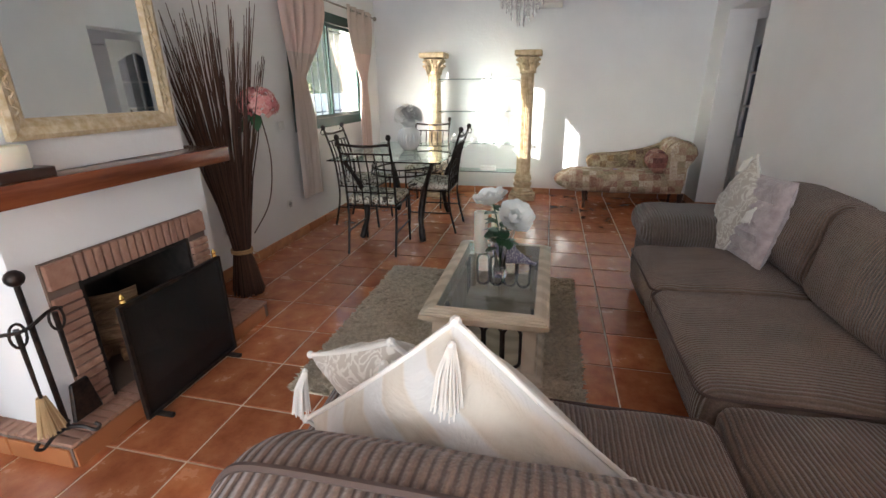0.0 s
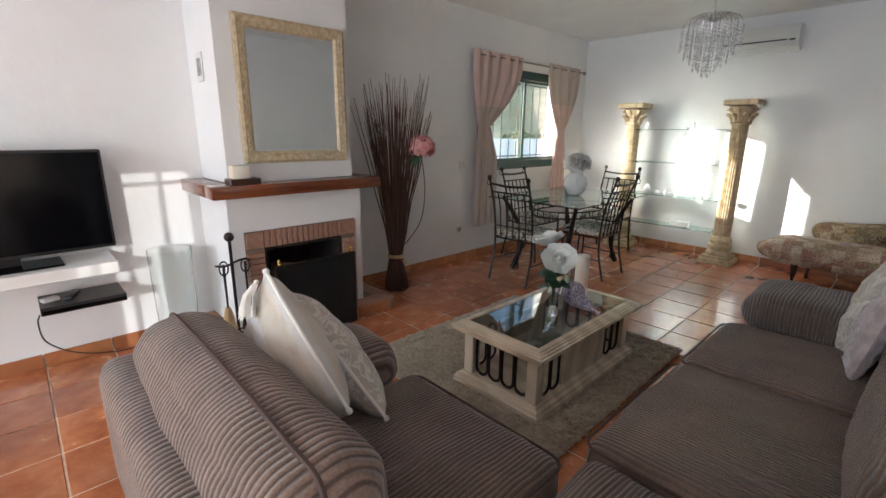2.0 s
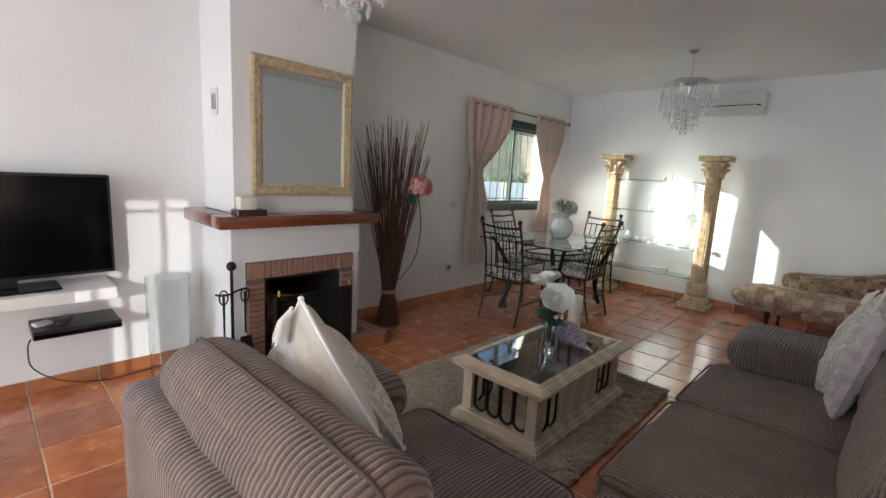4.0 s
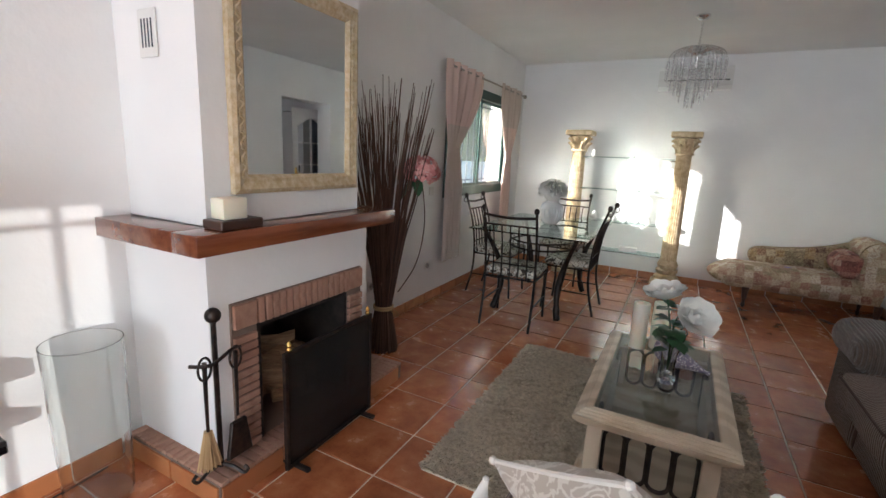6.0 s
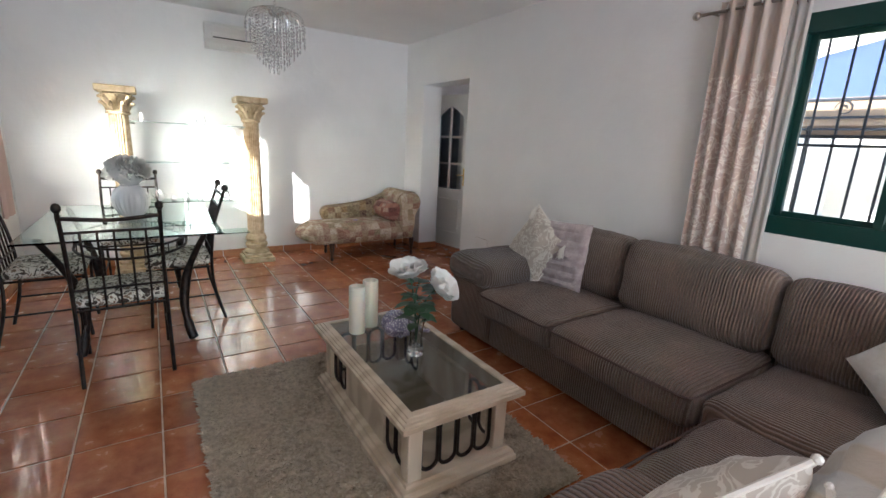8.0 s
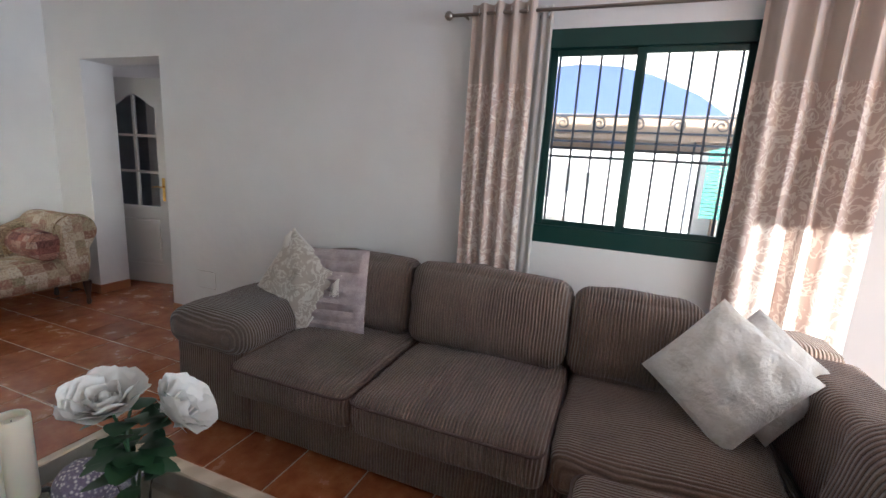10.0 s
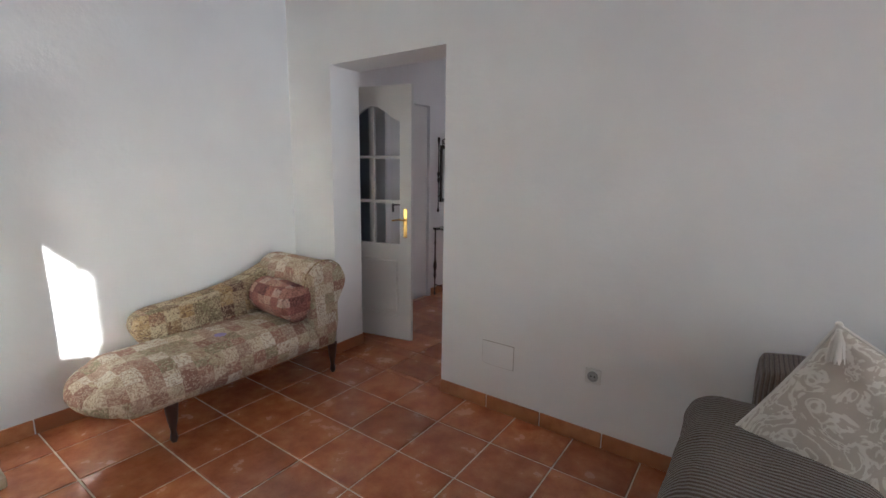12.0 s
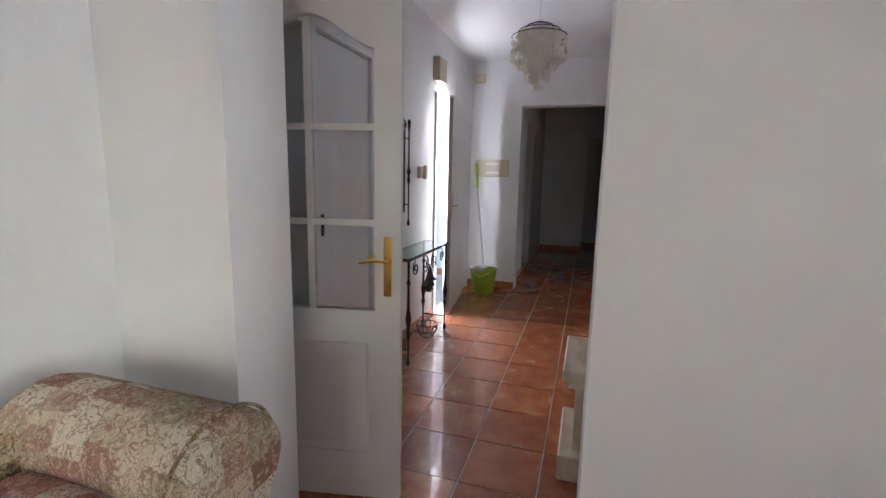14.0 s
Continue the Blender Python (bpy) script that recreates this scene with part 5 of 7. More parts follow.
for k in range(620):
    z = rnd.uniform(-0.45, 1)
    a = rnd.uniform(0, 6.283)
    r = math.sqrt(1 - z * z)
    d = Vector((r * math.cos(a), r * math.sin(a), z))
    c = Vector((0, 0, 0.33)) + Vector((d.x * 0.14, d.y * 0.14, d.z * 0.11)) * rnd.uniform(0.75, 1.0)
    u, w = ring_frame(d)
    s = rnd.uniform(0.014, 0.024)
    tip = c + d * s
    bm.faces.new([bm.verts.new(c - u * s), bm.verts.new(c + w * s), bm.verts.new(tip), bm.verts.new(c + u * s * 0.8)])
part("blossom", bm, M_ROSE, fv, "ball of white artificial petals")
part("flower_core", ball(bmesh.new(), (0, 0, 0.32), 0.10, 12), M_ROSE, fv)


# ---- pillars with glass shelves ----
def pillar(x, label):
    p = thing("display_pillar", (x, 6.21, 0), 0, label, "pillar", "display pillars")
    part("base_slab", slab(-0.165, 0.165, -0.165, 0.165, 0.0, 0.055, 0.006), M_STONE, p, smooth=False)
    part("base_block", slab(-0.14, 0.14, -0.14, 0.14, 0.056, 0.09, 0.004), M_STONE, p, smooth=False)
    part("base_rings", lathe(bmesh.new(), [(0.13, 0.09), (0.135, 0.115), (0.12, 0.135), (0.10, 0.15), (0.118, 0.18), (0.12, 0.20), (0.10, 0.22), (0.115, 0.26), (0.10, 0.30), (0.092, 0.31)], 28), M_STONE, p)
    part("shaft", lathe(bmesh.new(), [(0.088, 0.31), (0.088, 0.6), (0.083, 1.1), (0.078, 1.53)], 96, flute=0.14, flutes=24, cap=False), M_STONE, p, "fluted shaft")
    part("capital", lathe(bmesh.new(), [(0.085, 1.53), (0.098, 1.535), (0.098, 1.55), (0.086, 1.56), (0.092, 1.62), (0.105, 1.67), (0.13, 1.71), (0.10, 1.725)], 28), M_STONE, p)
    bm = bmesh.new()
    for k in range(16):
        a = 2 * math.pi * k / 16
        z0, l = (1.56, 0.075) if k % 2 else (1.60, 0.09)
        pts = [(0.088 * math.cos(a), 0.088 * math.sin(a), z0), (0.105 * math.cos(a), 0.105 * math.sin(a), z0 + l * 0.7), (0.135 * math.cos(a), 0.135 * math.sin(a), z0 + l), (0.14 * math.cos(a), 0.14 * math.sin(a), z0 + l * 0.8)]
        tube(bm, smooth_path(pts, 3), [0.012, 0.012, 0.014, 0.016, 0.017, 0.017, 0.015, 0.013, 0.010, 0.006], 6)
    part("acanthus_leaves", bm, M_STONE, p)
    part("top_slab", slab(-0.158, 0.158, -0.15, 0.15, 1.726, 1.785, 0.008), M_STONE, p, smooth=False)
    return p


pillar(-1.13, "carved sandstone-coloured Corinthian display pillar nearer the window")
pillar(0.035, "carved sandstone-coloured Corinthian display pillar nearer the chaise")
for k, z in enumerate((0.345, 0.70, 1.09, 1.47)):
    g = thing("glass_shelf", (-0.548, 6.21, z), 0, "long clear glass shelf with a green edge between pillars", "glass shelf", "glass shelves between the pillars")
    part("glass_board", slab(-0.50, 0.50, -0.13, 0.13, 0, 0.010, 0.002), M_GREENEDGE, g, smooth=False).visible_shadow = False
    for s in (-1, 1):
        part("shelf_pin", tube(bmesh.new(), [(s * 0.46, 0, -0.012), (s * 0.52, 0, -0.012)], 0.006, 6), M_CHROME, g)


def teaset(x, z, kind):
    t = thing(kind, (x, 6.2, z + 0.0105), 0, "small white china %s on a glass shelf" % kind.replace("_", " "), kind.replace("_", " "))
    h = {"teapot": 0.09, "cup": 0.045, "sugar_bowl": 0.06, "figurine": 0.08}[kind]
    r = {"teapot": 0.045, "cup": 0.03, "sugar_bowl": 0.035, "figurine": 0.02}[kind]
    part("body", lathe(bmesh.new(), [(r * 0.5, 0), (r * 0.9, h * 0.2), (r, h * 0.45), (r * 0.75, h * 0.8), (r * 0.5, h)], 20), M_CERAMIC, t)
    if kind != "figurine":
        part("handle", tube(bmesh.new(), smooth_path([(r * 0.8, 0, h * 0.75), (r * 1.5, 0, h * 0.6), (r * 0.85, 0, h * 0.25)], 4), 0.004, 6), M_CERAMIC, t)
    if kind == "teapot":
        part("spout", tube(bmesh.new(), [(-r * 0.8, 0, h * 0.35), (-r * 1.3, 0, h * 0.55), (-r * 1.6, 0, h * 0.9)], [0.01, 0.008, 0.006], 8), M_CERAMIC, t)
        part("lid", ball(bmesh.new(), (0, 0, h * 1.05), r * 0.5, 10, 1, 1, 0.6), M_CERAMIC, t)


for x, z, k in ((-0.86, 0.70, "teapot"), (-0.74, 0.70, "cup"), (-0.62, 0.70, "sugar_bowl"), (-0.50, 0.70, "cup"), (-0.36, 0.70, "cup"), (-0.24, 0.70, "sugar_bowl"), (-0.62, 1.09, "figurine"), (-0.50, 1.09, "cup"), (-0.40, 1.09, "cup"), (-0.95, 1.47, "figurine"), (-0.50, 1.47, "cup"), (-0.42, 1.47, "figurine")):
    teaset(x, z, k)
bx = thing("small_box", (-0.42, 6.2, 0.3555), 4, "small white box on the lowest glass shelf", "box")
part("carton", slab(-0.10, 0.10, -0.05, 0.05, 0, 0.055, 0.003), M_WHITEPL, bx, smooth=False)

# ---- chaise ----
cl = thing("chaise_longue", (1.25, 6.02, 0), 0, "patchwork tapestry chaise longue with scrolled end and dark legs", "chaise longue")


def outline_solid(pts, y0, y1, r=0.03):
    """A padded board of the given x-z outline."""
    bm = bmesh.new()
    c = Vector((sum(p[0] for p in pts) / len(pts), 0, sum(p[1] for p in pts) / len(pts)))
    rings = []
    for y, k in ((y0, 0.90), (y0 + r * 0.3, 0.97), (y0 + r, 1.0), (y1 - r, 1.0), (y1 - r * 0.3, 0.97), (y1, 0.90)):
        sx = 1 - (1 - k) * 0.55
        rings.append([bm.verts.new((c.x + (p[0] - c.x) * sx, y, c.z + (p[1] - c.z) * (1 - (1 - k) * 0.9))) for p in pts])
    n = len(pts)
    for a, b in zip(rings, rings[1:]):
        for k in range(n):
            bm.faces.new((a[k], a[(k + 1) % n], b[(k + 1) % n], b[k]))
    bm.faces.new(rings[0][::-1])
    bm.faces.new(rings[-1])
    return bm


part("seat", puff(bmesh.new(), -0.72, 0.56, -0.27, 0.27, 0.20, 0.43, r=0.11, bulge=(0.10, 0, 0.015), wrinkle=0.006, seed=1, n=18), M_TAPESTRY_LIGHT, cl)
back = smooth_path([(-0.40, 0, 0.40), (-0.44, 0, 0.50), (-0.38, 0, 0.575), (-0.12, 0, 0.60), (0.12, 0, 0.635), (0.32, 0, 0.69), (0.50, 0, 0.765)], 4)
pts = [(p.x, p.z) for p in back] + [(0.60, 0.70), (0.60, 0.36), (-0.37, 0.36)]
part("backrest", outline_solid(pts, 0.21, 0.36, 0.04), M_TAPESTRY, cl)
head = [(0.39, 0.38), (0.375, 0.47)] + [(0.52 + (0.145 + 0.012 * math.cos(a)) * math.cos(a), 0.665 + 0.138 * math.sin(a)) for a in (radians(196 - 17 * k) for k in range(14))] + [(0.60, 0.50), (0.60, 0.36), (0.57, 0.21), (0.43, 0.21)]
part("scrolled_headrest", outline_solid(head, -0.27, 0.34, 0.06), M_TAPESTRY_LIGHT, cl)
seam = [(0.52 + 0.160 * math.cos(a), -0.235, 0.665 + 0.142 * math.sin(a)) for a in (radians(196 - 17 * k) for k in range(13))] + [(0.598, -0.235, 0.50), (0.598, -0.235, 0.36), (0.575, -0.235, 0.22)]
part("piping", tube(bmesh.new(), smooth_path(seam, 3), 0.005, 6), M_TAPESTRY, cl)
for x, y in ((-0.46, -0.20), (-0.40, 0.22), (0.58, -0.22), (0.58, 0.25)):
    part("leg", lathe(bmesh.new(), [(0.012, 0), (0.020, 0.02), (0.013, 0.06), (0.024, 0.12), (0.030, 0.17), (0.034, 0.215)], 12, (x, y, 0)), M_DARKWOOD, cl)
bo = thing("bolster_cushion", (1.575, 5.99, 0.558), -4, "russet tapestry bolster cushion lying on the chaise longue", "cushion")
bm = bmesh.new()
lathe(bm, [(0.0, -0.214), (0.06, -0.220), (0.095, -0.214), (0.112, -0.195), (0.118, -0.15), (0.121, 0), (0.118, 0.15), (0.112, 0.195), (0.095, 0.214), (0.06, 0.220), (0.0, 0.214)], 32, cap=False)
for v in bm.verts:
    v.co *= 1 + 0.03 * noise.noise(v.co * 11)
bmesh.ops.rotate(bm, verts=bm.verts, matrix=Matrix.Rotation(radians(90), 3, "X"))
for y in (-0.197, 0.197):
    part("end_piping", tube(bmesh.new(), [(0.113 * math.cos(a), y, 0.113 * math.sin(a)) for a in (2 * math.pi * k / 28 for k in range(28))], 0.0045, 6, closed=True), M_TAPESTRY_RED, bo)
part("cover", bm, M_TAPESTRY_RED, bo)
fl = thing("fabric_flower", (1.12, 5.92, 0.447), 0, "small lilac fabric flower lying on the chaise seat", "flower")
bm = bmesh.new()
for k in range(9):
    a = 2 * math.pi * k / 9
    leaf(bm, (0, 0, 0.004), (math.cos(a), math.sin(a), 0.5), 0.04, 0.012, 0.3)
part("petals", bm, mat("lilac_fabric", (0.30, 0.24, 0.48), 0.7), fl)

# ---- twigs ----
tw = thing("twig_bundle", (-1.70, 2.88, 0), 0, "tall bundle of brown twigs tied with raffia on the floor", "dried twigs")
rnd = random.Random(12)
bm = bmesh.new()
for k in range(120):
    a, rr = rnd.uniform(0, 6.283), math.sqrt(rnd.uniform(0, 1))
    foot, waist = 0.115 * rr, 0.058 * rr
    top = (0.34 * rr + 0.02) * rnd.uniform(0.85, 1.1)
    h = rnd.uniform(1.45, 1.88)
    ca, sa = math.cos(a), math.sin(a)
    pts = [(foot * ca, foot * sa, 0.004), (waist * ca, waist * sa, 0.32)]
    for i in range(1, 6):
        f = i / 5
        r = waist + (top - waist) * f ** 1.25
        w = 0.012 if i < 5 else 0.0
        x = max(r * ca + rnd.uniform(-w, w), -0.28)
        pts.append((x, r * sa + rnd.uniform(-w, w), 0.32 + (h - 0.32) * f))
    tube(bm, pts, [0.0065, 0.0065, 0.006, 0.005, 0.0042, 0.0032, 0.002], 5)
part("twig_mass", bm, M_TWIG, tw, kind="stuff")
bm = bmesh.new()
for z in (0.31, 0.32, 0.33):
    tube(bm, [(0.068 * math.cos(a), 0.068 * math.sin(a), z) for a in (2 * math.pi * k / 20 for k in range(20))], 0.006, 6, closed=True)
tube(bm, smooth_path([(0.07, 0.0, 0.32), (0.10, 0.03, 0.29), (0.09, 0.05, 0.25), (0.075, 0.02, 0.27), (0.07, 0, 0.31)], 4), 0.003, 5)
part("raffia_tie", bm, M_RAFFIA, tw)
hy = thing("hydrangea_stem", (-1.50, 3.01, 1.29), 0, "pink artificial hydrangea head on a long stem tucked in the twigs", "artificial flower")
bm = bmesh.new()
rnd = random.Random(3)
for k in range(170):
    z, a = rnd.uniform(-0.7, 1), rnd.uniform(0, 6.283)
    r = math.sqrt(1 - z * z)
    d = Vector((r * math.cos(a), r * math.sin(a), z))
    c = Vector((d.x * 0.13, d.y * 0.13, d.z * 0.10)) * rnd.uniform(0.85, 1.0)
    u, w = ring_frame(d)
    s = rnd.uniform(0.018, 0.026)
    hub = bm.verts.new(c)
    for q in range(4):
        t0 = math.pi / 2 * q + rnd.uniform(-0.2, 0.2)
        e = u * math.cos(t0) + w * math.sin(t0)
        f = d.cross(e)
        bm.faces.new([hub, bm.verts.new(c + (e * 0.6 + f * 0.45) * s + d * 0.005), bm.verts.new(c + e * s * 1.1 + d * 0.002), bm.verts.new(c + (e * 0.6 - f * 0.45) * s + d * 0.005)])
part("blossom", bm, M_PINK, hy, "cluster of pink petals")
bm = bmesh.new()
leaf(bm, (-0.03, -0.04, -0.06), (-0.3, -0.6, -0.6), 0.14, 0.045)
leaf(bm, (0.0, -0.05, -0.06), (0.4, -0.5, -0.7), 0.10, 0.035)
part("leaves", bm, M_LEAF, hy)
part("stem", tube(bmesh.new(), smooth_path([(0, 0, -0.05), (0.02, 0.03, -0.35), (-0.03, 0.02, -0.65), (-0.10, -0.10, -0.85)], 5), 0.004, 6), M_TWIG, hy)

# ---- fire screen, tools, logs ----
fs = thing("fire_screen", (-1.285, 1.885, 0), 1, "black metal mesh fire screen with brass finials before the hearth", "fire screen")
part("mesh_panel", slab(-0.003, 0.003, -0.285, 0.285, 0.035, 0.550), M_MESH, fs, smooth=False)
bm = bmesh.new()
box(bm, -0.009, 0.009, -0.30, -0.285, 0.02, 0.565)
box(bm, -0.009, 0.009, 0.285, 0.30, 0.02, 0.565)
box(bm, -0.009, 0.009, -0.285, 0.285, 0.02, 0.035)
box(bm, -0.009, 0.009, -0.285, 0.285, 0.550, 0.565)
part("frame", bm, M_IRON, fs, smooth=False)
for s in (-1, 1):
    part("foot", slab(-0.075, 0.075, s * 0.24 - 0.012, s * 0.24 + 0.012, 0.0, 0.0195, 0.004), M_IRON, fs, smooth=False)
    part("finial", lathe(bmesh.new(), [(0.006, 0.565), (0.013, 0.574), (0.008, 0.584), (0.012, 0.592), (0.004, 0.610)], 12, (0, s * 0.27, 0)), M_BRASS, fs, "brass finial")
ft = thing("fireside_tools", (-1.40, 1.365, 0.110), 0, "black wrought-iron fireside tool stand with brush and shovel", "fireside tools")
part("pole", tube(bmesh.new(), [(0, 0, 0.03), (0, 0, 0.64)], 0.010, 8), M_IRON, ft)
part("knob", ball(bmesh.new(), (0, 0, 0.665), 0.030, 14), M_IRON, ft)
for k in range(3):
    a = 2 * math.pi * k / 3 + 0.4
    pts = smooth_path([(0, 0, 0.04), (0.05 * math.cos(a), 0.05 * math.sin(a), 0.035), (0.09 * math.cos(a), 0.09 * math.sin(a), 0.012), (0.11 * math.cos(a), 0.11 * math.sin(a), 0.03), (0.095 * math.cos(a), 0.095 * math.sin(a), 0.045)], 4)
    part("scroll_foot", tube(bmesh.new(), pts, 0.007, 6), M_IRON, ft)
part("hook_arm", tube(bmesh.new(), smooth_path([(-0.02, -0.09, 0.49), (0.05, -0.05, 0.50), (0.03, 0.05, 0.52), (0.0, 0.11, 0.50)], 5), 0.007, 6), M_IRON, ft)
for y, kind in ((-0.055, "brush"), (0.075, "shovel")):
    part("tool_handle", tube(bmesh.new(), [(0.015, y, 0.50), (0.012, y, 0.22)], [0.009, 0.006], 8), M_IRON, ft)
    ring = [(0.015, y + 0.026 * math.cos(a), 0.475 + 0.045 * math.sin(a)) for a in (2 * math.pi * k / 14 for k in range(14))]
    part("hanging_loop", tube(bmesh.new(), ring, 0.005, 6, closed=True), M_IRON, ft)
bm = bmesh.new()
rnd = random.Random(2)
for k in range(90):
    a, r = rnd.uniform(0, 6.283), math.sqrt(rnd.uniform(0, 1))
    tube(bm, [(0.012 + 0.015 * r * math.cos(a), -0.055 + 0.015 * r * math.sin(a), 0.22), (0.012 + 0.035 * r * math.cos(a), -0.055 + 0.05 * r * math.sin(a), 0.07)], 0.0022, 3)
part("brush_bristles", bm, M_RAFFIA, ft, "straw hearth brush", kind="stuff")
bm = bmesh.new()
box(bm, 0.002, 0.02, 0.025, 0.130, 0.04, 0.20, 0.006)
for v in bm.verts:
    v.co.y = 0.0775 + (v.co.y - 0.0775) * (1.15 - 0.5 * max(0.0, (v.co.z - 0.12) / 0.08))
part("shovel_blade", bm, M_IRON, ft)
rnd = random.Random(6)
for k in range(17):
    lg = thing("log", (rnd.uniform(-1.74, -1.58), rnd.uniform(1.70, 2.06), 0.155 + 0.062 * (k // 4)), rnd.uniform(-75, 75), "split firewood log stacked in the firebox", "log", "firewood in the firebox")
    bm = bmesh.new()
    r = rnd.uniform(0.038, 0.055)
    l = rnd.uniform(0.09, 0.14)
    tube(bm, [(0, -l, 0), (0.01, -l * 0.3, 0.005), (0.004, l * 0.4, -0.004), (0, l, 0)], [r, r * 1.08, r * 0.98, r * 0.92], 5)
    for v in bm.verts:
        v.co += Vector((rnd.uniform(-1, 1), rnd.uniform(-1, 1), rnd.uniform(-1, 1))) * 0.008
    part("wood", bm, M_LOG, lg, smooth=False)
mc = thing("candle_block", (-1.43, 1.475, 1.0895), 0, "square ivory candle on a dark wooden tray on the mantel", "candle")
part("tray", slab(-0.05, 0.06, -0.075, 0.11, 0, 0.035, 0.004), M_DARKWOOD, mc, smooth=False)
part("candle", slab(-0.035, 0.04, -0.05, 0.055, 0.0355, 0.115, 0.006, 2), M_CANDLE, mc)

# ---- air conditioner ----
ac = thing("air_conditioner", (0.025, YB - 0.001, 2.26), 0, "white wall-mounted split air conditioner near the ceiling", "air conditioner")
bm = bmesh.new()
prof = [(0.0, 0.0), (-0.10, 0.0), (-0.17, 0.03), (-0.195, 0.075), (-0.195, 0.20), (-0.17, 0.235), (0.0, 0.235)]
a = [bm.verts.new((-0.365, y, z)) for y, z in prof]
b = [bm.verts.new((0.365, y, z)) for y, z in prof]
for i in range(len(prof)):
    j = (i + 1) % len(prof)
    bm.faces.new((a[i], a[j], b[j], b[i]))
bm.faces.new(a)
bm.faces.new(b[::-1])
part("casing", bm, M_WHITEPL, ac, smooth=False)
part("air_outlet", slab(-0.30, 0.27, -0.199, -0.1955, 0.085, 0.096), M_BLACK, ac, smooth=False)
part("louvre", slab(-0.31, 0.28, -0.203, -0.1955, 0.098, 0.135, 0.002), M_WHITEPL, ac, smooth=False)
part("display", slab(0.29, 0.335, -0.198, -0.1955, 0.08, 0.095), M_SCREEN, ac, smooth=False)


# ---- chandeliers ----
def chandelier(at, label):
    c = thing("chandelier", at, 0, label, "chandelier", "crystal chandeliers")
    part("ceiling_rose", lathe(bmesh.new(), [(0.055, -0.001), (0.055, -0.012), (0.03, -0.035), (0.008, -0.04)], 20), M_CHROME, c)
    bm = bmesh.new()
    for k in range(10):
        z = -0.045 - k * 0.0235
        pts = [(0.008 * math.cos(q) * (k % 2), 0.008 * math.cos(q) * ((k + 1) % 2), z + 0.015 * math.sin(q)) for q in (2 * math.pi * i / 10 for i in range(10))]
        tube(bm, pts, 0.002, 4, closed=True)
    part("chain", bm, M_CHROME, c)
    part("hub", lathe(bmesh.new(), [(0.010, -0.255), (0.020, -0.265), (0.026, -0.30), (0.018, -0.35), (0.010, -0.41)], 16), M_CHROME, c)
    rnd = random.Random(9)
    for ring, (n, r, z0, ztop) in enumerate(((18, 0.225, -0.475, -0.275), (14, 0.185, -0.54, -0.265), (10, 0.145, -0.595, -0.26), (8, 0.103, -0.64, -0.255), (5, 0.060, -0.675, -0.25), (3, 0.024, -0.70, -0.25))):
        for k in range(n):
            a = 2 * math.pi * (k + 0.5 * ring) / n + rnd.uniform(-0.05, 0.05)
            ca, sa = math.cos(a), math.sin(a)
            zend = -0.345 - 0.010 * ring
            part("arm", tube(bmesh.new(), smooth_path([(0.015 * ca, 0.015 * sa, -0.32), (r * 0.45 * ca, r * 0.45 * sa, ztop + 0.01), (r * 0.85 * ca, r * 0.85 * sa, ztop - 0.01), (r * ca, r * sa, zend)], 3), 0.0018, 4), M_CHROME, c)
            bm = bmesh.new()
            z = zend - 0.01
            q = 0
            while z > z0 + rnd.uniform(-0.02, 0.02):
                s = 0.0105 if q % 3 else 0.007
                for v in bmesh.ops.create_icosphere(bm, subdivisions=1, radius=s)["verts"]:
                    v.co = Vector((r * ca + v.co.x, r * sa + v.co.y, z + v.co.z * 1.15))
                z -= 0.026
                q += 1
            lathe(bm, [(0.0, 0.0), (0.006, -0.010), (0.008, -0.024), (0.0, -0.048)], 6, (r * ca, r * sa, z + 0.012), cap=False)
            part("crystal_string", bm, M_CRYSTAL, c, kind="stuff", smooth=False)
    return c


chandelier((0.03, 4.90, H), "chrome and crystal drop chandelier over the dining area")
chandelier((0.05, 1.22, H), "chrome and crystal drop chandelier over the seating area")


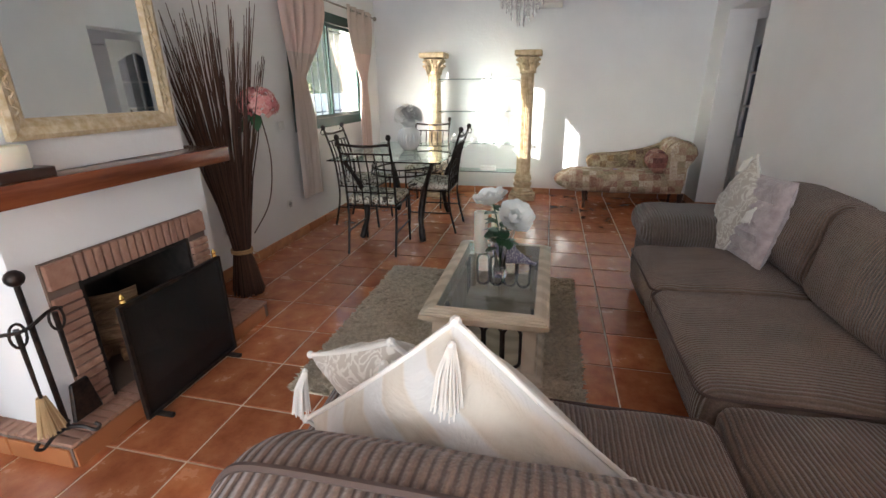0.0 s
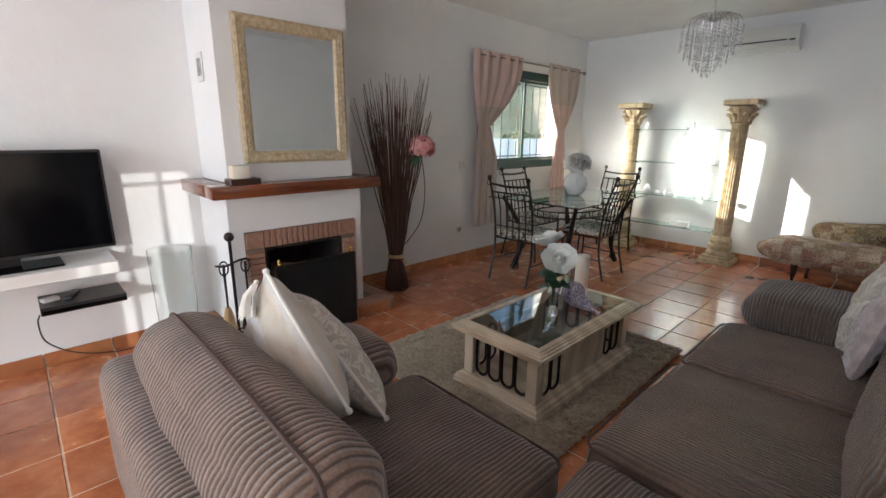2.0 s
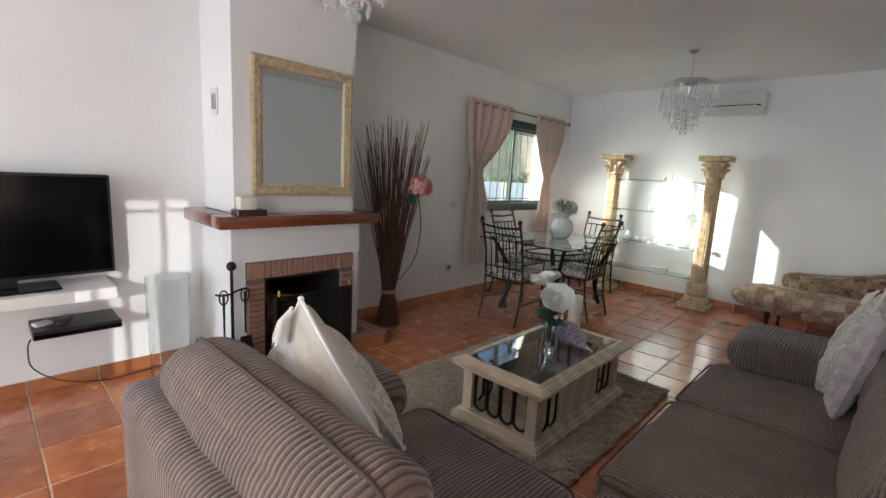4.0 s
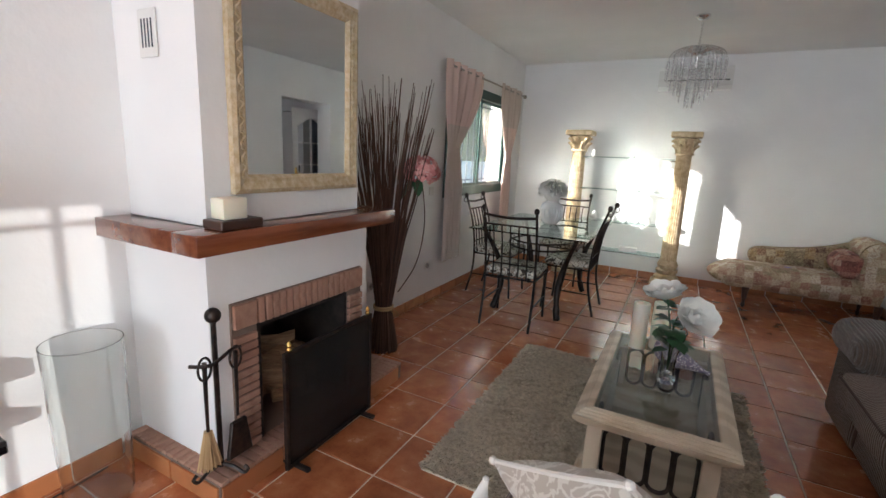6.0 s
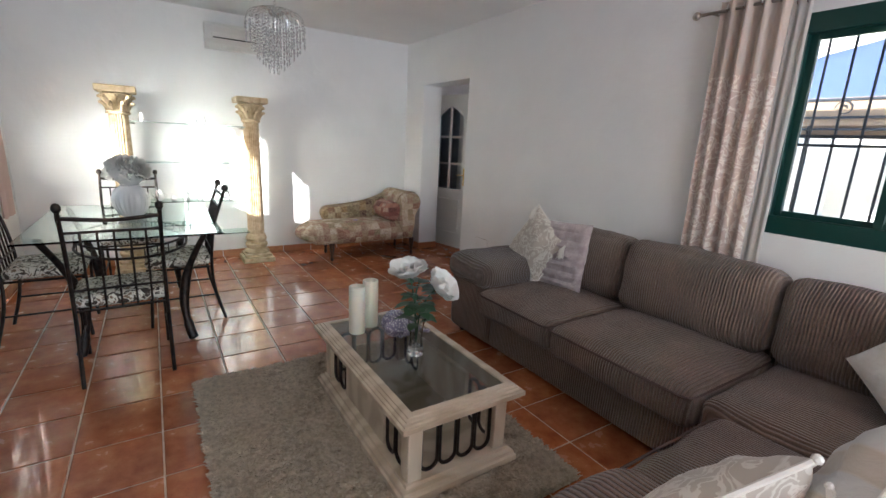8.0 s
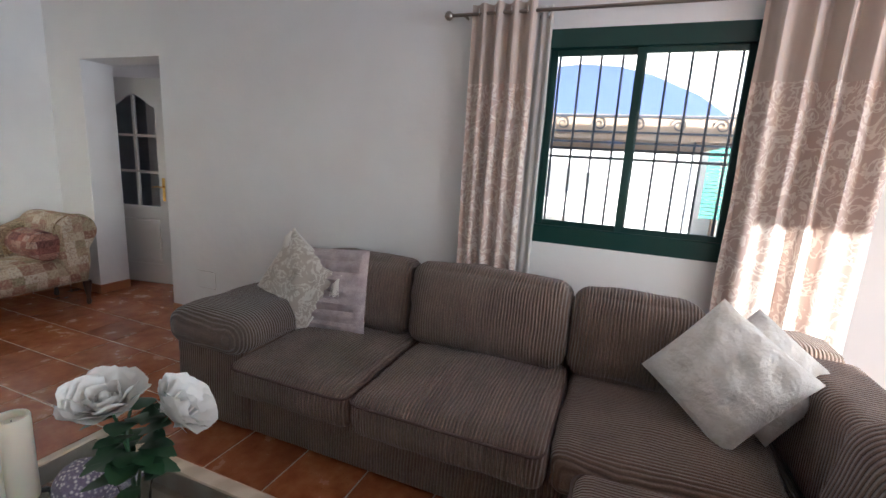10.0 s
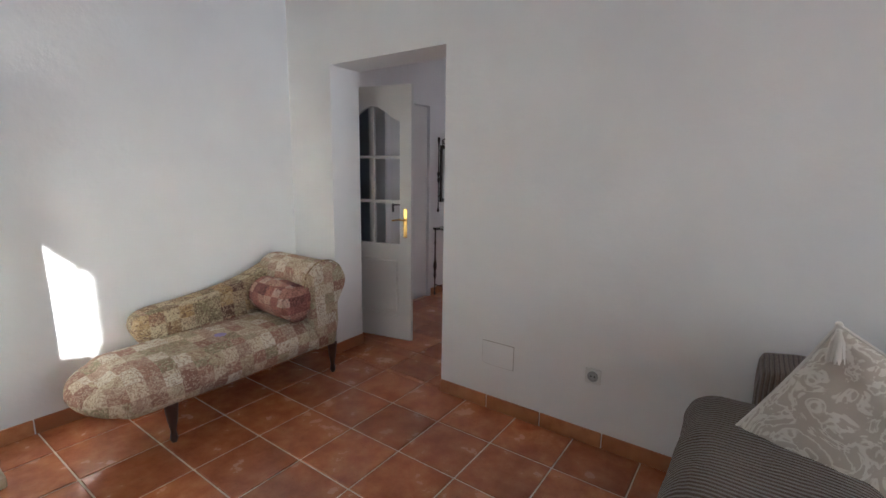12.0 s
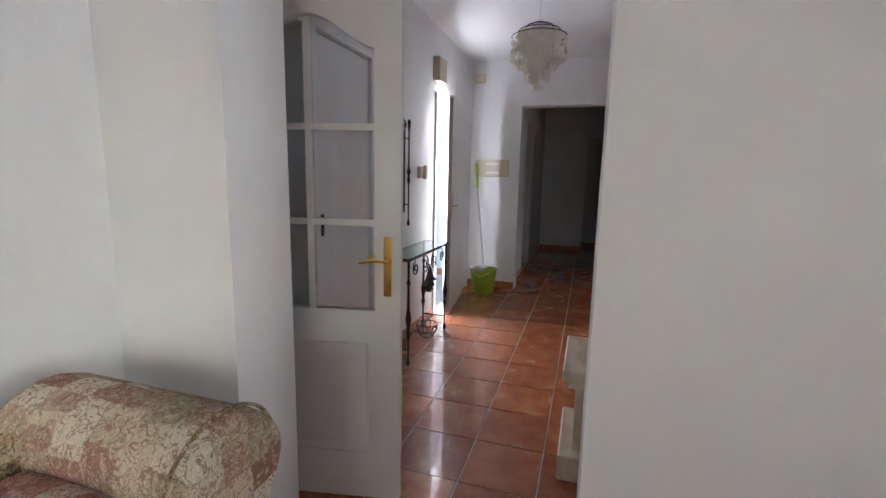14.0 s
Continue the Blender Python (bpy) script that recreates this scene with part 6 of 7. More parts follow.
# ---- curtains ----
def curtain(name, base, axis_y, z0, z1, y0, y1, depth, folds, seed, label, tie=None, materials=(M_CURTAIN, M_CURTAIN_PLAIN), side=1, tie_shift=0.0, head=0.22):
    """A hanging curtain along y, proud of the wall at base by depth."""
    c = thing(name, (base, (y0 + y1) / 2, 0), 0, label, "curtain")
    ny, nz = folds * 10, 36
    rnd = random.Random(seed)
    ph = [rnd.uniform(-0.5, 0.5) for _ in range(folds + 1)]

    def surf(u, v, off=0.0):
        z = z0 + (z1 - z0) * v
        gather = 1.0
        if tie:
            if z > tie:
                k = max(0.0, 1 - (z - tie) / 0.62)
                gather = 1 - 0.76 * k ** 1.5
            else:
                gather = 0.24 + 0.20 * min(1.0, (tie - z) / 0.35)
        y = (u - tie_shift) * (y1 - y0) * gather + (tie_shift - 0.5) * (y1 - y0)
        f = math.sin((u * folds + ph[int(u * folds * 0.99)] * 0.12) * 2 * math.pi)
        amp = depth * (0.75 + 0.25 * v) * (0.8 + 0.25 * math.sin(9 * u + seed))
        x = side * (depth * 1.1 + amp * f * 0.9 + off)
        y += 0.006 * noise.noise(Vector((u * 6, v * 5, seed)))
        return (x, y, z)

    for nm, v0, v1, m in (("curtain_cloth", 0.0, 1 - head, materials[0]), ("curtain_head", 1 - head, 1.0, materials[1])):
        bm = bmesh.new()
        k = max(4, int(nz * (v1 - v0)))
        g = [[bm.verts.new(surf(i / ny, v0 + (v1 - v0) * j / k)) for j in range(k + 1)] for i in range(ny + 1)]
        g2 = [[bm.verts.new(surf(i / ny, v0 + (v1 - v0) * j / k, -0.004)) for j in range(k + 1)] for i in range(ny + 1)]
        for i in range(ny):
            for j in range(k):
                bm.faces.new((g[i][j], g[i + 1][j], g[i + 1][j + 1], g[i][j + 1]))
                bm.faces.new((g2[i][j], g2[i][j + 1], g2[i + 1][j + 1], g2[i + 1][j]))
        part(nm, bm, m, c)
    for i in range(folds):
        y = (i + 0.5) / folds * (y1 - y0) - (y1 - y0) / 2
        x = side * depth * 1.1
        pts = [(x + 0.022 * math.cos(q), y, z1 - 0.045 + 0.022 * math.sin(q)) for q in (2 * math.pi * t / 14 for t in range(14))]
        part("eyelet", tube(bmesh.new(), pts, 0.004, 5, closed=True), M_CHROME, c)
    return c


def rod(x, y0, y1, z, side, label):
    r = thing("curtain_rod", (x, (y0 + y1) / 2, z), 0, label, "curtain rod")
    l = (y1 - y0) / 2
    part("pole", tube(bmesh.new(), [(0, -l, 0), (0, l, 0)], 0.0095, 10), M_DARKROD, r)
    for s in (-1, 1):
        part("finial", ball(bmesh.new(), (0, s * (l + 0.02), 0), 0.025, 14), M_DARKROD, r)
        part("bracket", tube(bmesh.new(), [(0, s * (l - 0.07), 0), (-side * 0.079, s * (l - 0.07), 0)], 0.007, 6), M_DARKROD, r)


rod(XL + 0.08, 4.16, 6.27, 2.205, 1, "dark metal curtain rod with ball ends above the dining window")
rod(XR - 0.08, 0.40, 2.54, 2.235, -1, "dark metal curtain rod with ball ends above the sofa window")
curtain("curtain", XL + 0.038, 1, 0.38, 2.25, 4.10, 4.92, 0.038, 5, 1, "rose-beige eyelet curtain tied back beside the light switch", 1.48, (M_CURTAIN_PLAIN, M_CURTAIN_PINK), 1, 0.16, 0.30)
curtain("curtain", XL + 0.038, 1, 0.66, 2.25, 5.45, 6.21, 0.034, 4, 2, "rose-beige eyelet curtain tied back near the glass shelves", 1.45, (M_CURTAIN_PINK, M_CURTAIN_PLAIN), 1, 0.48, 0.30)
curtain("curtain", XR - 0.038, 1, 0.40, 2.285, 2.06, 2.42, 0.038, 4, 3, "rose-beige damask eyelet curtain hanging open beside the sofa window", None, (M_CURTAIN, M_CURTAIN_PLAIN), -1)
curtain("curtain", XR - 0.038, 1, 0.40, 2.285, 0.48, 1.04, 0.045, 5, 4, "rose-beige damask eyelet curtain at the near side of the sofa window", None, (M_CURTAIN, M_CURTAIN_PLAIN), -1)
curtain("sheer_curtain", XR - 0.02, 1, 0.42, 2.27, 1.98, 2.07, 0.012, 2, 6, "narrow white sheer curtain behind the damask one", None, (M_LINING, M_LINING), -1)
hb = thing("curtain_holdback", (XR, 2.43, 1.51), 180, "small nickel curtain hook on the wall", "curtain hook")
part("hook", tube(bmesh.new(), smooth_path([(0, 0, 0), (0.04, 0, 0), (0.05, 0.02, 0.004), (0.05, 0.045, 0.0)], 4), 0.006, 6), M_DARKROD, hb)

# ---- inner door ----
dr = thing("door_1", (2.455, 6.40, 0.008), -78, "white glazed inner door with arched panes standing open into the hall", kind="structure")
DW, DH = 0.70, 2.03
bm = bmesh.new()


def leafbox(bm, x0, x1, z0, z1, t=0.0175, bev=0.0):
    box(bm, x0, x1, -t, t, z0, z1, bev)


leafbox(bm, 0, 0.10, 0, DH)
leafbox(bm, DW - 0.10, DW, 0, DH)
leafbox(bm, 0.10, DW - 0.10, 0, 0.20)
leafbox(bm, 0.10, DW - 0.10, 0.71, 0.80)
leafbox(bm, 0.10, DW - 0.10, 1.93, DH)
n = 16
vs0 = []
for i in range(n + 1):
    x = 0.10 + (DW - 0.20) * i / n
    z = 1.76 + 0.12 * (0.5 - 0.5 * math.cos(2 * math.pi * i / n)) ** 0.8
    vs0.append((x, z))
for t in (-0.0172, 0.0172):
    top = [bm.verts.new((x, t, 1.93)) for x, z in vs0]
    low = [bm.verts.new((x, t, z)) for x, z in vs0]
    for i in range(n):
        bm.faces.new((low[i], low[i + 1], top[i + 1], top[i]))
    if t < 0:
        keep = low
for i in range(n):
    bm.faces.new((keep[i], keep[i + 1], low[i + 1], low[i]))
part("door_frame_rails", bm, M_PAINT, dr, smooth=False)
bm = bmesh.new()
leafbox(bm, DW / 2 - 0.013, DW / 2 + 0.013, 0.80, 1.87, 0.014)
for z in (1.14, 1.49):
    leafbox(bm, 0.10, DW / 2 - 0.013, z - 0.012, z + 0.012, 0.014)
    leafbox(bm, DW / 2 + 0.013, DW - 0.10, z - 0.012, z + 0.012, 0.014)
part("glazing_bars", bm, M_PAINT, dr, smooth=False)
for i in range(2):
    for j in range(3):
        x0 = 0.10 if i == 0 else DW / 2 + 0.013
        x1 = DW / 2 - 0.013 if i == 0 else DW - 0.10
        z0, z1 = ((0.80, 1.128), (1.152, 1.478), (1.502, 1.90))[j]
        part("pane", slab(x0, x1, -0.002, 0.002, z0, z1), M_DOORGLASS, dr, smooth=False).visible_shadow = False
bm = bmesh.new()
leafbox(bm, 0.10, DW - 0.10, 0.20, 0.71, 0.006)
leafbox(bm, 0.13, DW - 0.13, 0.235, 0.665, 0.0145, 0.008)
part("raised_panel", bm, M_PAINT, dr, smooth=False)
for s in (-1, 1):
    hp = part("handle_plate", slab(DW - 0.066, DW - 0.034, min(s * 0.018, s * 0.023), max(s * 0.018, s * 0.023), 0.86, 1.09, 0.002), M_BRASS, dr, "brass handle plate", smooth=False)
    part("lever", tube(bmesh.new(), smooth_path([(DW - 0.05, s * 0.02, 1.00), (DW - 0.05, s * 0.055, 1.00), (DW - 0.09, s * 0.06, 1.005), (DW - 0.15, s * 0.058, 0.995)], 4), 0.006, 8), M_BRASS, hp, "brass lever")

d3 = thing("door_3", (3.15, HY + 0.045, 0.008), 0, "closed plain white hall door with a small black handle", kind="structure")
part("door_leaf", slab(0, 0.60, -0.02, 0.02, 0, 2.04, 0.003), M_PAINT, d3, smooth=False)
part("handle_rose", slab(0.03, 0.06, -0.026, -0.0205, 0.98, 1.10, 0.002), M_BLACK, d3, smooth=False)
part("lever", tube(bmesh.new(), smooth_path([(0.045, -0.024, 1.05), (0.045, -0.06, 1.05), (0.08, -0.062, 1.05), (0.13, -0.06, 1.045)], 4), 0.007, 8), M_BLACK, d3)
f3 = thing("door_frame", (2.745, HY, 0), 0, "white painted frame round the open doorway of the unlit room", kind="structure")
part("jamb", slab(-0.325, -0.305, -0.012, 0.2, 0, 2.04), M_PAINT, f3, smooth=False)
part("jamb", slab(0.305, 0.325, -0.012, 0.2, 0, 2.04), M_PAINT, f3, smooth=False)
part("head", slab(-0.325, 0.325, -0.012, 0.2, 2.04, 2.06), M_PAINT, f3, smooth=False)

# ---- hall ----
con = thing("console_table", (4.26, 6.30, 0), 0, "narrow hall console with a glass top on scrolled black iron legs", "console table")
part("glass_top", slab(-0.46, 0.46, -0.13, 0.10, 0.765, 0.775, 0.002), M_GREENEDGE, con, smooth=False)
bm = bmesh.new()
tube(bm, [(-0.45, -0.12, 0.757), (0.45, -0.12, 0.757), (0.45, 0.09, 0.757), (-0.45, 0.09, 0.757)], 0.008, 6, closed=True)
part("top_rail", bm, M_IRON, con)
for x in (-0.42, 0.42):
    for y in (-0.11, 0.09):
        prof = [(0.008, 0.0), (0.016, 0.02), (0.007, 0.05), (0.008, 0.18), (0.018, 0.24), (0.010, 0.27), (0.022, 0.34), (0.010, 0.42), (0.008, 0.58), (0.016, 0.60), (0.008, 0.62), (0.009, 0.75)]
        part("leg", lathe(bmesh.new(), prof, 10, (x, y, 0)), M_IRON, con)
    part("side_stretcher", tube(bmesh.new(), [(x, -0.11, 0.12), (x, 0.09, 0.12)], 0.006, 6), M_IRON, con)
part("stretcher", tube(bmesh.new(), [(-0.42, -0.01, 0.12), (0.42, -0.01, 0.12)], 0.006, 6), M_IRON, con)


def spiral(c, r, turns, s, plane_y, start=0.0):
    pts = []
    for k in range(22):
        f = k / 21
        a = start + s * turns * 2 * math.pi * f
        pts.append((c[0] + r * (1 - 0.8 * f) * math.cos(a), plane_y, c[1] + r * (1 - 0.8 * f) * math.sin(a)))
    return pts


for s in (-1, 1):
    part("scroll", tube(bmesh.new(), spiral((s * 0.10, 0.67), 0.07, 1.6, s, -0.115, math.pi / 2), 0.0055, 5), M_IRON, con)
    part("scroll", tube(bmesh.new(), spiral((s * 0.30, 0.68), 0.055, 1.6, -s, -0.115, math.pi / 2), 0.0055, 5), M_IRON, con)
for k in range(7):
    a = radians(-90 + (k - 3) * 17)
    pts = smooth_path([(0, -0.115, 0.66), (0.09 * math.cos(a), -0.115, 0.62 + 0.11 * math.sin(a)), (0.13 * math.cos(a) * 1.2, -0.115, 0.62 + 0.20 * math.sin(a) + 0.02)], 4)
    part("palmette_rib", tube(bmesh.new(), pts, [0.004 + 0.0015 * i for i in range(len(pts))][:len(pts)], 5), M_IRON, con)
bk = thing("basket", (4.45, 6.27, 0.0), 0, "small dark wire basket on the floor beneath the console", "basket")
bm = bmesh.new()
for k in range(14):
    a = 2 * math.pi * k / 14
    tube(bm, [(0.05 * math.cos(a), 0.05 * math.sin(a), 0.004), (0.085 * math.cos(a), 0.085 * math.sin(a), 0.06), (0.09 * math.cos(a), 0.09 * math.sin(a), 0.11)], 0.003, 4)
for r, z in ((0.05, 0.004), (0.085, 0.06), (0.09, 0.11)):
    tube(bm, [(r * math.cos(a), r * math.sin(a), z) for a in (2 * math.pi * k / 18 for k in range(18))], 0.004, 5, closed=True)
part("wires", bm, M_IRON, bk)
hm = thing("hall_mirror", (4.10, HY, 1.36), -90, "black iron framed mirror with scrolled crest on the hall wall", "mirror")
part("glass", slab(0.012, 0.016, -0.13, 0.13, -0.27, 0.27), M_MIRROR, hm, smooth=False)
mirror_frame(hm, 0.32, 0.62, 0.045, 0.022, M_IRON)
for s in (-1, 1):
    prof = [(0.006, -0.42), (0.014, -0.40), (0.006, -0.37), (0.006, -0.1), (0.014, -0.07), (0.008, -0.03), (0.018, 0.0), (0.008, 0.03), (0.006, 0.3), (0.014, 0.36), (0.012, 0.39)]
    part("side_post", lathe(bmesh.new(), prof, 8, (0.03, s * 0.215, 0)), M_IRON, hm)
    for z in (-0.25, 0.25):
        part("post_clip", tube(bmesh.new(), [(0.02, s * 0.155, z), (0.03, s * 0.215, z)], 0.005, 5), M_IRON, hm)
    for rr, cc in ((0.05, (0.06, 0.38)), (0.04, (0.12, 0.345))):
        bm = tube(bmesh.new(), [(0.03, p[0], p[2]) for p in spiral((s * cc[0], cc[1]), rr, 1.5, s, 0, -math.pi / 2)], 0.005, 5)
        part("crest_scroll", bm, M_IRON, hm)
part("crest_scroll", tube(bmesh.new(), smooth_path([(0.03, -0.06, 0.42), (0.03, 0, 0.48), (0.03, 0.06, 0.42)], 5), 0.005, 5), M_IRON, hm)

ed = thing("door_2", (5.93, 6.405, 0.008), 0, "cream entrance door standing ajar with a brass lever handle", kind="structure")
ed.matrix_basis = pose(5.93, 6.395, 0.008, 0, 0, 187)
part("door_leaf", slab(0, 0.86, -0.02, 0.02, 0, 2.05, 0.003), M_PAINT, ed, smooth=False)
part("lock_edge", slab(0.8605, 0.863, -0.019, 0.019, 0.02, 2.03), M_DARKROD, ed, smooth=False)
part("lever", tube(bmesh.new(), smooth_path([(0.80, 0.02, 1.05), (0.80, 0.06, 1.05), (0.74, 0.062, 1.05), (0.70, 0.06, 1.045)], 4), 0.008, 8), M_BRASS, ed)
part("handle_plate", slab(0.785, 0.815, 0.0202, 0.024, 0.92, 1.18), M_BRASS, ed, smooth=False)
df = thing("door_frame", (5.475, HY, 0), 0, "white painted frame of the entrance door", kind="structure")
part("jamb", slab(-0.475, -0.435, -0.02, 0.10, 0, 2.08), M_PAINT, df, smooth=False)
part("jamb", slab(0.435, 0.475, 0.045, 0.10, 0, 2.08), M_PAINT, df, smooth=False)
part("head", slab(-0.435, 0.435, 0.045, 0.10, 2.04, 2.08), M_PAINT, df, smooth=False)
bmx = thing("bell_box", (5.02, HY, 2.26), 0, "cream plastic bell box above the entrance door", "bell box")
part("casing", slab(-0.10, 0.10, -0.07, 0, -0.10, 0.10, 0.006), M_CREAMPL, bmx, smooth=False)
ph = thing("intercom", (4.62, HY, 1.36), 0, "cream plastic wall intercom beside the entrance door", "intercom")
part("casing", slab(-0.05, 0.05, -0.03, 0, -0.05, 0.05, 0.005), M_CREAMPL, ph, smooth=False)
part("handset", slab(0.01, 0.045, -0.06, -0.031, -0.055, 0.06, 0.006), M_CREAMPL, ph, smooth=False)
sp = thing("wall_speaker", (HX, 6.33, 2.46), 0, "small beige box high in the hall corner", "detector")
part("casing", slab(-0.06, 0, -0.06, 0.06, -0.05, 0.05, 0.01, 2), M_CREAMPL, sp)
eb = thing("fuse_box", (HX, 6.16, 1.44), 0, "cream plastic fuse box cover on the hall end wall", "fuse box")
part("cover", slab(-0.03, 0, -0.20, 0.20, -0.10, 0.10, 0.006), M_CREAMPL, eb, smooth=False)
for y in (-0.01,):
    for z in (-0.05, 0.05):
        part("label_strip", slab(-0.032, -0.0305, y - 0.08, y + 0.08, z - 0.014, z + 0.014), M_WHITEPL, eb, smooth=False)
bu = thing("mop_bucket", (6.08, 6.16, 0), 0, "lime green plastic mop bucket with a white wringer", "bucket")
part("pail", lathe(bmesh.new(), [(0.0, 0.0), (0.115, 0.0), (0.12, 0.01), (0.155, 0.27), (0.165, 0.275), (0.165, 0.285), (0.148, 0.28), (0.112, 0.02), (0.0, 0.015)], 28, cap=False), M_LIME, bu)
part("wringer", lathe(bmesh.new(), [(0.06, 0.17), (0.075, 0.28), (0.10, 0.295), (0.10, 0.305), (0.07, 0.30), (0.055, 0.18)], 20, (-0.04, 0.05, 0), cap=False), M_WHITEPL, bu)
part("bail_handle", tube(bmesh.new(), smooth_path([(-0.10, -0.12, 0.28), (-0.19, 0.0, 0.22), (-0.10, 0.12, 0.28)], 5), 0.004, 6), M_WHITEPL, bu)
mp = thing("mop", (6.08, 6.14, 0.03), 0, "long-handled mop with a green head end leaning in the corner", "mop")
part("shaft", tube(bmesh.new(), [(0.03, 0, 0), (0.20, 0.17, 1.18)], 0.011, 8), M_CHROME, mp)
part("grip", tube(bmesh.new(), [(0.20, 0.17, 1.18), (0.235, 0.205, 1.46)], [0.014, 0.020], 8), M_LIME, mp)
hl = thing("capiz_pendant", (4.6, 5.48, H), 0, "tiered capiz shell pendant lamp hanging in the hall", "pendant lamp")
part("cord", tube(bmesh.new(), [(0, 0, 0), (0, 0, -0.20)], 0.003, 5), M_CHROME, hl)
for r, z in ((0.05, -0.19), (0.10, -0.21), (0.15, -0.24), (0.20, -0.28)):
    part("hoop", tube(bmesh.new(), [(r * math.cos(a), r * math.sin(a), z) for a in (2 * math.pi * k / 28 for k in range(28))], 0.004, 5, closed=True), M_IRON, hl)
bm = bmesh.new()
rnd = random.Random(4)
for r, n, z0, z1 in ((0.20, 34, -0.29, -0.42), (0.15, 26, -0.25, -0.50), (0.09, 16, -0.22, -0.58), (0.04, 8, -0.20, -0.65)):
    for k in range(n):
        a = 2 * math.pi * k / n
        z = z0
        while z > z1:
            c = Vector((r * math.cos(a), r * math.sin(a), z - 0.02))
            t = a + rnd.uniform(-0.6, 0.6)
            u = Vector((-math.sin(t), math.cos(t), 0))
            bm.faces.new([bm.verts.new(c + u * 0.021 * math.cos(q) + Vector((0, 0, 0.021 * math.sin(q)))) for q in (2 * math.pi * i / 7 for i in range(7))])
            z -= 0.042
part("shell_cluster", bm, M_CAPIZ, hl, kind="stuff", smooth=False)
cb = thing("side_cabinet", (3.08, 4.86, 0), 0, "cream stepped side cabinet against the hall wall", "cabinet")
part("top", slab(-0.14, 0.32, -0.25, 0.25, 0.47, 0.52, 0.006), M_CREAM, cb, smooth=False)
part("cornice", slab(-0.12, 0.30, -0.23, 0.23, 0.43, 0.4695, 0.004), M_CREAM, cb, smooth=False)
part("body", slab(-0.08, 0.26, -0.19, 0.19, 0.12, 0.4295), M_CREAM, cb, smooth=False)
part("plinth", slab(-0.14, 0.32, -0.25, 0.25, 0.0, 0.1195, 0.006), M_CREAM, cb, smooth=False)

# ---- bricks, skirting and floor tiles ----
def shared(name, bm, material):
    me = bpy.data.meshes.new(name)
    bm.to_mesh(me)
    bm.free()
    me.materials.append(material)
    return me


def piece(name, me, parent, at, turn=None):
    ob = new(name, me)
    ob.parent = parent
    ob.matrix_basis = Matrix.Translation(at) @ (turn or Matrix())
    return ob


soldier = shared("brick", slab(0, 0.020, -0.0155, 0.0155, -0.055, 0.055, 0.003), M_BRICK)
flat = shared("brick", slab(0, 0.020, -0.055, 0.055, -0.0155, 0.0155, 0.003), M_BRICK)
cube_ = shared("brick", slab(0, 0.020, -0.055, 0.055, -0.052, 0.052, 0.004), M_BRICK)
rnd = random.Random(21)
for k in range(15):
    y = OY0 + (OY1 - OY0) * (k + 0.5) / 15
    piece("brick", soldier, sur, (FX + 0.008 + rnd.uniform(0, 0.003), y, 0.7175))
for y in (1.5345, 2.2375):
    z = 0.128
    while z < 0.65:
        piece("brick", flat, sur, (FX + 0.008 + rnd.uniform(0, 0.003), y, z))
        z += 0.0375
    piece("brick", cube_, sur, (FX + 0.010, y, 0.7175))
hb_top = shared("brick", slab(-0.062, 0.062, -0.0175, 0.0175, 0, 0.018, 0.003), M_BRICK)
hb_end = shared("brick", slab(-0.0175, 0.0175, -0.062, 0.062, 0, 0.018, 0.003), M_BRICK)
y = 1.34
while y < 2.58:
    piece("brick", hb_top, hearth, (-1.405, y, 0.090))
    y += 0.0395
for yy in (1.385, 2.52):
    x = -1.487
    while x > -1.97:
        piece("brick", hb_end, hearth, (x, yy, 0.090))
        x -= 0.0395
edge = shared("edge_tile", slab(0, 0.010, -0.15, 0.15, 0, 0.085, 0.002), M_BASE)
for k in range(4):
    piece("edge_tile", edge, hearth, (-1.3515, 1.475 + k * 0.308, 0.001))
for k in range(2):
    piece("edge_tile", edge, hearth, (-1.51 - k * 0.31, 1.3215, 0.001), Matrix.Rotation(radians(-90), 4, "Z"))
    piece("edge_tile", edge, hearth, (-1.51 - k * 0.31, 2.5885, 0.001), Matrix.Rotation(radians(90), 4, "Z"))

SK = 0.34
sk = thing("baseboard", (0, 0, 0), label="earthenware tile skirting along the foot of the walls", kind="structure")


def skirting(p, q, normal):
    """Tiles from p to q along a wall; normal points into the room."""
    p, q = Vector(p), Vector(q)
    d = (q - p).normalized()
    total = (q - p).length
    s = 0.0
    while s < total - 0.01:
        l = min(0.333, total - s)
        m = full_skirt if abs(l - 0.333) < 1e-4 else shared("skirting_tile", slab(0, l, 0, 0.011, 0, 0.082, 0.002), M_BASE)
        mat3 = Matrix((d, normal, (0, 0, 1))).transposed().to_4x4()
        piece("skirting_tile", m, sk, p + d * s + Vector((0, 0, 0.001)), mat3)
        s += SK


full_skirt = shared("skirting_tile", slab(0, 0.333, 0, 0.011, 0, 0.082, 0.002), M_BASE)
skirting((XL, -0.94, 0), (XL, 1.31, 0), Vector((1, 0, 0)))
skirting((XL, 2.61, 0), (XL, YB, 0), Vector((1, 0, 0)))
skirting((XL + 0.012, YB, 0), (XR - 0.012, YB, 0), Vector((0, -1, 0)))
skirting((XR, DOOR[1], 0), (XR, YB - 0.012, 0), Vector((-1, 0, 0)))
skirting((XR, DOOR[0], 0), (XR, 3.0, 0), Vector((-1, 0, 0)))
skirting((XR - 0.010, DOOR[1], 0), (XR + T, DOOR[1], 0), Vector((0, -1, 0)))
skirting((3.80, HY, 0), (5.0, HY, 0), Vector((0, -1, 0)))
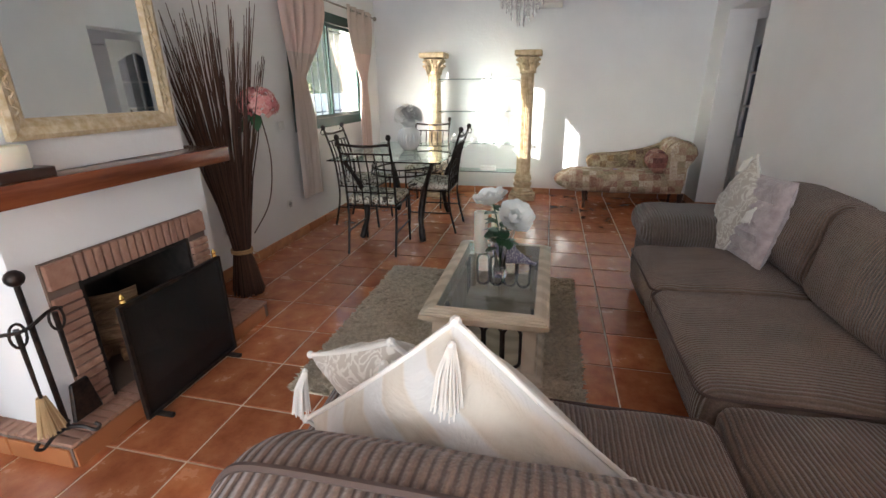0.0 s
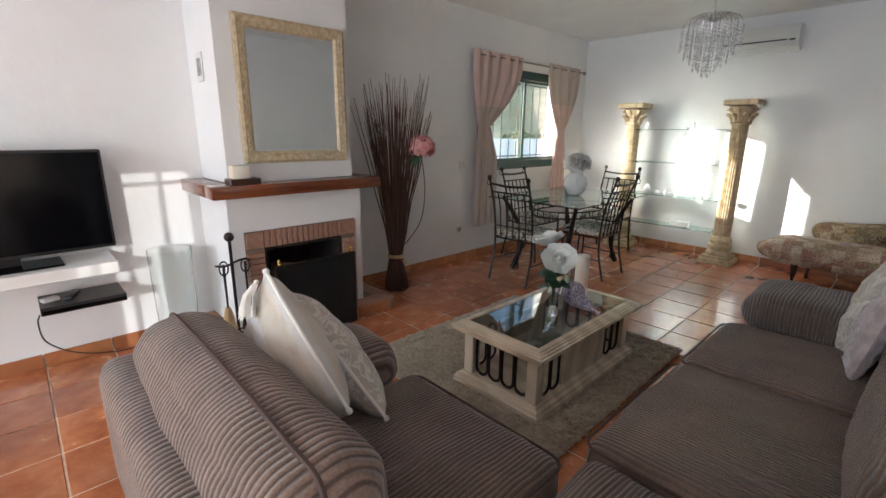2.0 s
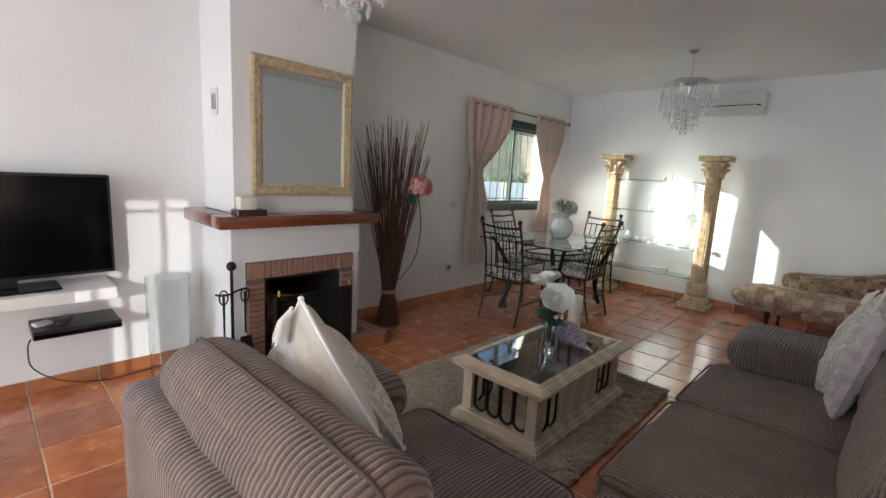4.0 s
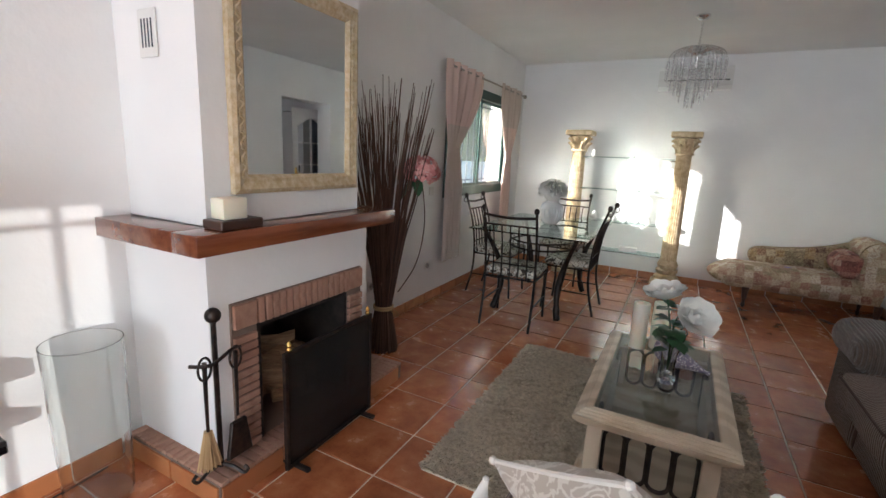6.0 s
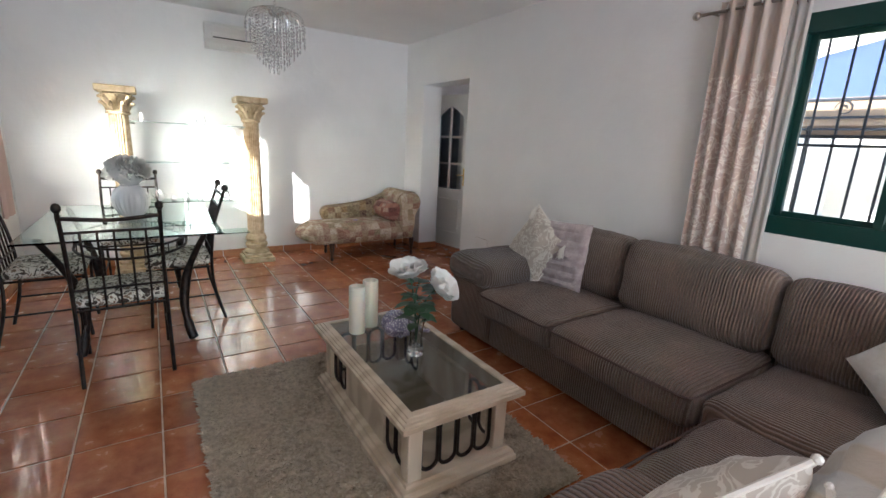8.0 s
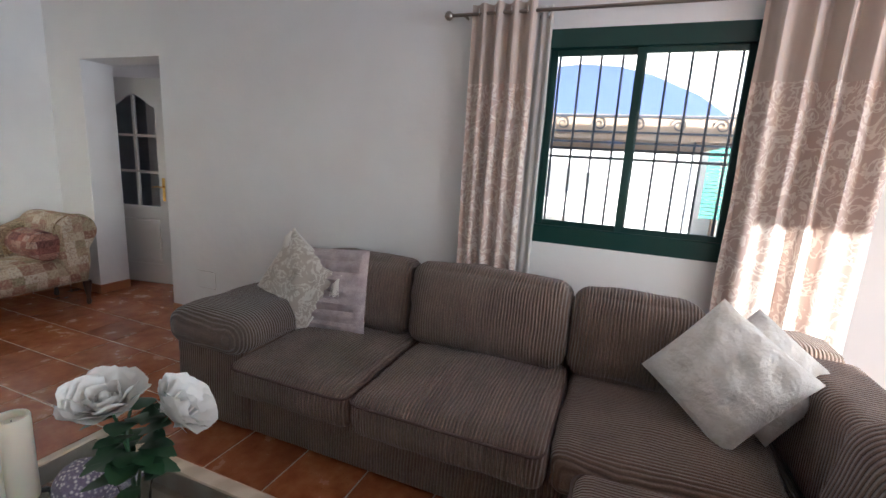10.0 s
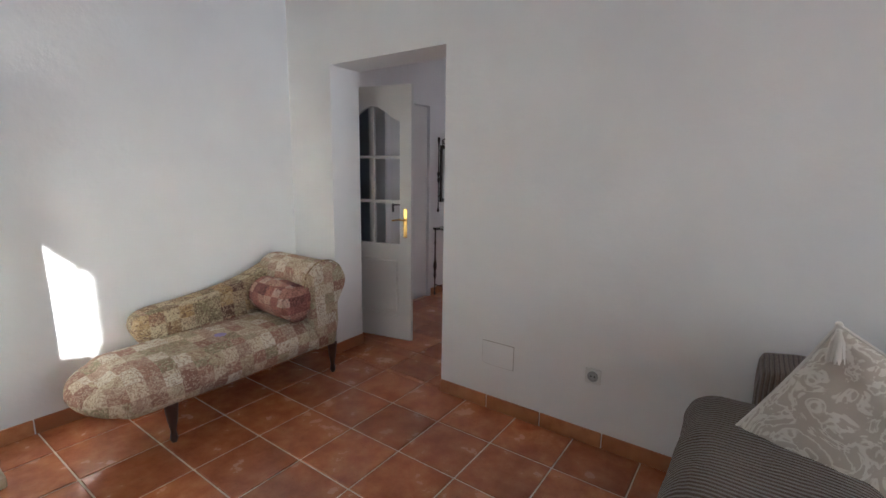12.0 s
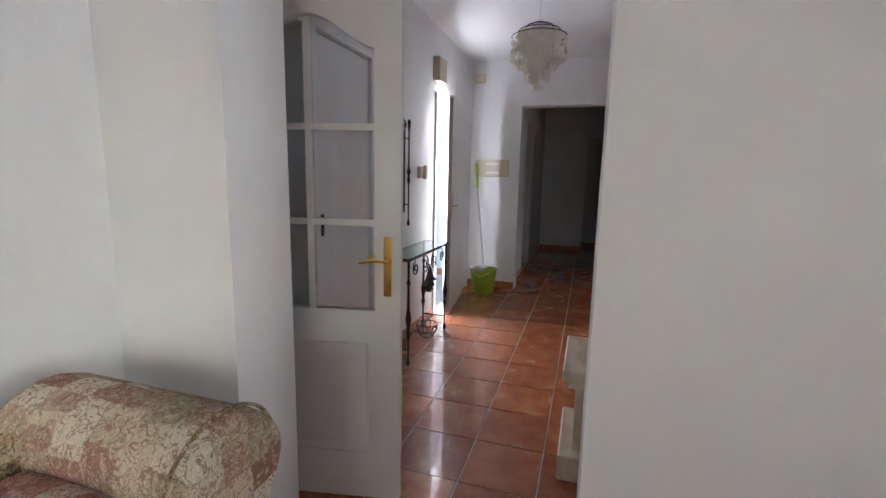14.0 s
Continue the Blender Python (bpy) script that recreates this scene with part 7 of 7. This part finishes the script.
skirting((HX, 5.85, 0), (HX, HY, 0), Vector((-1, 0, 0)))
skirting((CX, 5.13, 0), (CX, 5.89, 0), Vector((-1, 0, 0)))
skirting((HX + 0.19, 5.9, 0), (7.38, 5.9, 0), Vector((0, -1, 0)))

GX, GY, G = 0.40, 5.86, 0.34
tile_full = shared("floor_tile", slab(-0.166, 0.166, -0.166, 0.166, -0.010, 0.0, 0.003), M_TILE)
far = bmesh.new()


def tiled(x0, x1, y0, y1, joined):
    i0, i1 = math.floor((x0 - GX) / G), math.ceil((x1 - GX) / G)
    j0, j1 = math.floor((y0 - GY) / G), math.ceil((y1 - GY) / G)
    for i in range(i0, i1):
        for j in range(j0, j1):
            a, b = max(GX + i * G + 0.0035, x0 + 0.001), min(GX + (i + 1) * G - 0.0035, x1 - 0.001)
            c, d = max(GY + j * G + 0.0035, y0 + 0.001), min(GY + (j + 1) * G - 0.0035, y1 - 0.001)
            if b - a < 0.015 or d - c < 0.015:
                continue
            rnd = random.Random(i * 97 + j)
            up = rnd.uniform(0, 0.0006)
            if joined:
                box(far, a, b, c, d, -0.010, up)
            elif b - a > 0.3325 and d - c > 0.3325:
                tilt = Euler((radians(rnd.uniform(-0.06, 0.06)), radians(rnd.uniform(-0.06, 0.06)), radians(90 * rnd.randint(0, 3)))).to_matrix().to_4x4()
                piece("floor_tile", tile_full, floor, ((a + b) / 2, (c + d) / 2, up), tilt)
            else:
                me = shared("floor_tile", slab(a - (a + b) / 2, b - (a + b) / 2, c - (c + d) / 2, d - (c + d) / 2, -0.010, 0.0, 0.003), M_TILE)
                piece("floor_tile", me, floor, ((a + b) / 2, (c + d) / 2, up))


tiled(XL, XR, -0.6, YB, False)
tiled(XR, XR + T, DOOR[0], DOOR[1], True)
tiled(XR + T, HX, 5.18, HY, True)
tiled(XR + T, HX, HS, 5.18, True)
tiled(HX, CX, HS, 5.9, True)
tiled(XL, XR, YS, -0.6, True)
part("joined_tiles", far, M_TILE_FAR, floor, "", "stuff", smooth=False)
